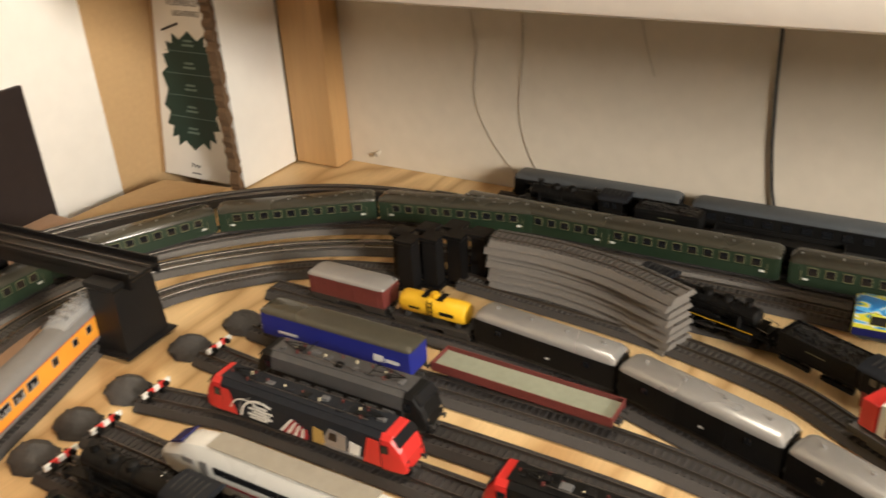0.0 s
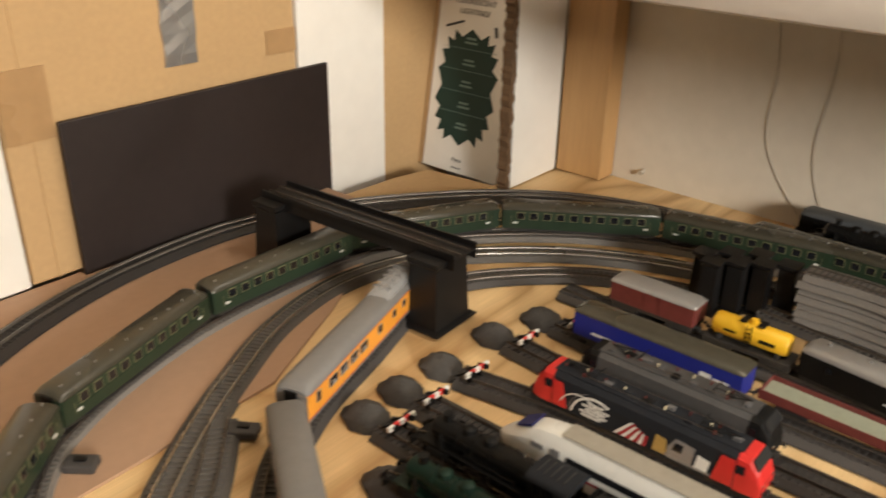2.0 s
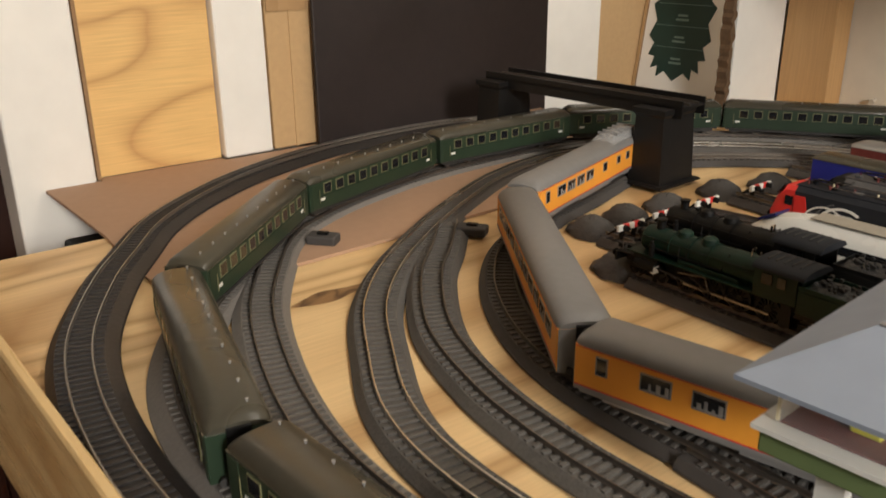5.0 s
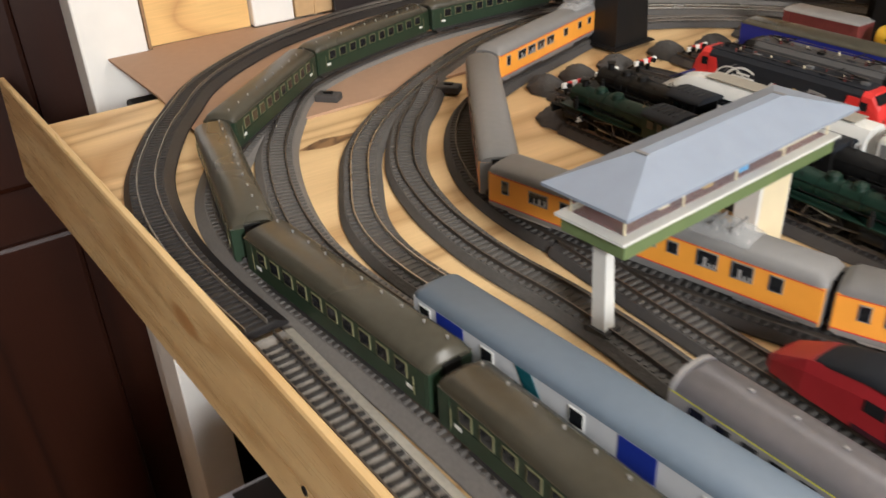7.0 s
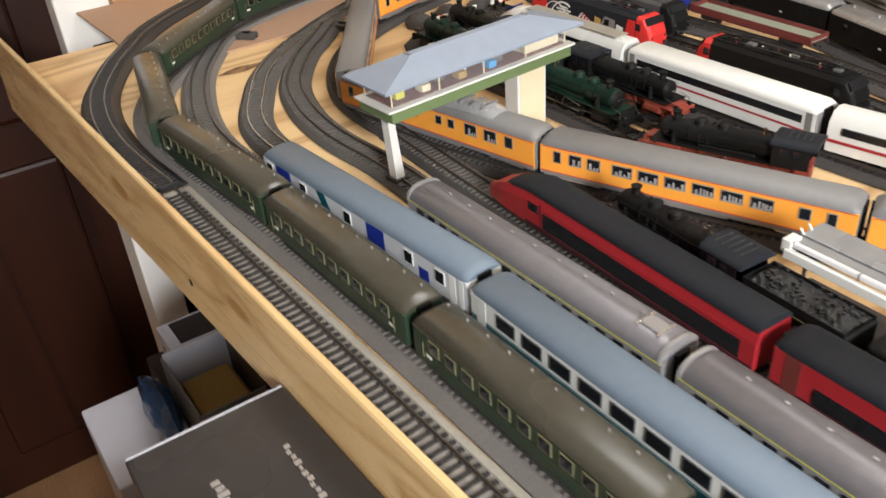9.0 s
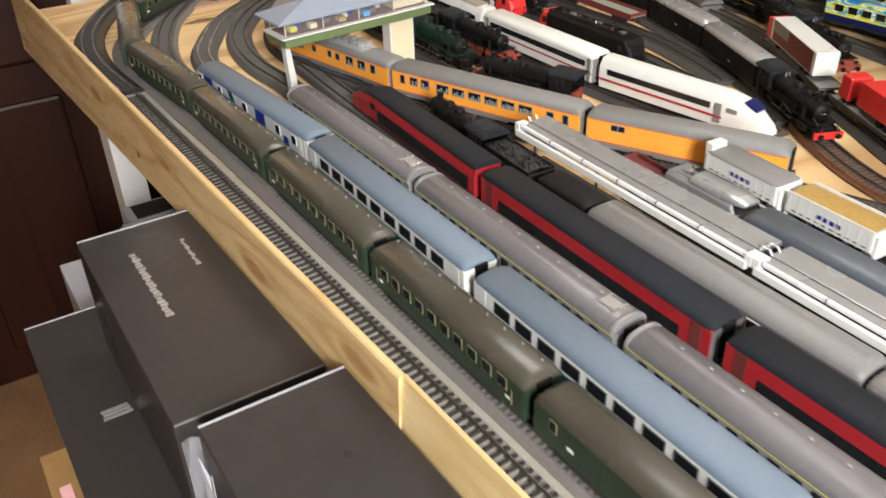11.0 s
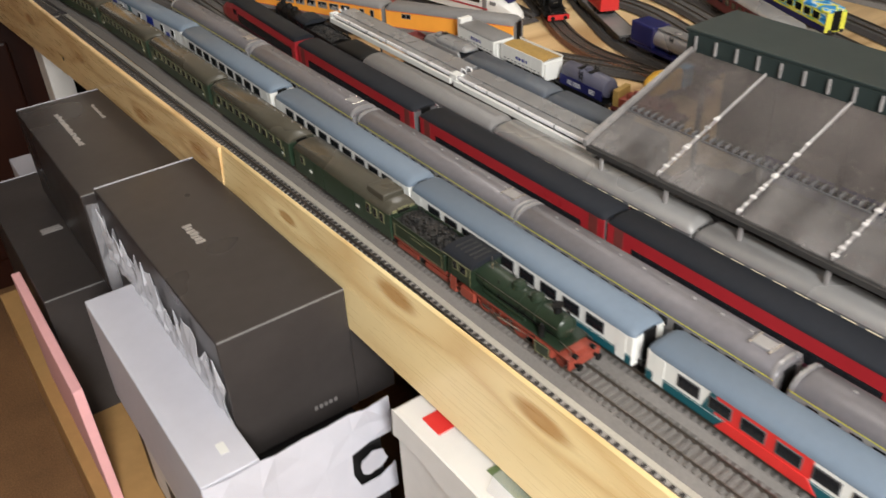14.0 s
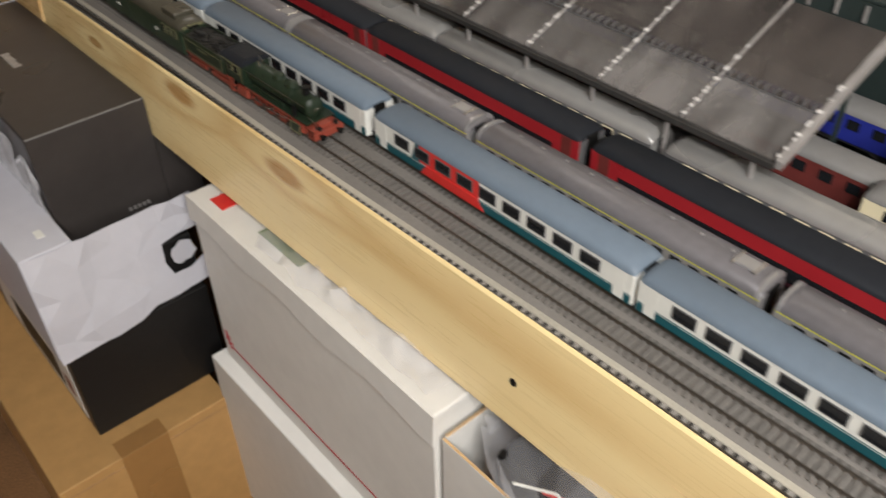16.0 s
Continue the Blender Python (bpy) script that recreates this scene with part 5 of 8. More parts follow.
def electric_loco(label, L, base, roof_m, nose_m, bands=(), group="", W=0.0345, panto=True, nose2=None):
    """A modern box locomotive with sloped cab fronts."""
    ob = thing("electric_locomotive", label, "model locomotive", group=group)
    h = L / 2

    def section(y, w, top, z0=0.0085):
        return [(-w / 2, y, z0), (w / 2, y, z0), (w / 2, y, z0 + (top - z0) * 0.62), (w / 2 * 0.94, y, top - 0.004), (w / 2 * 0.70, y, top), (-w / 2 * 0.70, y, top), (-w / 2 * 0.94, y, top - 0.004), (-w / 2, y, z0 + (top - z0) * 0.62)]

    bm = bmesh.new()
    loft(bm, [section(-h + 0.022, W, 0.043), section(h - 0.022, W, 0.043)])
    part("body", bm, base, ob)
    for s in (-1, 1):
        bm = bmesh.new()
        loft(bm, [section(s * (h - 0.0222), W, 0.0432), section(s * (h - 0.012), W * 0.99, 0.0425), section(s * (h - 0.004), W * 0.93, 0.032), section(s * h, W * 0.86, 0.022)])
        cab = part("cab", bm, nose2 if nose2 and s < 0 else nose_m, ob)
        bm = bmesh.new()
        a, b = s * (h - 0.0108), s * (h - 0.0046)
        v = [bm.verts.new(p) for p in ((-W * 0.40, a, 0.0412), (W * 0.40, a, 0.0412), (W * 0.43, b, 0.0336), (-W * 0.43, b, 0.0336))]
        bm.faces.new(v)
        r = bmesh.ops.extrude_face_region(bm, geom=bm.faces[:])
        bmesh.ops.translate(bm, vec=(0, s * 0.0006, 0.0005), verts=[e for e in r["geom"] if isinstance(e, bmesh.types.BMVert)])
        part("windscreen", bm, M_GLASS, cab)
        for u in (-0.011, 0.011):
            part("headlight", tubes(((u, s * (h - 0.001), 0.019), (u, s * (h + 0.0004), 0.019), 0.0017), n=8), M_CHROME, cab)
        for q in (-1, 1):
            pane(ob, q, W, s * (h - 0.018), 0.030, 0.007, 0.008)
    part("roof_deck", boxes((-W * 0.33, W * 0.33, -h + 0.020, h - 0.020, 0.0430, 0.0442)), roof_m, ob)
    rnd = random.Random(int(L * 10000))
    for i in range(9):
        y = -h + 0.030 + i * (L - 0.06) / 8
        u, w, d = rnd.uniform(-0.006, 0.003), rnd.uniform(0.003, 0.008), rnd.uniform(0.002, 0.006)
        part("roof_gear", boxes((u - w / 2, u + w / 2, y - d, y + d, 0.0442, 0.0455 + rnd.uniform(0, 0.002)), bevel=0.0005), (M_MIDGREY, M_BLACKM, roof_m)[i % 3], ob)
        part("insulator", tubes(((-u, y + 0.004, 0.0442), (-u, y + 0.004, 0.0472), 0.0009), n=7), (M_OXIDE, M_CREAM)[i % 2], ob)
    part("roof_line", tubes(((0.0068, -h + 0.03, 0.0478), (0.0068, h - 0.03, 0.0478), 0.0004), ((-0.0075, -h + 0.04, 0.0470), (-0.0075, h - 0.05, 0.0470), 0.0004), n=5), M_WHEEL, ob)
    if panto:
        for s in (-1, 1):
            y = s * (h - 0.048)
            part("pantograph", tubes(((-0.006, y, 0.047), (0, y + s * 0.02, 0.0485), 0.0005), ((0.006, y, 0.047), (0, y + s * 0.02, 0.0485), 0.0005), ((0, y + s * 0.02, 0.0485), (-0.005, y - s * 0.012, 0.0500), 0.0004), ((0, y + s * 0.02, 0.0485), (0.005, y - s * 0.012, 0.0500), 0.0004), ((-0.011, y - s * 0.012, 0.0502), (0.011, y - s * 0.012, 0.0502), 0.0006), n=5), M_BLACKM, ob)
            for u in (-0.006, 0.006):
                part("insulator", tubes(((u, y, 0.0442), (u, y, 0.0475), 0.0012), n=7), M_OXIDE, ob)
    for y0, y1, z0, z1, m in bands:
        for s in (-1, 1):
            part("livery_panel", boxes((s * W / 2 - 0.0002, s * W / 2 + 0.0003, y0, y1, z0, z1)), m, ob)
    part("underframe", boxes((-W / 2 + 0.002, W / 2 - 0.002, -h + 0.004, h - 0.004, 0.0055, 0.0085), (-0.012, 0.012, -0.024, 0.024, 0.003, 0.006)), M_FRAME, ob)
    for s in (-1, 1):
        bogie(ob, s * L * 0.29, 0.032, r=0.0066)
    ends_gear(ob, L, W)
    return ob


def wagon_frame(ob, L, W=0.031, material=None, z=0.0095):
    part("underframe", boxes((-W / 2, -W / 2 + 0.0016, -L / 2, L / 2, z, z + 0.003), (W / 2 - 0.0016, W / 2, -L / 2, L / 2, z, z + 0.003), (-W / 2, W / 2, -L / 2, L / 2, z + 0.003, z + 0.0038)), material or M_FRAME, ob)
    for s in (-1, 1):
        bogie(ob, s * L * 0.33, 0.021)
    ends_gear(ob, L, W)


def van(label, L, side, roof, group="", z1=0.036, boards=True):
    ob = thing("goods_van", label, "model wagon", group=group)
    wagon_frame(ob, L)
    part("body", boxes((-0.0160, 0.0160, -L / 2, L / 2, 0.0135, z1), bevel=0.0006), side, ob)
    roof_part(ob, L + 0.002, 0.033, z1, 0.0055, roof)
    if boards:
        for s in (-1, 1):
            part("sliding_door", boxes((s * 0.0160 - 0.0003, s * 0.0160 + 0.0007, -0.012, 0.012, 0.0145, z1 - 0.001)), side, ob)
            for k in range(6):
                y = -L / 2 + L * (k + 0.5) / 6
                part("post", boxes((s * 0.0160 - 0.0003, s * 0.0160 + 0.0005, y - 0.0005, y + 0.0005, 0.014, z1 - 0.0005)), side, ob)
    return ob


def tank_wagon(label, L, tank_m, deco=None, frame_m=None, group="", r=0.0125, ends=None):
    ob = thing("tank_wagon", label, "model wagon", group=group)
    wagon_frame(ob, L, material=frame_m)
    bm = bmesh.new()
    n = 20
    ring = lambda y, q: [(q * math.cos(2 * math.pi * i / n), y, 0.0275 + q * math.sin(2 * math.pi * i / n)) for i in range(n)]
    h = L / 2 - 0.006
    loft(bm, [ring(-h, r * 0.5), ring(-h + 0.001, r * 0.85), ring(-h + 0.004, r), ring(h - 0.004, r), ring(h - 0.001, r * 0.85), ring(h, r * 0.5)])
    part("tank", bm, tank_m, ob, smooth=True)
    part("filler_dome", tubes(((0, 0, 0.039), (0, 0, 0.0425), 0.005), ((0, 0, 0.0425), (0, 0, 0.0437), 0.0042), n=14), tank_m, ob, smooth=True)
    part("walkway", boxes((-0.008, 0.008, -0.013, -0.006, 0.0402, 0.0410), (-0.008, 0.008, 0.006, 0.013, 0.0402, 0.0410)), deco or M_BLACKM, ob)
    part("ladder", boxes((0.0125, 0.0135, -0.003, -0.0022, 0.014, 0.041), (0.0125, 0.0135, 0.0022, 0.003, 0.014, 0.041), *[(0.0125, 0.0135, -0.0022, 0.0022, 0.017 + i * 0.005, 0.0176 + i * 0.005) for i in range(5)]), deco or M_BLACKM, ob)
    part("ladder", boxes((-0.0135, -0.0125, -0.003, -0.0022, 0.014, 0.041), (-0.0135, -0.0125, 0.0022, 0.003, 0.014, 0.041), *[(-0.0135, -0.0125, -0.0022, 0.0022, 0.017 + i * 0.005, 0.0176 + i * 0.005) for i in range(5)]), deco or M_BLACKM, ob)
    if deco:
        for s in (-1, 1):
            for y0, y1, z0, z1 in ((-0.30, -0.12, 0.0255, 0.0295), (0.14, 0.28, 0.0262, 0.0288)):
                part("print_bar", boxes((s * (r - 0.0006) - 0.0008, s * (r - 0.0006) + 0.0008, L * y0, L * y1, z0, z1)), deco, ob)
    for s in (-1, 1):
        part("saddle", boxes((-0.011, 0.011, s * (h - 0.010) - 0.002, s * (h - 0.010) + 0.002, 0.0133, 0.0185)), frame_m or M_FRAME, ob)
    return ob


def low_wagon(label, L, side, deck, group="", wall=0.005):
    ob = thing("flat_wagon", label, "model wagon", group=group)
    wagon_frame(ob, L, material=side)
    part("deck", boxes((-0.0155, 0.0155, -L / 2 + 0.001, L / 2 - 0.001, 0.0133, 0.0150)), deck, ob)
    part("side_board", boxes((-0.0165, -0.0155, -L / 2, L / 2, 0.0115, 0.015 + wall)), side, ob)
    part("side_board", boxes((0.0155, 0.0165, -L / 2, L / 2, 0.0115, 0.015 + wall)), side, ob)
    for s in (-1, 1):
        part("end_board", boxes((-0.0155, 0.0155, s * (L / 2 - 0.0006) - 0.0004, s * (L / 2 - 0.0006) + 0.0004, 0.015, 0.015 + wall)), side, ob)
    return ob


def hopper(label, L, side, load, lid, group=""):
    ob = thing("hopper_wagon", label, "model wagon", group=group)
    wagon_frame(ob, L)
    bm = bmesh.new()
    sec = lambda y, w: [(-w / 2, y, 0.036), (-w / 2, y, 0.020), (-w / 3.2, y, 0.0135), (w / 3.2, y, 0.0135), (w / 2, y, 0.020), (w / 2, y, 0.036)]
    loft(bm, [sec(-L / 2 + 0.003, 0.031), sec(L / 2 - 0.003, 0.031)])
    part("body", bm, side, ob)
    for s in (-1, 1):
        for k in range(9):
            y = -L / 2 + 0.006 + (L - 0.012) * k / 8
            part("side_post", boxes((s * 0.0155 - 0.0002, s * 0.0155 + 0.0012, y - 0.0007, y + 0.0007, 0.0195, 0.0362)), side, ob)
        for k in range(4):
            part("print_bar", boxes((s * 0.0155 - 0.0002, s * 0.0155 + 0.0006, -L * 0.14 + k * L * 0.07, -L * 0.09 + k * L * 0.07, 0.0262, 0.0300)), M_CONTBLUE, ob)
            part("lower_bay", boxes((s * 0.0140 - 0.0006, s * 0.0140 + 0.0006, -L * 0.38 + k * L * 0.20, -L * 0.25 + k * L * 0.20, 0.0150, 0.0200)), M_BLACKM, ob)
        part("side_sill", boxes((s * 0.0150 - 0.0006, s * 0.0150 + 0.0006, -L / 2 + 0.004, L / 2 - 0.004, 0.0132, 0.0148)), side, ob)
        for k in range(10):
            part("print_bar", boxes((s * 0.0155 - 0.0002, s * 0.0155 + 0.0005, -L * 0.42 + k * L * 0.085, -L * 0.37 + k * L * 0.085, 0.0220, 0.0232)), M_MIDGREY, ob)
        part("end_platform", boxes((-0.013, 0.013, s * (L / 2 - 0.001) - 0.001, s * (L / 2 - 0.001) + 0.001, 0.0135, 0.034)), side, ob)
    if lid:
        roof_part(ob, L - 0.006, 0.031, 0.0358, 0.0035, load)
    else:
        bm = bmesh.new()
        rnd = random.Random(3)
        g = [[bm.verts.new((-0.0145 + 0.029 * i / 8, -L / 2 + 0.004 + (L - 0.008) * j / 18, 0.0362 + 0.002 * math.sin(math.pi * i / 8) + rnd.uniform(-0.0003, 0.0003))) for i in range(9)] for j in range(19)]
        for j in range(18):
            for i in range(8):
                bm.faces.new((g[j][i], g[j][i + 1], g[j + 1][i + 1], g[j + 1][i]))
        part("load", bm, load, ob, "tan granular load")
        part("side_rail", boxes((-0.0158, -0.0148, -L / 2 + 0.003, L / 2 - 0.003, 0.036, 0.0385), (0.0148, 0.0158, -L / 2 + 0.003, L / 2 - 0.003, 0.036, 0.0385)), side, ob)
    return ob

# ---- the green steam train on the main line ----
gt = "green steam train"
engine = steam_loco("dark green steam locomotive with red frames and wheels", M_LOCOGREEN, M_LOCORED, M_LOCORED, M_LOCOGREEN, group=gt)
FRONT_Y = -0.88
s0 = s_at_y(LOOP, FRONT_Y)
on_line(engine, LOOP, s0 + 0.0775, 0.12)
td = tender("dark green coal tender with red frame", M_LOCOGREEN, M_LOCORED, M_LOCORED, group=gt)
on_line(td, LOOP, s0 + 0.157 + 0.041, 0.08)
s = s0 + 0.157 + 0.082 + 0.004
bag = carriage("dark green baggage coach with olive roof and lookout", 0.190, 0.0325, M_GREEN, M_OLIVEROOF, wins=[(-0.082, 0.028, 0.006, 0.009), (-0.070, 0.028, 0.006, 0.009), (-0.058, 0.028, 0.006, 0.009), (0.075, 0.028, 0.006, 0.008)], doors=[(-0.02, 0.02, M_GREEN), (0.04, 0.02, M_GREEN)], group=gt, roof_lumps=[(-0.066, 0.024, 0.030, 0.0045, M_OLIVEROOF)], end_mat=M_GREEN, frame=M_TRIM)
for y in (-0.037, 0.058):
    for q in (-1, 1):
        part("white_plate", boxes((q * 0.01625 - 0.0003, q * 0.01625 + 0.0005, y - 0.003, y + 0.003, 0.019, 0.022)), M_OFFWHITE, bag)
for u in (-0.0028, 0.0028):
    part("end_window", boxes((u - 0.0018, u + 0.0018, -0.0956 - 0.0022, -0.0950, 0.021, 0.033)), M_YELLOW, bag, "yellow-edged end door pane")
# lookout: raised roof with a row of small lights over the end wall, brake platform, steps
for i in range(4):
    u = -0.0096 + i * 0.0064
    part("end_light", boxes((u - 0.0025, u + 0.0025, -0.0960, -0.0950, 0.0378 - abs(i - 1.5) * 0.0010, 0.0402 - abs(i - 1.5) * 0.0010)), M_TRIM, bag)
for q in (-1, 1):
    part("handrail", tubes(((q * 0.0120, -0.0966, 0.014), (q * 0.0120, -0.0966, 0.031), 0.0004), n=5), M_TRIM, bag)
    part("end_post", boxes((q * 0.0152 - 0.0010, q * 0.0152 + 0.0010, -0.0962, -0.0948, 0.0095, 0.0360)), M_GREEN, bag)
    for y in (-0.030, -0.010, 0.030, 0.050):
        part("door_strap", boxes((q * 0.01625 - 0.0002, q * 0.01625 + 0.0007, y - 0.0003, y + 0.0003, 0.0100, 0.0345)), M_DKGREEN, bag)
    part("foot_board", boxes((q * 0.0150 - 0.0014, q * 0.0150 + 0.0014, -0.070, 0.070, 0.0058, 0.0066)), M_FRAME, bag)
on_line(bag, LOOP, s + 0.095, 0.19)
s += 0.190 + 0.010
coach = carriage("dark green passenger coach with white-topped vents on olive roof", 0.212, 0.0325, M_GREEN, M_OLIVEROOF, wins=spaced(10, 0.212, 0.016, 0.028, 0.0098, 0.009), group=gt, vents=10, vent_mat=M_PALEROOF, end_mat=M_GREEN, frame=M_TRIM)
for y in (-0.088, 0.088):
    for q in (-1, 1):
        part("white_plate", boxes((q * 0.01625 - 0.0003, q * 0.01625 + 0.0005, y - 0.003, y + 0.003, 0.0165, 0.019)), M_OFFWHITE, coach)
for q in (-1, 1):
    part("waist_line", boxes((q * 0.01625 - 0.0002, q * 0.01625 + 0.0004, -0.104, 0.104, 0.0212, 0.0217)), M_DKGREEN, coach)
    part("gutter", boxes((q * 0.0164 - 0.0004, q * 0.0164 + 0.0006, -0.105, 0.105, 0.0356, 0.0363)), M_OLIVEROOF, coach)
    part("foot_board", boxes((q * 0.0150 - 0.0014, q * 0.0150 + 0.0014, -0.080, 0.080, 0.0058, 0.0066)), M_FRAME, coach)
    for y in (-0.099, 0.099):
        part("end_door", boxes((q * 0.01625 - 0.0003, q * 0.01625 + 0.0005, y - 0.0042, y + 0.0042, 0.0100, 0.0345), bevel=0.0003), M_GREEN, coach)
        part("door_rail", tubes(((q * 0.0172, y * 0.94, 0.015), (q * 0.0172, y * 0.94, 0.028), 0.0004), n=5), M_TRIM, coach)
on_line(coach, LOOP, s + 0.106, 0.212)
for k in range(1, 14):
    s += 0.212 + 0.010
    on_line(copy_thing(coach, coach.matrix_basis), LOOP, s + 0.106, 0.212)

# ---- blue-roofed express coaches ----
ex = "blue-roofed express coaches"
LB = 0.296


def express(label, red=False):
    st = [(0.0092, 0.0165, M_TEAL), (0.0172, 0.0180, M_TEAL)]
    ob = carriage(label, LB, 0.0335, M_OFFWHITE, M_BLUEROOF, wins=spaced(9, LB, 0.026, 0.0270, 0.0178, 0.0095), stripes=st, doors=[(-LB / 2 + 0.012, 0.010, M_OFFWHITE), (LB / 2 - 0.012, 0.010, M_OFFWHITE)], group=ex, end_mat=M_OFFWHITE, frame=M_MIDGREY)
    if red:
        for q in (-1, 1):
            part("red_panel", boxes((q * 0.01675 - 0.0001, q * 0.01675 + 0.00035, 0.010, 0.085, 0.0185, 0.0355)), M_BRIGHTRED, ob, "red restaurant panel")
            bm = bmesh.new()
            sk = [(0.004, 0.0090), (0.083, 0.0090), (0.076, 0.0184), (0.012, 0.0184)]
            loft(bm, [[(q * 0.01675 + q * d, y, z) for y, z in sk] for d in (0.0, 0.0009)])
            part("red_skirt", bm, M_BRIGHTRED, ob)
            bm = bmesh.new()
            wedge = [(0.0852, 0.0184), (0.096, 0.0184), (0.090, 0.0355), (0.0852, 0.0355)]
            loft(bm, [[(q * 0.01675 + q * d, y, z) for y, z in wedge] for d in (0.0, 0.0004)])
            part("teal_wedge", bm, M_TEAL, ob)
    return ob


c1 = carriage("pale grey sleeping coach with blue doors and blue-grey roof", 0.292, 0.0335, mat("pale_grey_side", (0.55, 0.56, 0.58), 0.4, var=0.05, bump=0.02), M_BLUEROOF, wins=[(y, 0.0270, 0.0095, 0.0100) for y in (0.134, 0.076, 0.006, -0.078, -0.116)], stripes=[(0.0092, 0.0112, M_MIDGREY), (0.0140, 0.0245, M_BLUE, -0.102, -0.090)], doors=[(0.110, 0.025, M_BLUE), (-0.034, 0.024, M_BLUE), (-0.130, 0.007, M_OFFWHITE), (-0.140, 0.005, M_OFFWHITE)], group=ex, end_mat=M_OFFWHITE, frame=M_OFFWHITE)
on_line(c1, BLUELINE, s_at_y(BLUELINE, 0.008) + 0.146, 0.292)
base = express("white coach with teal band and blue-grey roof")
redc = express("white coach with teal band and red restaurant section", True)
for k, y in enumerate((-0.305, -0.610, -0.915, -1.220, -1.525, -1.83)):
    ob = base if k == 0 else redc if k == 3 else copy_thing(base, base.matrix_basis)
    on_line(ob, BLUELINE, s_at_y(BLUELINE, y) + 0.0045 + LB / 2, LB)

# ---- silver streamlined coaches ----
sv = "silver coaches"
silver = carriage("dull silver coach with ribbed sides and small windows", 0.279, 0.0335, M_SILVER, M_SILVROOF, wins=spaced(16, 0.279, 0.012, 0.0285, 0.0088, 0.0070), stripes=[(0.0345, 0.0354, M_LEMON), (0.0140, 0.0146, M_MIDGREY), (0.0170, 0.0176, M_MIDGREY), (0.0200, 0.0206, M_MIDGREY)], group=sv, rh=0.0100, end_mat=M_SILVER, vents=0, roof_lumps=[(-0.118, 0.012, 0.020, 0.0012, M_SILVER)])
for i in range(9):
    part("roof_vent", boxes((0.0022, 0.0042, -0.105 + i * 0.026, -0.1025 + i * 0.026, 0.0445, 0.0466)), M_SILVER, silver)
for y in (-0.1370, 0.1370):
    bm = bmesh.new()
    loft(bm, [[(u, y + d, v) for u, v in arch(0.0350, 0.0357, 0.0106)] for d in (-0.0014, 0.0014)])
    part("roof_rim", bm, M_SILVER, silver, "bright silver rim at the coach end", smooth=True)
for y in (-0.127, -0.110):
    part("roof_bar", boxes((-0.0085, 0.0085, y - 0.0008, y + 0.0008, 0.0452, 0.0472), bevel=0.0003), M_CHROME, silver)
for k, y in enumerate((-0.141, -0.430, -0.716, -1.005, -1.29, -1.58, -1.87)):
    ob = silver if k == 0 else copy_thing(silver, silver.matrix_basis)
    on_line(ob, SILVLINE, s_at_y(SILVLINE, y) + 0.0035 + 0.1395, 0.279)

# ---- the red express set ----
rj = "red express set"
head = thing("driving_car", "dark red driving car with black roof and window band", "model carriage", group=rj)
bm = bmesh.new()
W = 0.0335
sec = lambda y, w, z0, top: [(-w / 2, y, z0), (w / 2, y, z0), (w / 2, y, z0 + (top - z0) * 0.7), (w * 0.42, y, top), (-w * 0.42, y, top), (-w / 2, y, z0 + (top - z0) * 0.7)]
loft(bm, [sec(-0.139, W, 0.008, 0.0385), sec(0.085, W, 0.008, 0.0385), sec(0.115, W * 0.96, 0.008, 0.031), sec(0.136, W * 0.80, 0.008, 0.020), sec(0.141, W * 0.6, 0.009, 0.015)])
part("body", bm, M_RED, head)
bm = bmesh.new()
loft(bm, [[(u, y, v) for u, v in arch(w, z, h)] for y, w, z, h in ((-0.139, 0.0320, 0.0383, 0.0065), (0.080, 0.0320, 0.0383, 0.0065), (0.098, 0.0300, 0.0348, 0.0045), (0.112, 0.026, 0.0310, 0.003))])
part("roof", bm, M_DARKROOF, head, smooth=True)
for q in (-1, 1):
    part("window_band", boxes((q * W / 2 - 0.0003, q * W / 2 + 0.0004, -0.128, 0.062, 0.0118, 0.0262), bevel=0.0002), M_GLASS, head)
    part("skirt", boxes((q * W / 2 - 0.0003, q * W / 2 + 0.0003, -0.138, 0.084, 0.0080, 0.0112)), M_SKIRT, head)
    part("door_line", boxes((q * W / 2 - 0.0003, q * W / 2 + 0.0003, 0.0645, 0.0652, 0.0115, 0.0330)), M_SKIRT, head)
    part("cab_window", boxes((q * W / 2 - 0.0003, q * W / 2 + 0.0004, 0.068, 0.080, 0.0225, 0.0300)), M_GLASS, head)
part("windscreen", boxes((-0.0105, 0.0105, 0.106, 0.1085, 0.0305, 0.0345)), M_GLASS, head)
part("underframe", boxes((-0.0145, 0.0145, -0.135, 0.130, 0.005, 0.0082)), M_FRAME, head)
for q in (-1, 1):
    bogie(head, q * 0.095)
on_line(head, REDLINE, s_at_y(REDLINE, -0.160) + 0.152, 0.29)
head.scale = (1, 1.07, 1)
redcar = carriage("dark red express coach with black window band and roof", 0.297, W, M_RED, M_DARKROOF, wins=spaced(8, 0.297, 0.03, 0.0188, 0.027, 0.0095), stripes=[(0.0125, 0.0250, M_GLASS, -0.118, 0.118), (0.0090, 0.0122, M_SKIRT)], doors=[(-0.134, 0.011, M_OXIDE), (0.134, 0.011, M_OXIDE)], group=rj, rh=0.0070, zs=0.0385, end_mat=M_MIDGREY)
for k, y in enumerate((-0.475, -0.780, -1.085, -1.39, -1.695, -2.0)):
    ob = redcar if k == 0 else copy_thing(redcar, redcar.matrix_basis)
    on_line(ob, REDLINE, s_at_y(REDLINE, y) + 0.004 + 0.1485, 0.297)

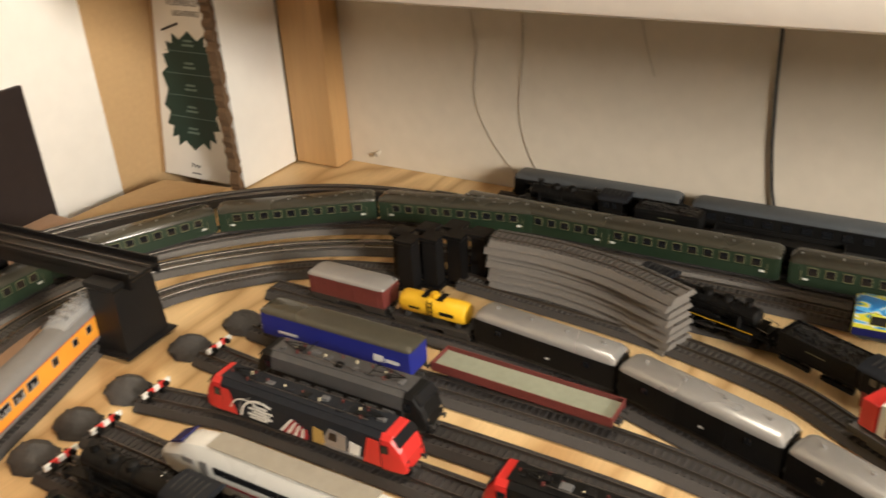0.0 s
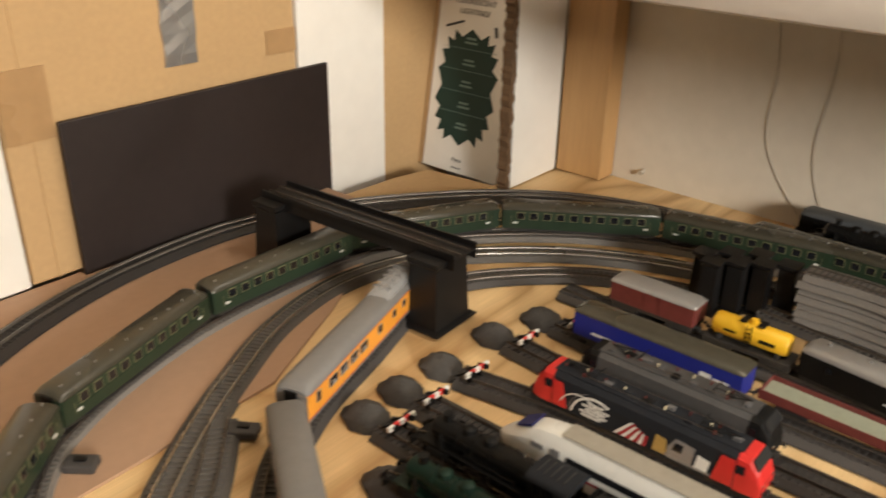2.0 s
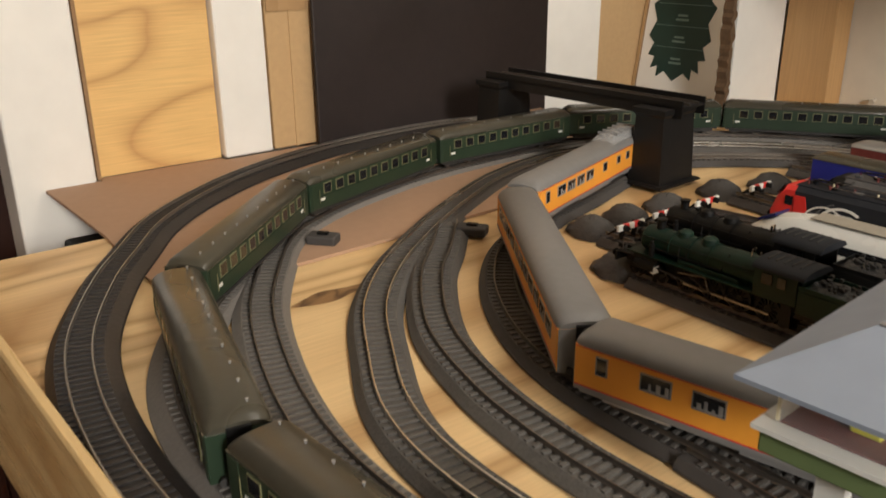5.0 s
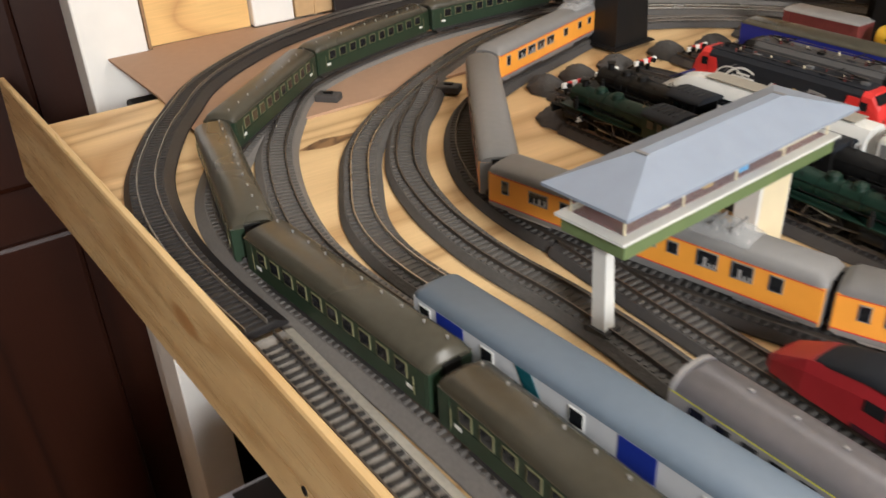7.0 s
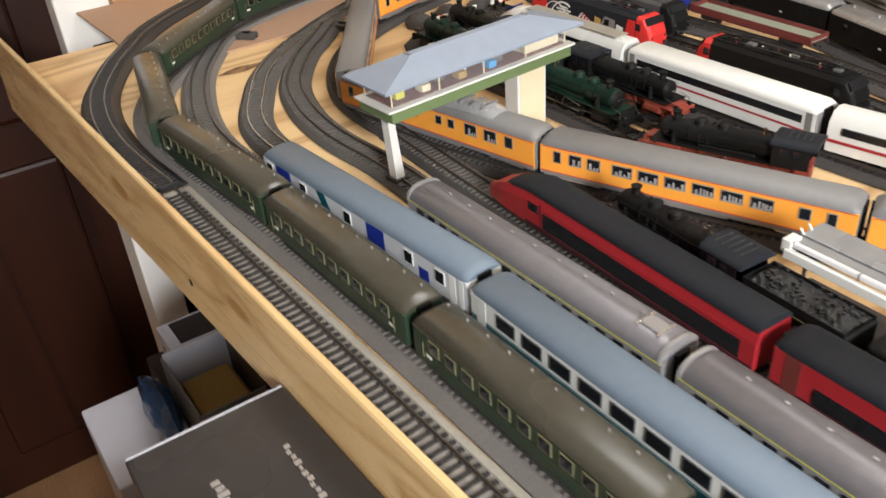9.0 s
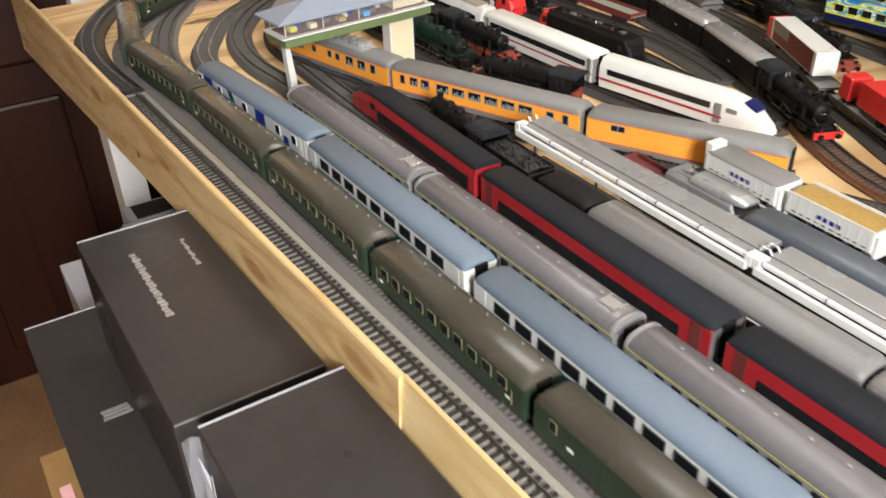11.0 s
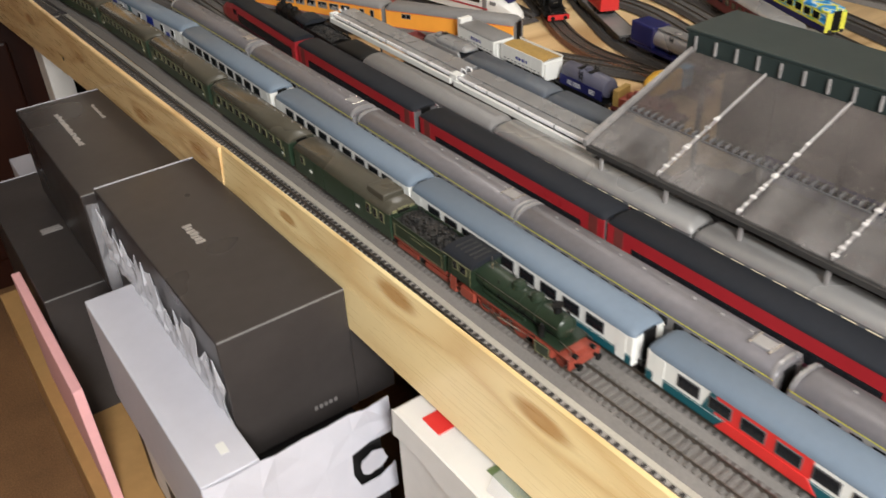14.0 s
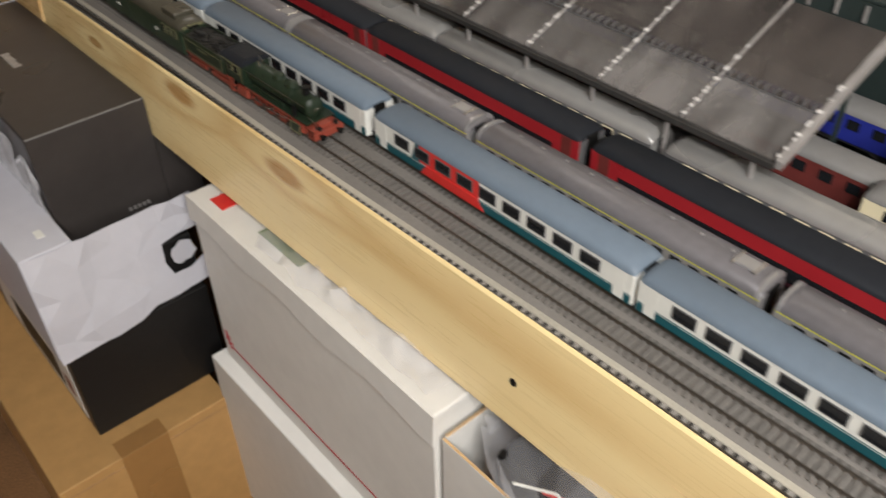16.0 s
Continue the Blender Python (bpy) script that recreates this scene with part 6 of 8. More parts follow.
# ---- sixth line: black engine and grey-roofed coaches ----
six = "grey-roofed coaches beside the platform"
bl = steam_loco("matt black steam locomotive", M_BLACKM, M_BLACKM, M_BLACKM, M_BLACKM, group=six)
on_line(bl, SIXLINE, s_at_y(SIXLINE, -0.03), 0.12)
bl.matrix_basis = bl.matrix_basis @ Matrix.Rotation(math.pi, 4, "Z")
bt = tender("matt black coal tender", M_BLACKM, M_BLACKM, M_BLACKM, group=six)
on_line(bt, SIXLINE, s_at_y(SIXLINE, -0.155), 0.08)
t2 = van("black covered goods van", 0.070, M_BLACKM, M_BLACKM, group=six)
on_line(t2, SIXLINE, s_at_y(SIXLINE, -0.238), 0.07)
gr = carriage("dark coach with smooth grey roof", 0.276, 0.0335, M_MIDGREY, M_GREYROOF, wins=spaced(12, 0.276, 0.016, 0.027, 0.013, 0.009), group=six, rh=0.0100, end_mat=M_MIDGREY, frame=M_OFFWHITE)
gr2 = carriage("dark coach with pale cream-grey roof and cream window frames", 0.276, 0.0335, M_MIDGREY, M_PALEROOF, wins=spaced(12, 0.276, 0.016, 0.0285, 0.011, 0.009), group=six, rh=0.0100, end_mat=M_PALEROOF, frame=M_CREAM)
on_line(gr, SIXLINE, s_at_y(SIXLINE, -0.556) + 0.141, 0.276)
on_line(gr2, SIXLINE, s_at_y(SIXLINE, -0.840) + 0.141, 0.276)
for y in (-1.123, -1.406, -1.69):
    on_line(copy_thing(gr2, gr2.matrix_basis), SIXLINE, s_at_y(SIXLINE, y) + 0.141, 0.276)

# ---- the orange streamliner ----
og = "orange streamliner"
LO = 0.272


def streamliner(label, wins, dome=None, L=LO):
    ob = carriage(label, L, 0.034, M_ORANGE, M_GREYROOF, wins=wins, stripes=[(0.0092, 0.0118, M_GREY), (0.0118, 0.0126, M_BRIGHTRED), (0.0362, 0.0368, M_BRIGHTRED)], group=og, zs=0.0375, rh=0.0095, end_mat=M_GREY, skirt=M_GREY, bog_mat=M_SILVER, frame=M_SILVER, seats=True)
    if dome:
        y, l, clearm = dome
        bm = bmesh.new()
        n = 12
        rings = []
        for k, (dy, q) in enumerate(((-0.5, 0.15), (-0.42, 0.75), (-0.3, 1.0), (0.3, 1.0), (0.42, 0.75), (0.5, 0.15))):
            rings.append([(u * 0.80, y + dy * l, v) for u, v in arch(0.034, 0.0445, 0.0085 * q + 0.001)])
        loft(bm, rings)
        d = part("dome", bm, clearm, ob, "raised observation dome", smooth=True)
        for i in range(9):
            yy = y + (-0.36 + 0.08 * i) * l
            for u in (-0.0065, 0.0035):
                part("dome_seat", boxes((u, u + 0.004, yy, yy + 0.0028, 0.0455, 0.0500), bevel=0.0005), M_GREY, d)
        for i in range(5):
            yy = y + (-0.34 + 0.17 * i) * l
            part("dome_rib", boxes((-0.0115, 0.0115, yy - 0.0006, yy + 0.0006, 0.0515, 0.0538)), M_GREYROOF, d)
    return ob


small = [(-0.118, 0.028, 0.006, 0.010), (-0.100, 0.028, 0.011, 0.010), (-0.082, 0.028, 0.011, 0.010)] + [(-0.055 + i * 0.024, 0.028, 0.017, 0.009) for i in range(6)] + [(0.098, 0.028, 0.008, 0.009), (0.118, 0.028, 0.006, 0.010)]
wA = [(0.09 - i * 0.021, 0.028, 0.015, 0.009) for i in range(4)] + [(-0.01, 0.028, 0.008, 0.008), (-0.045, 0.028, 0.007, 0.007), (-0.07, 0.028, 0.007, 0.007), (0.118, 0.028, 0.006, 0.010)]
wC = [(0.118, 0.028, 0.006, 0.010), (0.085, 0.028, 0.017, 0.009), (0.055, 0.028, 0.017, 0.009), (0.02, 0.029, 0.007, 0.008), (-0.015, 0.029, 0.007, 0.008), (-0.032, 0.029, 0.007, 0.008), (-0.058, 0.029, 0.014, 0.011), (-0.083, 0.029, 0.014, 0.011), (-0.106, 0.029, 0.008, 0.010)]
carA = streamliner("orange dome car with grey roof", wA, (-0.078, 0.075, M_DOME))
between(carA, 0.438, 0.656, 0.697, 0.742)
carB = streamliner("orange passenger car with grey roof", [(0.11 - i * 0.022, 0.028, 0.015, 0.009) for i in range(11)])
between(carB, 0.424, 0.648, 0.272, 0.420)
carC = streamliner("orange dome lounge car with clear dome", wC, (-0.040, 0.085, M_DOME))
between(carC, 0.271, 0.412, 0.326, 0.152)
carD = streamliner("orange passenger car with wide windows", [(-y, z, w, h) for y, z, w, h in small])
between(carD, 0.329, 0.144, 0.424, -0.106)
carE = streamliner("orange baggage car with grey roof", [(0.075, 0.031, 0.007, 0.006), (0.067, 0.031, 0.0068, 0.006), (-0.045, 0.031, 0.007, 0.006), (-0.053, 0.031, 0.0068, 0.006)], L=0.216)
between(carE, 0.428, -0.114, 0.522, -0.308)

# ---- the white high-speed set ----
hs = "white high-speed set"


def power_head(label):
    ob = thing("high_speed_car", label, "model carriage", group=hs)
    L, W = 0.240, 0.0340
    sec = lambda y, w, z0, top, c=0.0: [(-w / 2 * 0.92, y, z0), (w / 2 * 0.92, y, z0), (w / 2, y, z0 + (top - z0) * 0.35), (w / 2 * 0.96, y, z0 + (top - z0) * 0.72), (w / 2 * 0.60, y, top - (top - z0) * 0.06), (0, y, top), (-w / 2 * 0.60, y, top - (top - z0) * 0.06), (-w / 2 * 0.96, y, z0 + (top - z0) * 0.72), (-w / 2, y, z0 + (top - z0) * 0.35)]
    bm = bmesh.new()
    loft(bm, [sec(L / 2, W, 0.005, 0.045), sec(-L / 2 + 0.060, W, 0.005, 0.045), sec(-L / 2 + 0.040, W * 0.97, 0.005, 0.0415), sec(-L / 2 + 0.020, W * 0.86, 0.0055, 0.031), sec(-L / 2 + 0.006, W * 0.62, 0.007, 0.020), sec(-L / 2, W * 0.30, 0.009, 0.0145)])
    part("body", bm, M_OFFWHITE, ob, smooth=True)
    for q in (-1, 1):
        part("window_band", boxes((q * W / 2 - 0.0013, q * W / 2 + 0.0003, -0.045, L / 2 - 0.014, 0.0245, 0.0315)), M_GLASS, ob)
        part("red_stripe", boxes((q * W / 2 - 0.0016, q * W / 2 + 0.0003, -0.062, L / 2 - 0.002, 0.0160, 0.0182)), M_RED, ob)
        part("door", boxes((q * W / 2 - 0.0013, q * W / 2 + 0.0004, -0.060, -0.052, 0.0100, 0.0330)), M_GREY, ob)
        part("mark", boxes((q * W / 2 - 0.0014, q * W / 2 + 0.0002, -0.080, -0.068, 0.0260, 0.0310)), M_GREY, ob)
    bm = bmesh.new()
    a = [(-0.0105, -L / 2 + 0.036, 0.0400), (0.0105, -L / 2 + 0.036, 0.0400), (0.0085, -L / 2 + 0.020, 0.0318), (-0.0085, -L / 2 + 0.020, 0.0318)]
    loft(bm, [[(x, y, z - 0.0004) for x, y, z in a], [(x, y - 0.0006, z + 0.0012) for x, y, z in a]])
    part("windscreen", bm, M_NAVY, ob, "dark blue windscreen")
    part("underframe", boxes((-0.013, 0.013, -L / 2 + 0.03, L / 2 - 0.004, 0.0035, 0.0055)), M_FRAME, ob)
    for q in (-1, 1):
        bogie(ob, q * 0.08)
    return ob


h1 = power_head("white high-speed power car with red stripe")
between(h1, 0.556, 0.004, 0.592, -0.236)
mid = carriage("white high-speed coach with red stripe and dark window band", 0.238, 0.0340, M_OFFWHITE, M_OFFWHITE, wins=(), stripes=[(0.0240, 0.0320, M_GLASS, -0.105, 0.105), (0.0160, 0.0182, M_RED)], doors=[(-0.112, 0.007, M_GREY), (0.112, 0.007, M_GREY)], group=hs, zb=0.0055, zs=0.0375, rh=0.0080, end_mat=M_GREY)
between(mid, 0.553, 0.252, 0.5555, 0.012)
h2 = power_head("white high-speed power car with dark grey roof deck")
between(h2, 0.5525, 0.262, 0.551, 0.502)
part("roof_deck", boxes((-0.0105, 0.0105, -0.055, 0.105, 0.0445, 0.0456), bevel=0.0006), M_ROOFBEIGE, h2, "beige-grey roof deck")

# ---- sidings: locomotives and wagons ----
yd = "yard stock"
ac = electric_loco("black electric locomotive with red ends and painted livery", 0.222, M_DARKROOF, M_DARKROOF, M_BRIGHTRED, group=yd)
stand(ac, 0.634, 0.406)


def side_shape(name, ob, q, pts, material, W=0.0345, lift=0.0004):
    """A flat painted shape (along, up) on one side of a vehicle."""
    bm = bmesh.new()
    x = q * (W / 2 + lift)
    loft(bm, [[(x - 0.0003, y, z) for y, z in pts], [(x + 0.0003, y, z) for y, z in pts]])
    part(name, bm, material, ob)


def arc_band(cy, cz, r0, r1, a0, a1, n=12):
    a = [radians(a0 + (a1 - a0) * i / n) for i in range(n + 1)]
    return [(cy + r1 * math.cos(t), cz + r1 * math.sin(t)) for t in a] + [(cy + r0 * math.cos(t), cz + r0 * math.sin(t)) for t in reversed(a)]


for q in (-1, 1):
    side_shape("red_flank", ac, q, [(0.072, 0.010), (0.088, 0.010), (0.088, 0.036), (0.078, 0.036)], M_BRIGHTRED)
    side_shape("white_arc", ac, q, arc_band(0.042, 0.008, 0.0240, 0.0262, 8, 120), M_OFFWHITE)
    side_shape("white_arc", ac, q, arc_band(0.042, 0.008, 0.0285, 0.0295, 12, 70), M_MIDGREY)
    for i, (y0, y1) in enumerate(((0.036, 0.056), (0.030, 0.058), (0.032, 0.052), (0.028, 0.056), (0.034, 0.050))):
        side_shape("print_bar", ac, q, [(y0, 0.0122 + i * 0.0034), (y1, 0.0122 + i * 0.0034), (y1, 0.0142 + i * 0.0034), (y0, 0.0142 + i * 0.0034)], M_OFFWHITE)
    for i in range(4):
        side_shape("white_ray", ac, q, [(0.022 - i * 0.008, 0.010), (0.018 - i * 0.008, 0.010), (0.004 - i * 0.004, 0.027 - i * 0.002), (0.007 - i * 0.004, 0.027 - i * 0.002)], M_OFFWHITE)
        side_shape("red_ray", ac, q, [(0.018 - i * 0.008, 0.010), (0.014 - i * 0.008, 0.010), (0.001 - i * 0.004, 0.027 - i * 0.002), (0.004 - i * 0.004, 0.027 - i * 0.002)], M_RED)
    side_shape("beige_block", ac, q, [(-0.016, 0.011), (-0.029, 0.011), (-0.028, 0.026), (-0.018, 0.028)], M_TAN, lift=0.0003)
    side_shape("white_arc", ac, q, arc_band(0.058, 0.009, 0.0215, 0.0228, 20, 165), M_OFFWHITE, lift=0.0005)
    for i in range(3):
        side_shape("pale_line", ac, q, [(-0.030 + 0.002 * i, 0.0105 + i * 0.0012), (-0.070, 0.0105 + i * 0.0012), (-0.070, 0.0109 + i * 0.0012), (-0.030 + 0.002 * i, 0.0109 + i * 0.0012)], M_GREY, lift=0.0006)
    side_shape("silver_block", ac, q, [(-0.030, 0.011), (-0.052, 0.011), (-0.054, 0.030), (-0.036, 0.032), (-0.030, 0.022)], M_SILVER)
    side_shape("dark_block", ac, q, [(-0.034, 0.020), (-0.043, 0.020), (-0.044, 0.0285), (-0.037, 0.0285)], M_GLASS, lift=0.0009)
    side_shape("white_block", ac, q, [(-0.055, 0.012), (-0.066, 0.012), (-0.068, 0.024), (-0.057, 0.026)], M_OFFWHITE)
    side_shape("red_flank", ac, q, [(-0.070, 0.010), (-0.088, 0.010), (-0.088, 0.037), (-0.076, 0.037)], M_BRIGHTRED)
for q in (-1, 1):
    side_shape("teal_slash", c1, q, [(0.052, 0.0355), (0.040, 0.0355), (0.026, 0.0115), (0.038, 0.0115)], M_TEAL, W=0.0335)
rl = electric_loco("black electric locomotive with one bright red end", 0.200, M_BLACKM, M_BLACKM, M_BRIGHTRED, group=yd, nose2=M_BLACKM)
between(rl, 0.629, 0.222, 0.628, 0.02)
gl = electric_loco("dark grey electric locomotive with pantographs", 0.195, M_LOCOGREY, M_LOCOGREY, M_BLACKM, group=yd)
stand(gl, 0.689, 0.405)
part("lower_body", boxes((-0.0176, 0.0176, -0.074, 0.074, 0.0086, 0.0250)), M_BLACKM, gl)
for q in (-1, 1):
    for i in range(7):
        part("side_grille", boxes((q * 0.0178 - 0.0003, q * 0.0178 + 0.0004, -0.066 + i * 0.019, -0.053 + i * 0.019, 0.0140, 0.0220)), M_MIDGREY, gl)
    part("pale_line", boxes((q * 0.0178 - 0.0003, q * 0.0178 + 0.0005, -0.072, 0.072, 0.0105, 0.0113)), M_PALEROOF, gl)
for lab, m1, m2, x, y, yaw in (("black steam locomotive in the yard", M_BLACKM, M_BLACKM, 0.500, 0.475, 180), ("black steam locomotive with red wheels in the yard", M_BLACKM, M_LOCORED, 0.500, 0.215, 0), ("dark green steam locomotive in the yard", M_DKGREEN, M_BLACKM, 0.445, 0.455, 180), ("dark green steam locomotive with black tender", M_DKGREEN, M_BLACKM, 0.445, 0.235, 0), ("black steam locomotive with red wheels by the orange train", M_BLACKM, M_LOCORED, 0.455, 0.045, 200)):
    stand(steam_loco(lab, m1, m2, m2, M_BLACKM, group=yd, drivers=4, L=0.160), x, y, yaw)
for lab, m1, x, y, yaw in (("black coal tender in the yard", M_BLACKM, 0.500, 0.345, 0), ("dark green coal tender in the yard", M_DKGREEN, 0.445, 0.338, 0)):
    stand(tender(lab, m1, M_BLACKM, M_BLACKM, group=yd), x, y, yaw)
bc = van("royal blue covered container wagon with dark roof", 0.185, M_CONTBLUE, M_OLIVEROOF, group=yd, boards=False, z1=0.0400)
stand(bc, 0.748, 0.452)
for q in (-1, 1):
    for y0, y1, z0, z1 in ((-0.062, -0.050, 0.021, 0.029), (-0.080, -0.064, 0.0225, 0.0265), (0.045, 0.070, 0.020, 0.023)):
        part("white_mark", boxes((q * 0.0160 - 0.0002, q * 0.0160 + 0.0006, y0, y1, z0, z1)), M_OFFWHITE, bc)
lw = low_wagon("red-brown low-sided wagon with grey-green deck", 0.188, M_OXIDE, M_FLATLOAD, group=yd)
stand(lw, 0.768, 0.256, -2)
vb = van("dark red goods van with pale grey roof", 0.102, M_OXIDE, M_PALEROOF, group=yd)
stand(vb, 0.842, 0.503)
yt = tank_wagon("bright yellow tank wagon with black print", 0.094, M_YELLOW, M_BLACKM, group=yd)
stand(yt, 0.838, 0.392)
dk = carriage("black-green baggage coach with silver roof", 0.158, 0.0325, M_BLACKM, M_PALEROOF, wins=[(-0.05, 0.027, 0.006, 0.006), (0.05, 0.027, 0.006, 0.006)], doors=[(-0.02, 0.02, M_BLACKM), (0.03, 0.02, M_BLACKM)], group=yd, rh=0.0095, end_mat=M_BLACKM)
for q in (-1, 1):
    part("white_plate", boxes((q * 0.01625 - 0.0002, q * 0.01625 + 0.0005, -0.012, -0.005, 0.017, 0.019)), M_OFFWHITE, dk)
for i in range(4):
    part("roof_vent", tubes(((0, -0.06 + i * 0.04, 0.044), (0, -0.06 + i * 0.04, 0.0475), 0.0018), n=8), M_PALEROOF, dk)
between(dk, 0.838, 0.335, 0.818, 0.178)
between(copy_thing(dk, dk.matrix_basis), 0.814, 0.170, 0.768, 0.020)
between(copy_thing(dk, dk.matrix_basis), 0.764, 0.012, 0.702, -0.130)
sl = steam_loco("black steam locomotive with red buffer beam", M_BLACKM, M_BLACKM, M_BLACKM, M_BLACKM, group=yd)
between(sl, 0.697, -0.138, 0.634, -0.270)
part("red_beam", boxes((-0.017, 0.017, -0.0800, -0.0776, 0.0085, 0.0162)), M_BRIGHTRED, sl, "bright red buffer beam")

# ---- buffer stops and ballast heaps ----
bsg = "buffer stops"


def buffer_stop(x, y, first=None):
    if first is not None:
        return copy_thing(first, pose(x, y, RAILTOP))
    ob = thing("buffer_stop", "red and white buffer stop with a grey ballast heap", "buffer stop", pose(x, y, RAILTOP), group=bsg)
    part("post", boxes((-0.0095, -0.0070, -0.002, 0.002, -0.002, 0.0125), (0.0070, 0.0095, -0.002, 0.002, -0.002, 0.0125)), M_BLACKM, ob)
    part("brace", tubes(((-0.008, 0.0, 0.010), (-0.008, 0.016, -0.002), 0.0011), ((0.008, 0.0, 0.010), (0.008, 0.016, -0.002), 0.0011), n=6), M_BLACKM, ob)
    for i in range(5):
        u = -0.0175 + i * 0.007
        part("beam_band", boxes((u, u + 0.007, -0.0045, -0.0015, 0.0075, 0.0130), bevel=0.0004), M_OFFWHITE if i % 2 == 0 else M_BRIGHTRED, ob)
    for u in (-0.0098, 0.0098):
        part("buffer", tubes(((u, -0.0045, 0.0103), (u, -0.0085, 0.0103), 0.0028), n=10), M_BLACKM, ob)
    bm = bmesh.new()
    rnd = random.Random(8)
    n = 18
    rings = []
    for k, (q, z) in enumerate(((1.0, -0.0105), (0.94, -0.006), (0.78, -0.002), (0.54, 0.0028), (0.28, 0.0062), (0.05, 0.0072))):
        rings.append([(0.023 * q * math.cos(2 * math.pi * i / n) * rnd.uniform(0.82, 1.08), 0.043 + 0.027 * q * math.sin(2 * math.pi * i / n) * rnd.uniform(0.86, 1.08), z + rnd.uniform(-0.0012, 0.0012)) for i in range(n)])
    loft(bm, rings)
    part("mound", bm, M_SAND, ob, "lumpy grey gravel mound", smooth=True)
    return ob


b0 = buffer_stop(0.500, 0.582)
for x, y in ((0.552, 0.585), (0.612, 0.583), (0.697, 0.580), (0.762, 0.560), (0.446, 0.500)):
    buffer_stop(x, y, b0)

# ---- black girder bridge over the curves ----
br = thing("girder_bridge", "black plastic girder bridge on solid piers", "model bridge", Matrix.Translation((0.692, 0.690, 0)) @ Matrix.Rotation(radians(3.5), 4, "Z"))
bx, by0, by1 = 0.0, -0.026, 0.272
part("deck", boxes((bx - 0.022, bx + 0.022, by0, by1, 0.0900, 0.0925)), M_BLACK, br)
for u in (-0.022, 0.0195):
    part("girder", boxes((bx + u, bx + u + 0.0025, by0, by1, 0.0800, 0.0990)), M_BLACK, br)
for u in (-0.00825, 0.00825):
    part("rail", boxes((bx + u - 0.0006, bx + u + 0.0006, by0, by1, 0.0925, 0.0955)), M_RAILD, br)
for y in (0.004, 0.252):
    bm = bmesh.new()
    sec = lambda z, a, b: [(bx - 0.008 - a, y - b, z), (bx - 0.008 + a, y - b, z), (bx - 0.008 + a, y + b, z), (bx - 0.008 - a, y + b, z)]
    loft(bm, [sec(0.0042, 0.036, 0.026), sec(0.0075, 0.036, 0.026), sec(0.0078, 0.031, 0.021), sec(0.080, 0.028, 0.018), sec(0.084, 0.031, 0.021), sec(0.0895, 0.031, 0.021)])
    p = part("pier", bm, M_BLACK, br)
    part("pier_foot", boxes((bx - 0.046, bx + 0.030, y - 0.028, y + 0.028, 0.0043, 0.0064), bevel=0.0006), M_BLACK, p)

# ---- signal tower over the tracks ----
tw = thing("signal_tower", "overtrack signal tower with grey roof and green sill", "model building")
A = Matrix.Translation((0.212, 0.238, 0)) @ Matrix.Rotation(radians(4), 4, "Z")
tw.matrix_basis = A
TL = 0.215
part("sill", boxes((-0.012, TL, -0.0262, 0.0262, 0.0785, 0.0897), bevel=0.001), M_TOWERG, tw)
part("floor_slab", boxes((-0.016, TL + 0.004, -0.028, 0.028, 0.0898, 0.0918)), M_OFFWHITE, tw)
bm = bmesh.new()
r0 = [(-0.022, -0.034), (TL + 0.010, -0.034), (TL + 0.010, 0.034), (-0.022, 0.034)]
r1 = [(0.030, -0.004), (TL - 0.040, -0.004), (TL - 0.040, 0.004), (0.030, 0.004)]
loft(bm, [[(x, y, 0.1105) for x, y in r0], [(x, y, 0.1125) for x, y in r0], [(x, y, 0.1270) for x, y in r1]])
part("roof", bm, mat("tower_roof", (0.25, 0.29, 0.36), 0.55, var=0.06, scale=60, coarse=12, bump=0.05), tw)
part("floor", boxes((-0.0075, TL - 0.0045, -0.0205, 0.0205, 0.0919, 0.0925)), M_OXIDE, tw)
part("gable_flashing", boxes((0.028, 0.031, -0.0045, 0.0045, 0.1266, 0.1275), (TL - 0.042, TL - 0.039, -0.0045, 0.0045, 0.1266, 0.1275)), M_GREY, tw)
for q in (-1, 1):
    wall = part("glazed_wall", boxes((-0.008, TL - 0.004, q * 0.0215 - 0.0004, q * 0.0215 + 0.0004, 0.0926, 0.1104)), M_CLEAR, tw)
    for k in range(5):
        x = -0.008 + k * (TL + 0.003) / 4
        part("mullion", boxes((x - 0.0005, x + 0.0005, q * 0.0215 - 0.0006, q * 0.0215 + 0.0006, 0.0926, 0.1104)), M_CREAM, wall)
part("glazed_end", boxes((-0.0090, -0.0082, -0.021, 0.021, 0.0926, 0.1104)), M_CLEAR, tw)
part("glazed_end", boxes((TL - 0.0036, TL - 0.0028, -0.021, 0.021, 0.0926, 0.1104)), M_CLEAR, tw)
for x, y, m in ((0.008, -0.006, M_LEMON), (0.020, 0.006, M_CONTBLUE), (0.06, 0.0, M_MIDGREY), (0.10, 0.008, M_CONTBLUE), (0.13, -0.004, M_MIDGREY), (0.035, -0.010, M_CREAM), (0.045, 0.008, M_OXIDE), (0.078, -0.011, M_TAN), (0.088, 0.002, M_OFFWHITE), (0.115, -0.012, M_SKY), (0.145, 0.010, M_CREAM)):
    part("desk", boxes((x - 0.004, x + 0.006, y - 0.006, y + 0.006, 0.0926, 0.0995), bevel=0.001), m, tw)
part("stair_room", boxes((TL - 0.055, TL - 0.008, -0.016, 0.016, 0.0926, 0.1060), bevel=0.001), M_CREAM, tw)
bm = bmesh.new()
leg = lambda z, a, b: [(a - b, -0.0055, z), (a + b, -0.0055, z), (a + b, 0.0055, z), (a - b, 0.0055, z)]
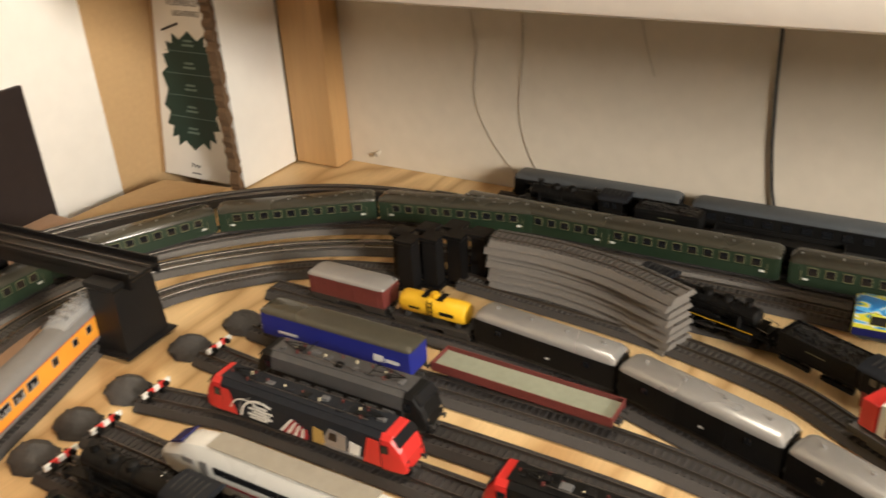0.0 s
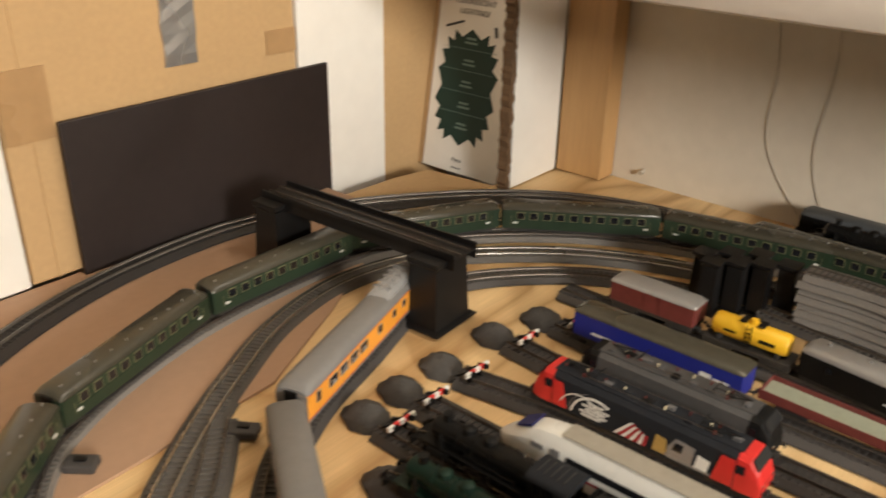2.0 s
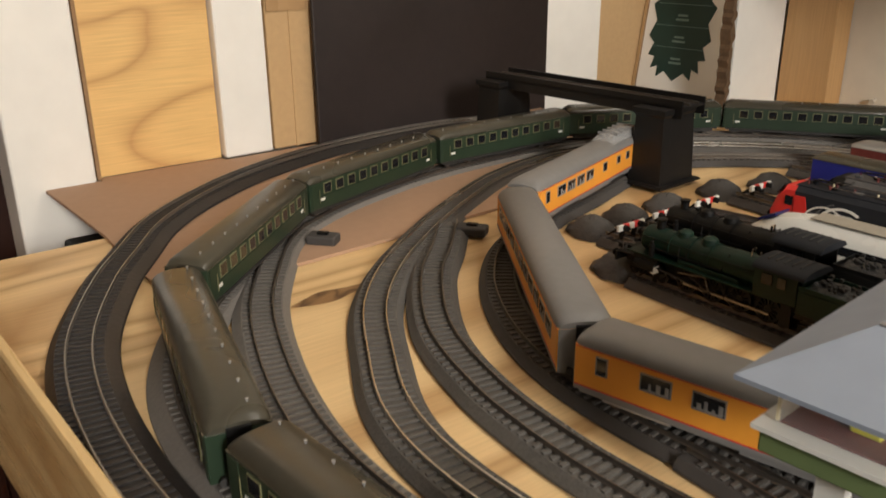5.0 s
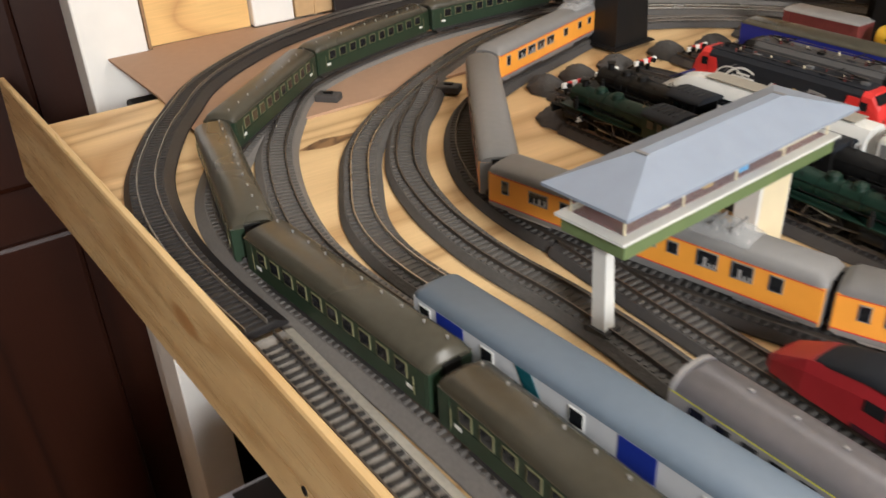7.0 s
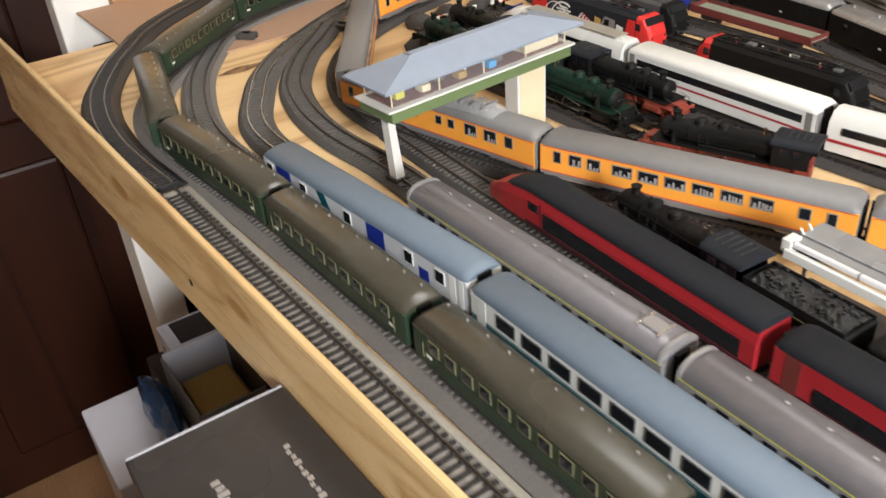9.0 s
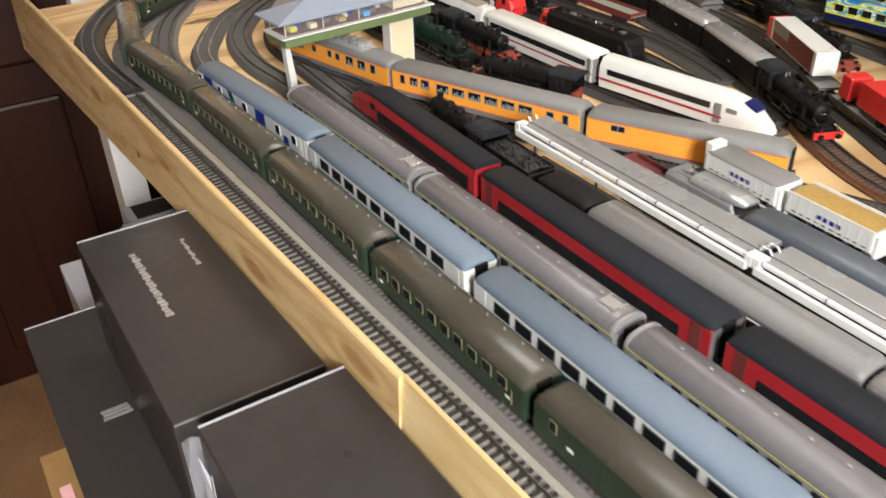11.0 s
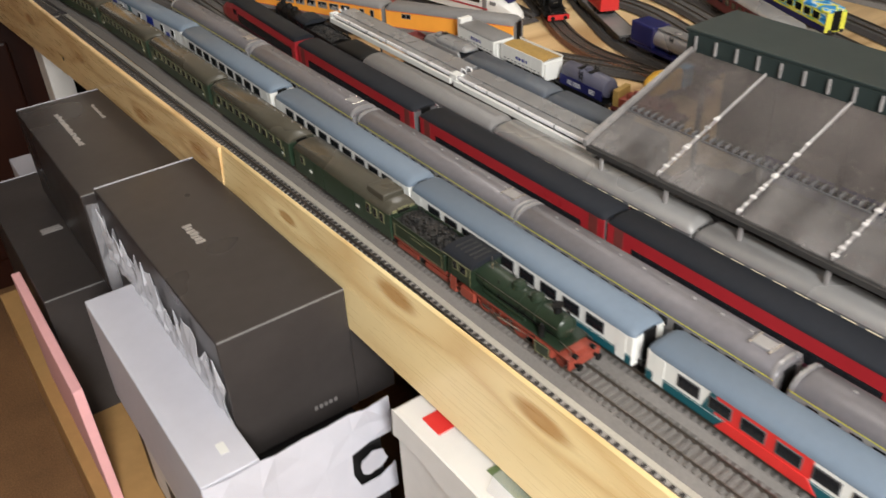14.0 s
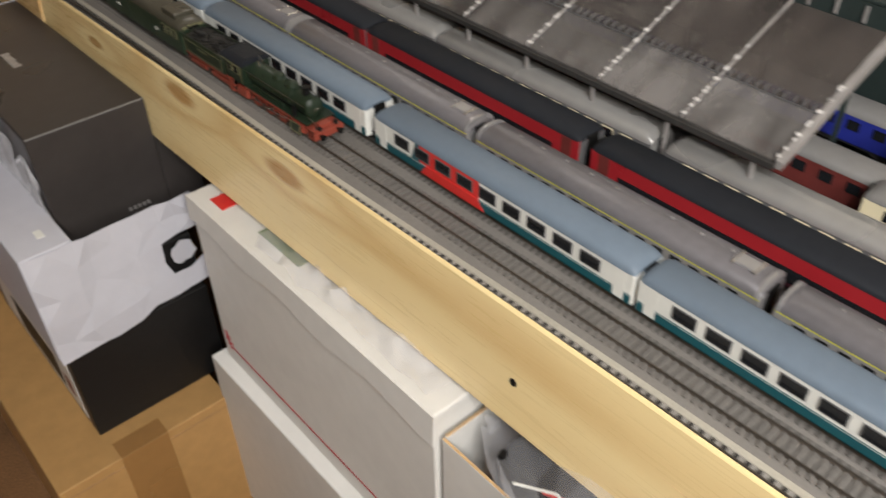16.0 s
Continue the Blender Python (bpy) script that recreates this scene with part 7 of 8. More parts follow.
loft(bm, [leg(0.0, 0.004, 0.0052), leg(0.012, 0.004, 0.0050), leg(0.083, -0.001, 0.0034)])
part("slim_leg", bm, M_OFFWHITE, tw)
part("leg_foot", boxes((-0.0035, 0.0115, -0.009, 0.009, 0.0005, 0.011)), M_FRAME, tw)
part("broad_leg", boxes((0.155, 0.195, -0.010, 0.010, 0.0005, 0.083), bevel=0.001), M_OFFWHITE, tw)
part("leg_panel", boxes((0.158, 0.192, -0.0106, -0.0101, 0.004, 0.080)), M_CREAM, tw)

# ---- stack of spare curved track ----
st = thing("track_stack", "stack of spare grey curved track sections", "stack of track")
for k in range(8):
    dx, dy = random.uniform(-0.003, 0.003), random.uniform(-0.005, 0.005)
    pts = [(0.962 + dx, 0.385 + dy), (0.963 + dx, 0.31 + dy), (0.949 + dx, 0.23 + dy), (0.918 + dx, 0.152 + dy)]
    line = smooth_line(pts, 0.012)
    bm = bmesh.new()
    z = 0.001 + k * 0.0088
    sweep(bm, line, [(-0.020, z), (0.020, z), (0.019, z + 0.0022), (0.0155, z + 0.0068), (-0.0155, z + 0.0068), (-0.019, z + 0.0022)])
    sec_ = part("track_section", bm, M_BALLASTL, st)
    for s_ in (-0.00825, 0.00825):
        bm = bmesh.new()
        sweep(bm, line, [(s_ - 0.0006, z + 0.0068), (s_ + 0.0006, z + 0.0068), (s_ + 0.0006, z + 0.0086), (s_ - 0.0006, z + 0.0086)])
        part("rail", bm, M_RAILD, sec_)
    if k == 7:
        bm = bmesh.new()
        for j in range(int((len(line) - 1) * 0.012 / 0.0069)):
            p, d = along(line, j * 0.0069, 0.012)
            side = Vector((d.y, -d.x, 0))
            quad = [p + side * u + d * v for u, v in ((-0.0135, -0.0013), (0.0135, -0.0013), (0.0135, 0.0013), (-0.0135, 0.0013))]
            loft(bm, [[q_ + Vector((0, 0, z + 0.0060)) for q_ in quad], [q_ + Vector((0, 0, z + 0.0077)) for q_ in quad]])
        part("sleeper_strip", bm, M_TIEG, sec_)["kind"] = "stuff"

# black piers standing loose beside the stack
pier0 = thing("loose_pier", "black plastic bridge pier standing loose on the table", "bridge pier", pose(0.918, 0.475, 0.0), group="loose piers")
bm = bmesh.new()
sec = lambda z, a, b: [(-a, -b, z), (a, -b, z), (a, b, z), (-a, b, z)]
loft(bm, [sec(0.0005, 0.014, 0.014), sec(0.004, 0.014, 0.014), sec(0.0045, 0.010, 0.010), sec(0.060, 0.009, 0.009), sec(0.064, 0.012, 0.012), sec(0.067, 0.012, 0.012)])
part("shaft", bm, M_BLACK, pier0)
for x, y in ((0.936, 0.452), (0.952, 0.428), (0.968, 0.404), (0.934, 0.492), (0.955, 0.468), (0.974, 0.440)):
    copy_thing(pier0, pose(x, y, 0.0))

# ---- back row along the wall ----
bw = "back row stock"
bk1 = steam_loco("grey-black steam locomotive on the back track", M_BLACKM, M_BLACKM, M_BLACKM, M_MIDGREY, group=bw)
stand(bk1, 1.150, 0.36, 180, 0.0042)
bt1 = tender("black coal tender on the back track", M_BLACKM, M_BLACKM, M_BLACKM, group=bw)
stand(bt1, 1.150, 0.23, 0, 0.0042)
gb = carriage("dark grey coach with blue-grey roof on the back track", 0.235, 0.0325, M_BLACKM, mat("slate_roof", (0.075, 0.085, 0.095), 0.5, var=0.08, bump=0.03), wins=spaced(9, 0.235, 0.014, 0.027, 0.012, 0.009), group=bw, rh=0.0085)
stand(gb, 1.205, 0.348, 0, -0.006)
stand(copy_thing(gb, gb.matrix_basis), 1.205, 0.095, 0, -0.006)
stand(copy_thing(gb, gb.matrix_basis), 1.205, -0.150, 0, -0.006)
dk2 = low_wagon("black low-sided wagon on the back track", 0.150, M_BLACKM, M_BLACKM, group=bw)
stand(dk2, 1.150, 0.10, 0, 0.0042)
track("plain black-bedded back track beside the wall", [(1.205, 0.50), (1.205, 0.2), (1.205, -0.5)], M_BLACKBED, M_TIEK, M_RAILD, z=-0.0055, wide=0.045, group=sid)
dl = steam_loco("black steam locomotive with yellow boiler line", M_BLACKM, M_BLACKM, M_BLACKM, M_BLACKM, group=yd)
between(dl, 0.985, 0.215, 0.945, 0.060)
part("yellow_line", boxes((-0.0166, -0.0162, -0.060, 0.060, 0.0190, 0.0196), (0.0162, 0.0166, -0.060, 0.060, 0.0190, 0.0196)), M_YELLOW, dl)
dt2 = tender("black coal tender in the back yard", M_BLACKM, M_BLACKM, M_BLACKM, group=yd)
between(dt2, 0.94, 0.052, 0.905, -0.022)
dl2 = steam_loco("black steam locomotive with red wheels in the back yard", M_BLACKM, M_LOCORED, M_LOCORED, M_BLACKM, group=yd)
between(dl2, 0.895, -0.030, 0.832, -0.155)

# ---- trams ----
tg = "blue and yellow trams"


def tram(label):
    ob = carriage(label, 0.200, 0.033, M_NAVY, M_TRAM, wins=spaced(8, 0.200, 0.012, 0.029, 0.015, 0.010), stripes=[(0.0205, 0.0365, M_TRAM), (0.0180, 0.0205, M_LEMON)], group=tg, zs=0.0375, rh=0.007, frame=M_LEMON, end_mat=M_LEMON, roof_lumps=[(0.0, 0.016, 0.05, 0.0015, M_TRAM)])
    return ob


t1 = tram("blue and yellow tram with sky blue roof")
between(t1, 1.010, 0.0, 1.020, -0.20)
between(copy_thing(t1, t1.matrix_basis), 0.937, -0.165, 0.922, -0.365)
between(copy_thing(t1, t1.matrix_basis), 1.085, -0.05, 1.06, -0.25)
between(copy_thing(t1, t1.matrix_basis), 0.955, -0.40, 0.88, -0.585)
brn = van("tan covered wagon in the yard", 0.085, M_TAN, M_TAN, group=yd)
between(brn, 0.935, -0.315, 0.905, -0.395)
brn2 = carriage("dark red coach with pale grey roof in the yard", 0.230, 0.033, M_OXIDE, M_PALEROOF, wins=spaced(10, 0.230, 0.014, 0.027, 0.011, 0.009), group=yd)
between(brn2, 0.875, -0.380, 0.780, -0.590)
between(copy_thing(brn2, brn2.matrix_basis), 0.775, -0.60, 0.70, -0.815)

# ---- flat wagons with lorry loads ----
ld = "flat wagons with lorries"
f1 = low_wagon("grey flat wagon carrying a white trailer", 0.200, M_FRAME, M_GREY, group=ld, wall=0.0008)
between(f1, 0.850, -0.022, 0.744, -0.198)
f2 = low_wagon("grey flat wagon carrying a red lorry", 0.220, M_FRAME, M_GREY, group=ld, wall=0.0008)
between(f2, 0.742, -0.211, 0.645, -0.413)


def on_wagon(wag, ob, dy, z=0.0152):
    ob.matrix_basis = wag.matrix_basis @ Matrix.Translation((0, dy, z))
    return ob


tr = thing("lorry_trailer", "white box lorry trailer with maroon side on a flat wagon", "model lorry")
part("box", boxes((-0.0150, 0.0150, -0.078, 0.070, 0.0060, 0.0360), bevel=0.0005), M_OFFWHITE, tr)
part("side_panel", boxes((-0.0154, -0.0150, -0.070, 0.062, 0.008, 0.0350)), M_OXIDE, tr, "maroon and blue side panel")
part("side_panel", boxes((-0.0156, -0.0154, 0.010, 0.060, 0.020, 0.0350)), M_GREY, tr)
for y in (-0.055, -0.040, 0.045):
    part("wheel", tubes(((-0.0145, y, 0.0050), (0.0145, y, 0.0050), 0.0050), n=12), M_BLACKM, tr)
part("cab", boxes((-0.0140, 0.0140, 0.072, 0.088, 0.004, 0.0320), bevel=0.0015), M_BRIGHTRED, tr, "red cab")
on_wagon(f1, tr, 0.005)
lo = thing("lorry", "bright red lorry with a red box body on a flat wagon", "model lorry")
part("cab", boxes((-0.0140, 0.0140, 0.045, 0.066, 0.004, 0.0330), bevel=0.002), M_BRIGHTRED, lo)
part("windscreen", boxes((-0.0120, 0.0120, 0.0655, 0.0668, 0.019, 0.0290)), M_GLASS, lo)
part("box_body", boxes((-0.0145, 0.0145, -0.052, 0.026, 0.0085, 0.0370), bevel=0.0006), M_BRIGHTRED, lo)
part("chassis", boxes((-0.006, 0.006, -0.052, 0.060, 0.0050, 0.0085)), M_BLACKM, lo)
for y in (-0.035, -0.020, 0.052):
    part("wheel", tubes(((-0.0138, y, 0.0048), (0.0138, y, 0.0048), 0.0048), n=12), M_BLACKM, lo)
on_wagon(f2, lo, 0.03)
tk = tank_wagon("navy and silver tank wagon with grey top", 0.165, M_SILVER, None, M_NAVY, group=yd, r=0.0145)
part("end_cover", boxes((-0.016, 0.016, 0.034, 0.082, 0.0135, 0.0440), bevel=0.003), M_NAVY, tk, "navy end cover")
part("roof_walk", boxes((-0.009, 0.009, -0.075, 0.033, 0.0415, 0.0432)), M_PALEROOF, tk)
between(tk, 0.652, -0.420, 0.630, -0.588)

# ---- platform canopies and middle roads ----
pc = "platform canopies"


def canopy(x0, y0, x1, y1):
    L = math.hypot(x1 - x0, y1 - y0)
    ob = thing("platform_canopy", "grey platform canopy with chrome strip and white edge", "platform canopy", group=pc)
    part("platform", boxes((-0.020, 0.016, -L / 2, L / 2, -0.0108, 0.002), bevel=0.0008), M_FLESH, ob)
    part("roof_slab", boxes((-0.0170, 0.0185, -L / 2, L / 2, 0.0450, 0.0480), bevel=0.001), M_CANROOF, ob)
    part("chrome_strip", tubes(((-0.0185, -L / 2, 0.0472), (-0.0185, L / 2, 0.0472), 0.0024), n=12), M_GLINT, ob, "chrome bar with the lamp's reflection put into its colour", smooth=True)
    part("roof_step", boxes((-0.0060, 0.0185, -L / 2, L / 2, 0.0481, 0.0492), bevel=0.0008), M_CANROOF, ob)
    part("white_edge", boxes((-0.0245, -0.0200, -L / 2, L / 2, 0.0370, 0.0440), bevel=0.0006), M_OFFWHITE, ob)
    n = int(L / 0.05)
    for k in range(n + 1):
        y = -L / 2 + 0.004 + (L - 0.008) * k / n
        part("joint_clip", boxes((-0.0212, -0.0162, y - 0.0005, y + 0.0005, 0.0450, 0.0499)), M_MIDGREY, ob)
        if k % 2 == 0:
            part("column", tubes(((0.0, y, 0.002), (0.0, y, 0.0452), 0.0016), ((-0.021, y, 0.0385), (0.0, y, 0.0445), 0.0008), n=7), M_MIDGREY, ob)
    for s_ in (-1, 1):
        part("end_cap", boxes((-0.0225, -0.010, s_ * L / 2 - 0.004, s_ * L / 2 + 0.004, 0.0400, 0.0505), bevel=0.001), M_OFFWHITE, ob)
        for u in (-0.006, 0.003):
            part("clear_hook", tubes(((u, s_ * (L / 2 - 0.002), 0.0490), (u, s_ * (L / 2 + 0.001), 0.0530), 0.0009), ((u, s_ * (L / 2 + 0.001), 0.0530), (u + 0.004, s_ * (L / 2 + 0.003), 0.0495), 0.0009), n=6), M_GLINT, ob)
    between(ob, x0, y0, x1, y1)
    return ob


canopy(0.345, -0.112, 0.339, -0.424)
canopy(0.339, -0.432, 0.333, -0.680)
mdl = carriage("dark coach with slate grey roof behind the canopy", 0.165, 0.033, M_MIDGREY, M_SLATE, wins=spaced(7, 0.165, 0.014, 0.027, 0.011, 0.009), group="coaches behind the canopy", rh=0.009)
between(mdl, 0.394, -0.372, 0.389, -0.530)
between(copy_thing(mdl, mdl.matrix_basis), 0.388, -0.540, 0.384, -0.700)
gd = electric_loco("grey diesel locomotive with round roof fans", 0.105, M_GREY, M_GREY, M_GREY, group=yd, panto=False)
between(gd, 0.400, -0.258, 0.396, -0.364)
for i in range(3):
    part("roof_fan", tubes(((0, -0.03 + i * 0.022, 0.0455), (0, -0.03 + i * 0.022, 0.0470), 0.0075), n=16), M_MIDGREY, gd)
bm = bmesh.new()
loft(bm, [[(u, y, v) for u, v in arch(w, 0.0415, h)] for y, w, h in ((0.012, 0.030, 0.006), (-0.030, 0.030, 0.0066), (-0.044, 0.027, 0.0052), (-0.052, 0.020, 0.0025))])
part("roof_cowl", bm, M_CANROOF, gd, "rounded silver cowl", smooth=True)
rw = low_wagon("dark red low wagon", 0.060, M_OXIDE, M_OXIDE, group=yd)
between(rw, 0.407, -0.192, 0.403, -0.250)
hp = hopper("white hopper wagon with grey lid and blue print", 0.096, M_OFFWHITE, M_GREYROOF, True, group=yd)
between(hp, 0.463, -0.262, 0.457, -0.357)
hp.scale = (1.1, 1, 1.14)
part("brake_cabin", boxes((-0.013, 0.005, 0.040, 0.050, 0.0135, 0.0440), bevel=0.001), M_OFFWHITE, hp)
hp2 = hopper("white open hopper wagon with tan load", 0.096, M_OFFWHITE, M_TAN, False, group=yd)
between(hp2, 0.461, -0.362, 0.457, -0.457)
hp2.scale = (1.1, 1, 1.10)
tk2 = tank_wagon("dark grey tank wagon", 0.094, mat("slate_tank", (0.085, 0.085, 0.12), 0.45, var=0.12, bump=0.03), None, M_BLACKM, group=yd, r=0.0135)
for q in (-1, 1):
    side = part("tank_belt", boxes((q * 0.0133 - 0.0008, q * 0.0133 + 0.0008, -0.040, 0.040, 0.0140, 0.0270), bevel=0.0006), M_NAVY, tk2, "dark navy lower side")
    for y, w in ((-0.022, 0.005), (0.006, 0.007), (0.020, 0.004)):
        for z in (0.0180, 0.0200, 0.0222):
            part("print_bar", boxes((q * 0.0142 - 0.0002, q * 0.0142 + 0.0002, y - w, y + w, z, z + 0.0009)), M_OFFWHITE, side)
between(tk2, 0.471, -0.463, 0.466, -0.556)
rb = thing("machine_wagon", "rust-red machine wagon with yellow end cabin", "model wagon", group=yd)
wagon_frame(rb, 0.085, material=M_OXIDE)
part("engine_deck", boxes((-0.014, 0.014, -0.030, 0.034, 0.0133, 0.0250), bevel=0.0015), M_LOCORED, rb)
for i in range(4):
    part("cylinder_head", tubes(((-0.006, -0.02 + i * 0.014, 0.025), (-0.006, -0.02 + i * 0.014, 0.0315), 0.0035), ((0.007, -0.02 + i * 0.014, 0.025), (0.007, -0.02 + i * 0.014, 0.0300), 0.003), n=10), M_LOCORED, rb)
part("end_cabin", boxes((-0.014, 0.014, 0.034, 0.042, 0.0133, 0.0340), bevel=0.001), M_TAN, rb)
between(rb, 0.469, -0.561, 0.487, -0.644)
ye = thing("mixer_lorry", "yellow and orange mixer lorry with blue front", "model lorry")
bm = bmesh.new()
n = 16
ring = lambda y, q: [(q * math.cos(2 * math.pi * i / n), y, 0.026 + q * math.sin(2 * math.pi * i / n)) for i in range(n)]
loft(bm, [ring(-0.030, 0.006), ring(-0.022, 0.0125), ring(-0.004, 0.0155), ring(0.012, 0.0120), ring(0.020, 0.0065)])
part("drum", bm, M_YELLOW, ye, "orange-yellow rounded drum", smooth=True)
part("hood", boxes((-0.011, 0.011, 0.016, 0.036, 0.006, 0.036), bevel=0.006), M_YELLOW, ye)
part("cab", boxes((-0.013, 0.013, 0.036, 0.056, 0.005, 0.034), bevel=0.003), M_SKY, ye, "blue cab")
part("chassis", boxes((-0.010, 0.010, -0.030, 0.055, 0.0045, 0.0105)), M_BLACKM, ye)
part("dark_mark", boxes((-0.0158, -0.0148, -0.010, 0.000, 0.022, 0.028)), M_BLACKM, ye)
for y in (-0.020, -0.006, 0.046):
    part("wheel", tubes(((-0.013, y, 0.0052), (0.013, y, 0.0052), 0.0052), n=12), M_BLACKM, ye)
ye.matrix_basis = pose(0.532, -0.573, 0.0112, 0, 0, -80)

# ---- glass-roofed station ----
sn = thing("station_hall", "train shed with brownish clear roof panels on dark green frame", "model building")
SX0, SX1, SY0, SY1 = 0.287, 0.428, -1.236, -0.684
Z0, Z1 = 0.078, 0.136
for k in range(6):
    y1 = SY1 - 0.012 - k * (SY1 - SY0 - 0.024) / 6
    y0 = y1 - (SY1 - SY0 - 0.024) / 6
    for name, xa, xb, m in (("eaves_panel", 0.0, 0.050, M_CANOPYSHEEN), ("roof_panel", 0.0508, SX1 - SX0, M_CANOPY)):
        za, zb = Z0 + xa * (Z1 - Z0) / (SX1 - SX0), Z0 + xb * (Z1 - Z0) / (SX1 - SX0)
        bm = bmesh.new()
        a = lambda y: [(SX0 + xa, y, za), (SX0 + xb, y, zb), (SX0 + xb, y, zb + 0.0016), (SX0 + xa, y, za + 0.0016)]
        loft(bm, [a(y0 + 0.0012), a(y1 - 0.0012)])
        part(name, bm, m, sn, "frosted clear eaves panel with reflected light in its paler colour" if xa == 0 else "brownish clear roof panel")
    bm = bmesh.new()
    w = 0.0011
    b = lambda y: [(SX0 - 0.001, y, Z0 + 0.0017), (SX0 + 0.050, y, Z0 + 0.0223), (SX1, y, Z1 + 0.0017), (SX1, y, Z1 + 0.0036), (SX0 + 0.050, y, Z0 + 0.0242), (SX0 - 0.001, y, Z0 + 0.0042)]
    loft(bm, [b(y0 - w), b(y0 + w)])
    part("roof_rib", bm, M_RIB, sn, "frosted white roof rib")
    # small pale blocks put in for the highlights beaded along the glossy rib
    for j in range(11):
        x = SX0 + 0.003 + j * 0.0072 * (1 + 0.05 * ((j * 7 + k * 3) % 5))
        zz = Z0 + 0.0040 + (x - SX0) * (Z1 - Z0) / (SX1 - SX0)
        h = 0.0016 + 0.0005 * ((j * 5 + k) % 3)
        part("rib_bead", boxes((x - 0.0020, x + 0.0020, y0 - h, y0 + h, zz - 0.0012, zz + 0.0006), bevel=0.0006), M_BEADGLINT, sn)
    bm = bmesh.new()
    for j in range(10):
        yy = y0 + 0.006 + j * (y1 - y0 - 0.012) / 9
        quad_box(bm, SX0 + 0.0500, SX0 + 0.0590, yy, yy + 0.0010, Z0 + 0.0223, Z0 + 0.0262)
    quad_box(bm, SX0 + 0.0492, SX0 + 0.0502, y0 + 0.003, y1 - 0.003, Z0 + 0.0222, Z0 + 0.0232)
    part("purlin", bm, M_MIDGREY, sn)
for y0, y1 in ((SY1 - 0.011, SY1 - 0.006), (SY0 + 0.006, SY0 + 0.011)):
    bm = bmesh.new()
    a = lambda y: [(SX0 - 0.003, y, Z0 - 0.003), (SX1 + 0.004, y, Z1 - 0.003), (SX1 + 0.004, y, Z1 + 0.004), (SX0 - 0.003, y, Z0 + 0.004)]
    loft(bm, [a(y0), a(y1)])
    part("gable_beam", bm, M_RIB, sn)
part("eaves_beam", boxes((SX0 - 0.004, SX0 + 0.004, SY0 + 0.012, SY1 - 0.012, Z0 - 0.0055, Z0 - 0.0005)), M_FRAME, sn)
for k in range(7):
    y = SY1 - 0.03 - k * (SY1 - SY0 - 0.06) / 6
    part("eaves_post", boxes((SX0 - 0.0015, SX0 + 0.0015, y - 0.0015, y + 0.0015, -0.0108 + 0.0118, Z0 - 0.0076)), M_RIB, sn)
    part("back_post", boxes((SX1 - 0.002, SX1 + 0.002, y - 0.002, y + 0.002, 0.001, Z1 - 0.001)), M_STATION, sn)
part("clerestory", boxes((SX1 + 0.0045, SX1 + 0.0065, SY0, SY1, Z1 - 0.004, Z1 + 0.018)), M_STATION, sn)
for k in range(22):
    y = SY0 + 0.012 + k * (SY1 - SY0 - 0.024) / 21
    part("clerestory_fin", boxes((SX1 + 0.0015, SX1 + 0.0043, y - 0.001, y + 0.001, Z1 + 0.002, Z1 + 0.016)), M_RIB, sn)
part("upper_roof", boxes((SX1 + 0.0046, SX1 + 0.085, SY0 - 0.01, SY1 + 0.004, Z1 + 0.0181, Z1 + 0.0215), bevel=0.001), M_STATION, sn, "dark green upper roof")
part("back_wall", boxes((SX1 + 0.075, SX1 + 0.080, SY0, SY1, 0.0018, Z1 + 0.018)), M_STATION, sn)
for x in (0.335, 0.425):
    solid("station_platform", boxes((x - 0.016, x + 0.016, -1.9, -0.715, 0.0018, 0.0125), bevel=0.001), M_MIDGREY, "grey station platform under the clear roof", "platform", group="station platforms")
for x, m1 in ((0.380, M_OXIDE), (0.472, M_CONTBLUE)):
    ob = carriage("coach standing under the station roof", 0.250, 0.032, m1, M_GREYROOF, wins=spaced(9, 0.25, 0.014, 0.027, 0.012, 0.009), group="station coaches")
    stand(ob, x, -0.90, 0, -0.004)
    stand(copy_thing(ob, ob.matrix_basis), x, -1.16, 0, -0.004)
cr = carriage("cream and maroon coach with grey roof past the station", 0.220, 0.033, M_CREAM, M_GREYROOF, wins=spaced(8, 0.220, 0.014, 0.028, 0.014, 0.009), stripes=[(0.0092, 0.0200, M_OXIDE)], group="station coaches")
stand(cr, 0.360, -1.385, 2, 0.0)
cr2 = carriage("yellow and navy coach past the station", 0.220, 0.033, M_YELLOW, M_NAVY, wins=spaced(8, 0.220, 0.014, 0.028, 0.014, 0.009), stripes=[(0.0092, 0.0180, M_NAVY)], group="station coaches")
stand(cr2, 0.440, -1.375, 2, 0.0)
for x in (0.36, 0.44):
    track("grey track leaving the station", [(x, -1.27), (x - 0.004, -1.6), (x - 0.01, -2.4)], M_FLESH, M_TIEG, M_RAILD, z=0.0016, wide=0.038, group=sid)
rear = carriage("green coach with pale grey roof behind the station", 0.250, 0.033, M_DKGREEN, M_PALEROOF, wins=spaced(9, 0.25, 0.014, 0.027, 0.012, 0.009), group="station coaches")
between(rear, 0.590, -0.78, 0.575, -1.03)

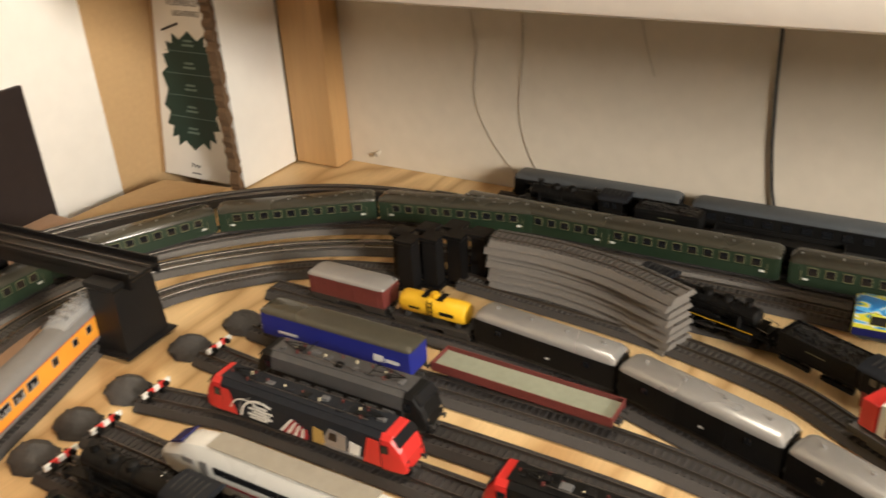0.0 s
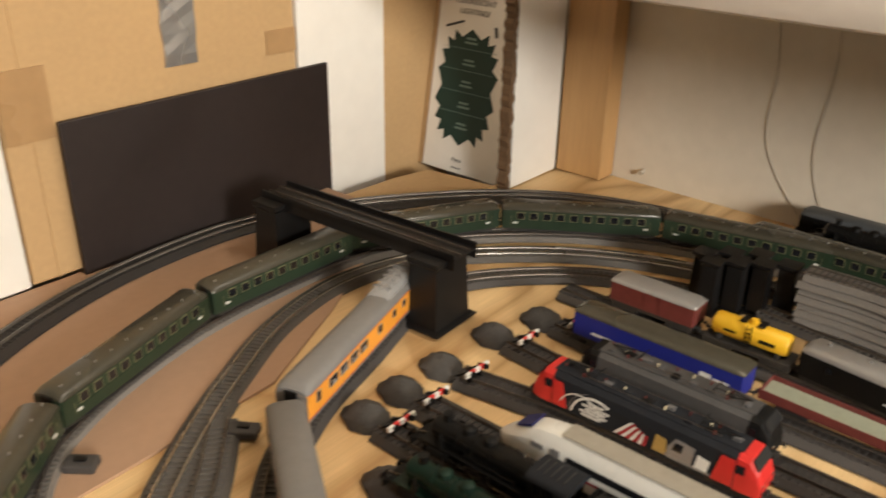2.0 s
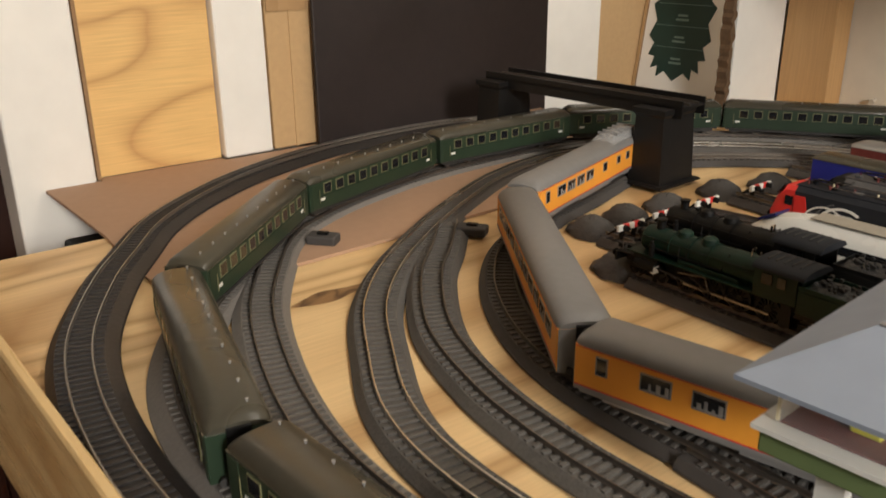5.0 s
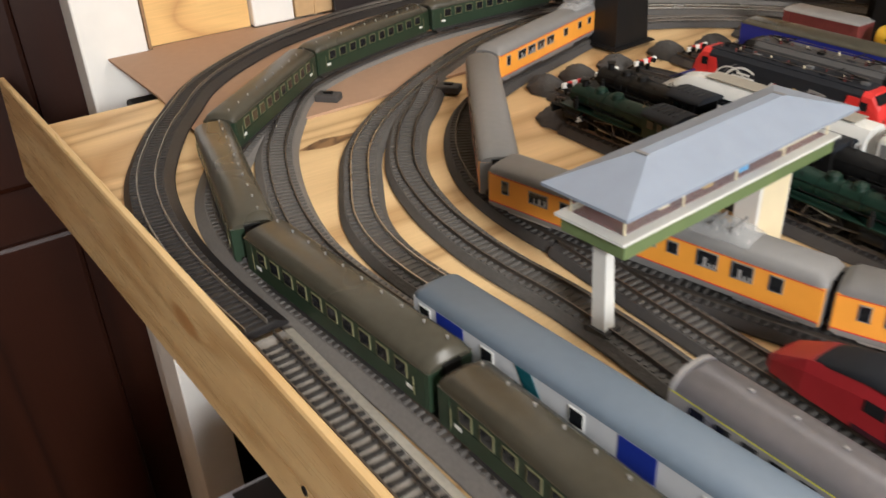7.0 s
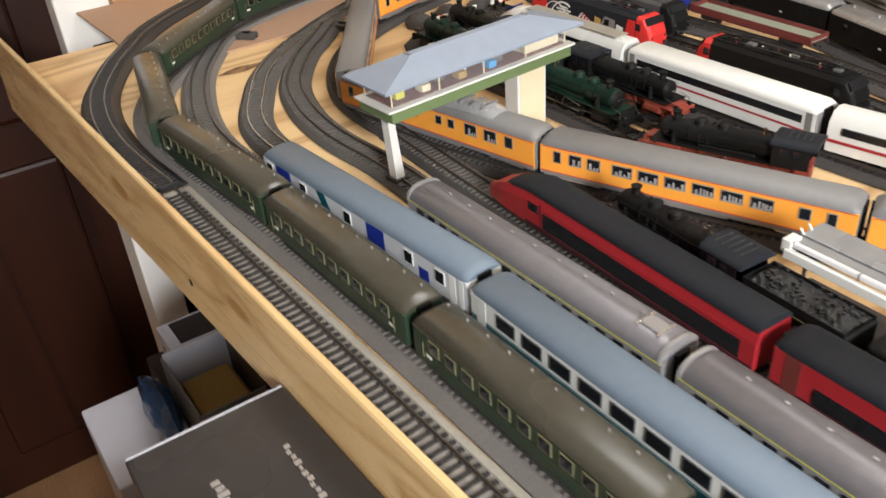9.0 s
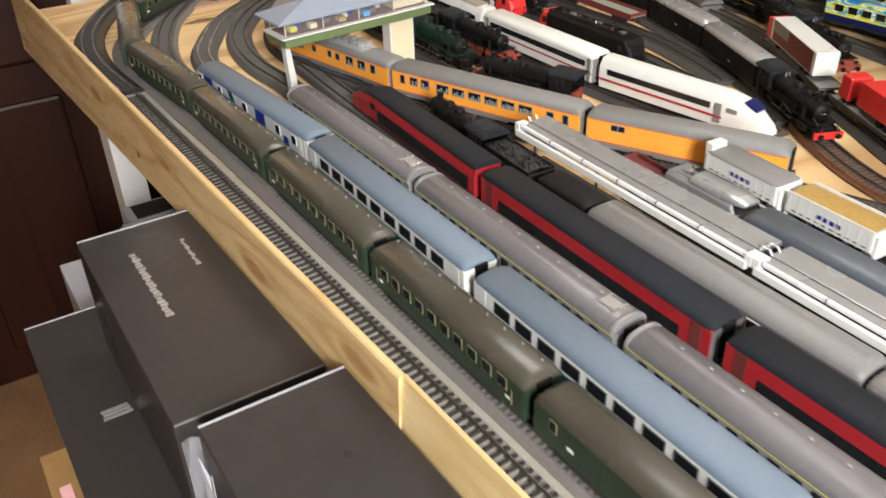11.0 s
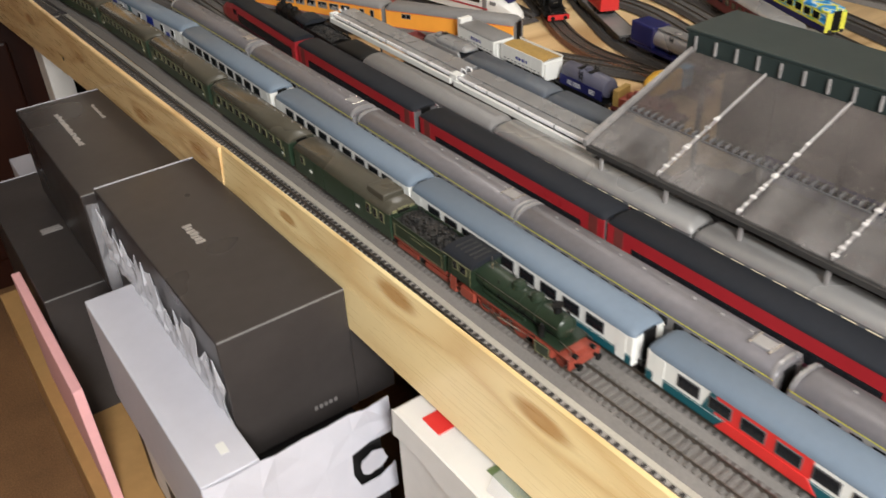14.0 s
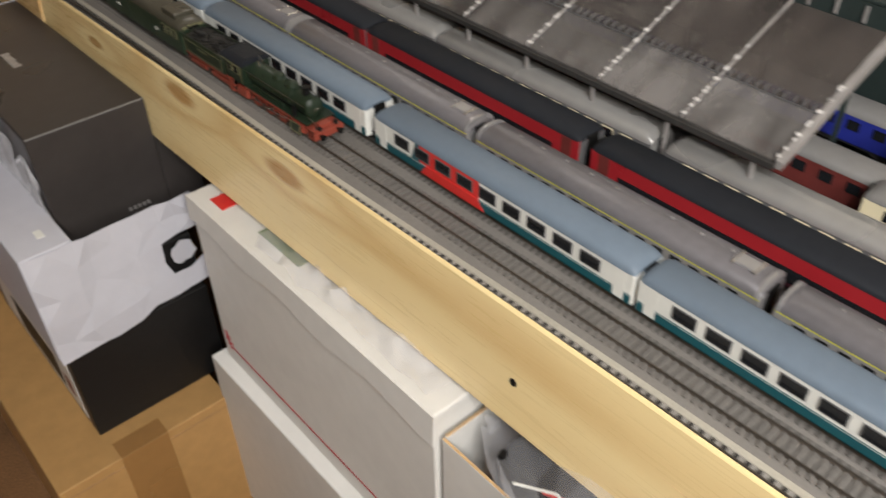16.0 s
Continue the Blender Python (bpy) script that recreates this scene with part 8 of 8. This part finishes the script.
# ---- cartons stacked below the table front ----
def carton_box(name, label, x0, x1, y0, y1, z0, z1, material, edge=True, bars=(), far=None):
    ob = thing(name, label, "box")
    xf = x1 if far is None else far
    bm = bmesh.new()
    plan = [(x0, y0), (x1, y0), (xf, y1), (x0, y1)]
    loft(bm, [[(x, y, z0) for x, y in plan], [(x, y, z1) for x, y in plan]])
    bmesh.ops.bevel(bm, geom=bm.edges[:], offset=0.0015, segments=2, affect="EDGES", profile=0.5)
    part("body", bm, material, ob)
    if edge:
        part("worn_edge", boxes((x0 + 0.001, xf - 0.001, y1 - 0.0012, y1 + 0.0006, z1 - 0.0012, z1 + 0.0006)), M_PAPER, ob, "white worn edge")
        part("worn_edge", boxes((x0 + 0.001, x1 - 0.001, y0 - 0.0006, y0 + 0.0008, z1 - 0.0008, z1 + 0.0005)), M_GREY, ob)
    for bx0, bx1, by0, by1 in bars:
        n = max(3, int((by1 - by0) / 0.006))
        for k in range(n):
            yy = by0 + (by1 - by0) * k / n
            part("foil_bar", boxes((bx0 + 0.001 * (k % 2), bx1 - 0.001 * (k % 3), yy, yy + (by1 - by0) / n * 0.7, z1 - 0.0002, z1 + 0.0006)), M_BOXFOIL, ob)
    return ob


carton_box("model_box", "dark grey model car box with white edge and foil print", -0.111, 0.0215, -0.245, 0.086, -0.170, -0.033, M_BOX, far=0.0108, bars=[(-0.071, -0.063, -0.10, 0.03), (-0.018, -0.013, -0.03, 0.03)])
bx3 = carton_box("model_box", "dark grey model car box beside the table edge", -0.100, 0.0298, -0.640, -0.282, -0.158, -0.010, M_BOX, far=0.0230, bars=[(-0.050, -0.040, -0.475, -0.43)])
carton_box("model_box", "dark grey model car box lower in the stack", -0.187, -0.078, -0.205, 0.186, -0.3855, -0.180, M_BOX, bars=[(-0.145, -0.115, -0.03, -0.012)])
part("lower_half", boxes((0.0300, 0.075, -0.6395, -0.283, -0.1575, -0.056), bevel=0.0015), M_BOX, bx3)
for k in range(5):
    part("foil_bar", boxes((-0.020 + k * 0.0055, -0.0165 + k * 0.0055, -0.6408, -0.6402, -0.138, -0.1335)), M_BOXFOIL, bx3)
sb = carton_box("model_box", "dark box below the other model car boxes", -0.075, 0.010, -0.247, 0.080, -0.3855, -0.1705, M_BOX, edge=False)
bx4 = carton_box("black_box", "glossy black box on the brown carton", -0.150, 0.026, -0.694, -0.37, -0.3855, -0.2430, M_BLACK, edge=False)
part("printed_side", boxes((-0.1506, -0.1499, -0.668, -0.40, -0.374, -0.262)), M_CARTON, bx4, "white printed side")
part("dark_print", boxes((-0.1511, -0.1505, -0.610, -0.47, -0.362, -0.305), bevel=0.0002), M_BLACKM, bx4)
part("red_print", boxes((-0.1512, -0.1506, -0.648, -0.630, -0.352, -0.322)), M_OXIDE, bx4)
part("raised_half", boxes((-0.1015, 0.022, -0.694, -0.40, -0.2428, -0.1595), bevel=0.002), M_BLACK, bx4)
gw = carton_box("white_gift_box", "long white box wrapped in crumpled white paper", -0.158, -0.1025, -0.700, -0.360, -0.2425, -0.100, M_PAPER, edge=False)
part("label", boxes((-0.128, -0.120, -0.675, -0.660, -0.1003, -0.0994)), M_OFFWHITE, gw)
# crumpled wrapping paper over the front of the white box, with a ragged lower edge
def crumple(name, x0, x1, y, z0, z1, nx, nz, deep, ragged, material, parent, label, seed, along="x", rise=0.0, holes=(), torn=0.0):
    rnd = random.Random(seed)
    bm = bmesh.new()
    rows = []
    for j in range(nz + 1):
        row = []
        for i in range(nx + 1):
            u = x0 + (x1 - x0) * i / nx + (rnd.uniform(-0.3, 0.3) * (x1 - x0) / nx if 0 < i < nx else 0)
            z = z1 + (z0 - z1) * j / nz + (rnd.uniform(-ragged, ragged) if j == nz else rnd.uniform(-0.2, 0.2) * (z1 - z0) / nz if j else 0)
            z += rise * i / nx * j / nz + (rnd.uniform(-torn, torn) if torn and j == 0 else 0)
            d = rnd.uniform(0, deep)
            row.append(bm.verts.new((u, y - d, z) if along == "x" else (y - d, u, z)))
        rows.append(row)
    for j in range(nz):
        for i in range(nx):
            if (i, j) in holes:
                continue
            a, b, c, d = rows[j][i], rows[j][i + 1], rows[j + 1][i + 1], rows[j + 1][i]
            for f in ((a, b, c), (a, c, d)) if (i + j) % 2 else ((a, b, d), (b, c, d)):
                bm.faces.new(f)
    ob = part(name, bm, material, parent, label)
    md = ob.modifiers.new("thick", "SOLIDIFY")
    md.thickness = 0.0006
    return ob


crumple("wrapping_paper", -0.157, 0.030, -0.7015, -0.252, -0.100, 8, 5, 0.005, 0.008, M_PAPER, gw, "crumpled white wrapping paper", 14, rise=0.035, holes=((6, 3), (7, 3), (7, 2), (6, 2)))
bm = bmesh.new()
rnd = random.Random(8)
disc = [(0.004 + (0.015 + rnd.uniform(-0.002, 0.003)) * math.cos(2 * math.pi * i / 22), (0.017 + rnd.uniform(-0.002, 0.003)) * math.sin(2 * math.pi * i / 22)) for i in range(22)]
loft(bm, [[(x, -0.7040 - 0.18 * (z + 0.018), -0.170 + z) for x, z in disc], [(x, -0.7034 - 0.18 * (z + 0.018), -0.170 + z) for x, z in disc]])
part("torn_flap", bm, M_PAPER, gw, "round torn paper flap over the hole")
film = thing("clear_film", "clear film hanging over the side of a dark box", "plastic film")
crumple("film", -0.640, -0.284, -0.1012, -0.104, -0.046, 46, 4, 0.005, 0.002, M_HAZEFILM, film, "", 5, "y", torn=0.017)
crumple("loose_end", -0.110, -0.062, -0.2525, -0.170, -0.040, 6, 5, 0.012, 0.004, M_FILM, film, "", 6, torn=0.006)
top = thing("clear_film", "crumpled clear film lying on the white carton", "plastic film")
bm = bmesh.new()
rnd = random.Random(21)
g = [[bm.verts.new((0.014 + 0.012 * i + rnd.uniform(-0.003, 0.003), -1.13 + 0.02 * j + rnd.uniform(-0.005, 0.005), -0.0685 + rnd.uniform(0, 0.016))) for i in range(9)] for j in range(14)]
for j in range(13):
    for i in range(8):
        bm.faces.new((g[j][i], g[j][i + 1], g[j + 1][i + 1]))
        bm.faces.new((g[j][i], g[j + 1][i + 1], g[j + 1][i]))
part("film", bm, M_WRAP, top)
carton_box("pink_foam_sheet", "thin pink foam sheet standing on edge", -0.205, -0.193, -0.385, -0.080, -0.3855, -0.195, M_PINK, edge=False)
bb = carton_box("brown_carton", "brown cardboard carton under the boxes", -0.222, 0.0, -0.742, 0.20, -0.620, -0.3860, M_KRAFT, edge=False)
part("tape", boxes((-0.145, -0.085, -0.7428, -0.7415, -0.60, -0.3865), bevel=0.0004), M_TAPE, bb, "glossy brown packing tape")
part("tape_end", ragged(-0.145, -0.085, -0.742, -0.715, -0.3862, -0.3854, 12, 0.0, 0.004, 9), M_TAPE, bb)
part("flap_seam", boxes((-0.2225, 0.0, -0.7424, -0.7410, -0.4022, -0.4010)), M_CARDDARK, bb)
carton_box("brown_carton", "brown cardboard carton on the floor", -0.21, 0.0, -0.72, 0.18, FLOOR + 0.002, -0.6205, M_KRAFT, edge=False)
wb = thing("white_carton", "white carton with red corner label and red seam line", "box")
part("body", boxes((0.010, 0.30, -1.140, -0.750, -0.312, -0.070), bevel=0.002), M_CARTON, wb)
part("lid", boxes((0.0085, 0.3015, -1.1415, -0.7485, -0.082, -0.0698), bevel=0.002), M_CARTON, wb)
bm = bmesh.new()
rnd = random.Random(17)
loft(bm, [[(0.0062, y, z), (0.0098, y, z + 0.0006), (0.0094, y, -0.0705), (0.0078, y, -0.0702)] for y, z in ((-0.7480 - 0.394 * k / 40, -0.1010 + 0.004 * math.sin(k * 0.45) + rnd.uniform(-0.0012, 0.0012)) for k in range(41))])
part("lid_lip", bm, M_CARTON, wb, "ragged overhanging lid edge")
part("green_print", boxes((0.030, 0.070, -0.925, -0.855, -0.0700, -0.0690), bevel=0.0004), M_TOWERG, wb)
for a, b in (((-0.758, -0.262), (-0.768, -0.284)), ((-0.761, -0.284), (-0.770, -0.264)), ((-0.757, -0.276), (-0.773, -0.276)), ((-0.764, -0.258), (-0.766, -0.288)), ((-0.759, -0.270), (-0.772, -0.285))):
    part("red_scribble", tubes(((0.0099, a[0], a[1]), (0.0099, b[0], b[1]), 0.0007), n=5), M_RED, wb)
part("red_label", boxes((0.022, 0.046, -0.800, -0.775, -0.0700, -0.0688)), M_BRIGHTRED, wb)
part("red_line", boxes((0.0092, 0.0102, -1.138, -0.766, -0.2835, -0.2815)), M_RED, wb)
wb2 = thing("white_carton", "white carton standing under the other white carton", "box")
part("body", boxes((-0.006, 0.30, -1.20, -0.735, -0.60, -0.3125), bevel=0.002), M_CARTON, wb2)
solid("support_crate", boxes((0.002, 0.32, -1.9, -0.76, FLOOR + 0.001, -0.6005)), M_CARD, "brown carton under the white cartons", "box")
# clear bag with dark parts beside the white carton
bag2 = thing("parts_bag", "crumpled clear bag with dark and red parts", "plastic bag")
bm = bmesh.new()
rnd = random.Random(4)
n = 14
rings = []
for k in range(9):
    y = -1.16 - k * 0.035
    q = math.sin(math.pi * (k + 0.6) / 9.2)
    rings.append([(0.06 + 0.075 * q * math.cos(2 * math.pi * i / n) * rnd.uniform(0.8, 1.15), y + rnd.uniform(-0.008, 0.008), -0.096 + 0.046 * q * math.sin(2 * math.pi * i / n) * rnd.uniform(0.8, 1.2)) for i in range(n)])
loft(bm, rings)
part("film", bm, M_FILM, bag2)
part("dark_part", boxes((0.026, 0.10, -1.40, -1.19, -0.150, -0.080), bevel=0.006), M_BLACKM, bag2)
for k in range(6):
    part("red_wire", tubes(((0.016 + 0.010 * k, -1.22 - 0.02 * k, -0.078), (0.030 + 0.008 * k, -1.25 - 0.022 * k, -0.073), 0.0012), ((0.030 + 0.008 * k, -1.25 - 0.022 * k, -0.073), (0.022 + 0.006 * k, -1.29 - 0.02 * k, -0.078), 0.0012), n=6), M_BRIGHTRED if k % 2 else M_OFFWHITE, bag2)
part("red_part", boxes((0.020, 0.045, -1.37, -1.33, -0.125, -0.086), bevel=0.003), M_RED, bag2)
solid("brown_carton", boxes((0.012, 0.30, -1.9, -1.205, -0.60, -0.196), bevel=0.002), M_CARD, "brown carton under the clear bag", "box")
ob_ = thing("open_box", "open white box holding the clear bag", "box")
for spec in ((0.0125, 0.0155, -1.452, -1.146, -0.1955, -0.096), (0.150, 0.153, -1.452, -1.146, -0.1955, -0.096), (0.0156, 0.1499, -1.149, -1.146, -0.1955, -0.094), (0.0156, 0.1499, -1.452, -1.449, -0.1955, -0.098)):
    wall = part("side", boxes(spec, bevel=0.0005), M_CARTON, ob_)
    part("cut_edge", boxes((spec[0] + 0.0003, spec[1] - 0.0003, spec[2] + 0.0003, spec[3] - 0.0003, spec[5] - 0.0004, spec[5] + 0.0004)), M_CARD, wall, "tan cut cardboard edge")
# clutter seen under the far end of the board
wt = thing("open_tray", "open white-lined grey tray under the table", "tray")
part("tray_base", boxes((-0.018, 0.060, 0.290, 0.409, -0.262, -0.259)), M_GREY, wt)
for s_, m_ in (((-0.018, -0.0155, 0.290, 0.409, -0.2589, -0.204), M_GREY), ((0.0575, 0.060, 0.290, 0.409, -0.2589, -0.204), M_BOX), ((-0.0154, 0.0574, 0.290, 0.2925, -0.2589, -0.206), M_GREY), ((-0.0154, 0.0574, 0.4065, 0.409, -0.2589, -0.200), M_PAPER)):
    part("tray_wall", boxes(s_, bevel=0.0006), m_, wt)
part("lining", boxes((-0.006, 0.052, 0.300, 0.400, -0.2588, -0.240), bevel=0.004), M_TAN, wt, "tan foam lining")
oc = thing("open_carton", "small white carton with dark opening", "box")
part("body", boxes((-0.003, 0.092, 0.412, 0.466, -0.262, -0.203), bevel=0.001), M_PAPER, oc)
part("opening", boxes((0.010, 0.080, 0.4165, 0.461, -0.2034, -0.2022)), M_BOX, oc)
for u in (0.002, 0.009):
    part("red_print", boxes((-0.0035, -0.0028, 0.452 - u * 2, 0.456 - u * 2, -0.228, -0.222)), M_OXIDE, oc)
solid("dark_carton", boxes((-0.020, 0.30, 0.230, 0.50, -0.60, -0.2625), bevel=0.002), M_BOX, "dark carton stacked under the far end of the table", "box")
solid("brown_carton", boxes((-0.015, 0.32, 0.235, 0.50, FLOOR + 0.001, -0.6005)), M_CARD, "brown carton on the floor under the table", "box")
solid("white_carton", boxes((-0.112, -0.022, 0.300, 0.446, -0.62, -0.256), bevel=0.002), M_PAPER, "white carton beside the table leg", "box", m=None)
solid("brown_carton", boxes((-0.114, -0.0205, 0.290, 0.456, FLOOR + 0.001, -0.6205)), M_CARD, "brown carton on the floor beside the table", "box")
bl_ = thing("blue_bag", "crumpled blue plastic bag on a white carton", "plastic bag")
bm = bmesh.new()
rings = []
for k in range(8):
    q = math.sin(math.pi * (k + 0.7) / 8.4)
    rings.append([(-0.040 + 0.019 * q * math.cos(2 * math.pi * i / 14) * rnd.uniform(0.75, 1.05), 0.306 + k * 0.017 + rnd.uniform(-0.005, 0.005), -0.233 + 0.024 * q * math.sin(2 * math.pi * i / 14) * rnd.uniform(0.8, 0.98)) for i in range(14)])
loft(bm, rings)
part("film", bm, mat("blue_film", (0.02, 0.06, 0.16), 0.3, var=0.4, bump=0.2), bl_)

# ---- sleepers laid one by one on the nearest lines ----
SLEEPER = {}
for owner, material, m, w in PIECES:
    key = (material.name, w)
    if key not in SLEEPER:
        chunky = material is M_TIETOP
        h = 0.0015 if chunky else 0.0013
        specs = [(-w / 2, w / 2, -h, h, 0.0066, 0.0088)]
        if chunky:
            specs += [(u - 0.0011, u + 0.0011, -0.0012, 0.0012, 0.0085, 0.0098) for u in (-0.0104, -0.0061, 0.0061, 0.0104)]
        me = SLEEPER[key] = mesh_from("sleeper", boxes(*specs), material)
        me.materials.append(M_CHAIR)
        for f in list(me.polygons)[6:]:
            f.material_index = 1
    part("sleeper", SLEEPER[key], None, owner, at=m)
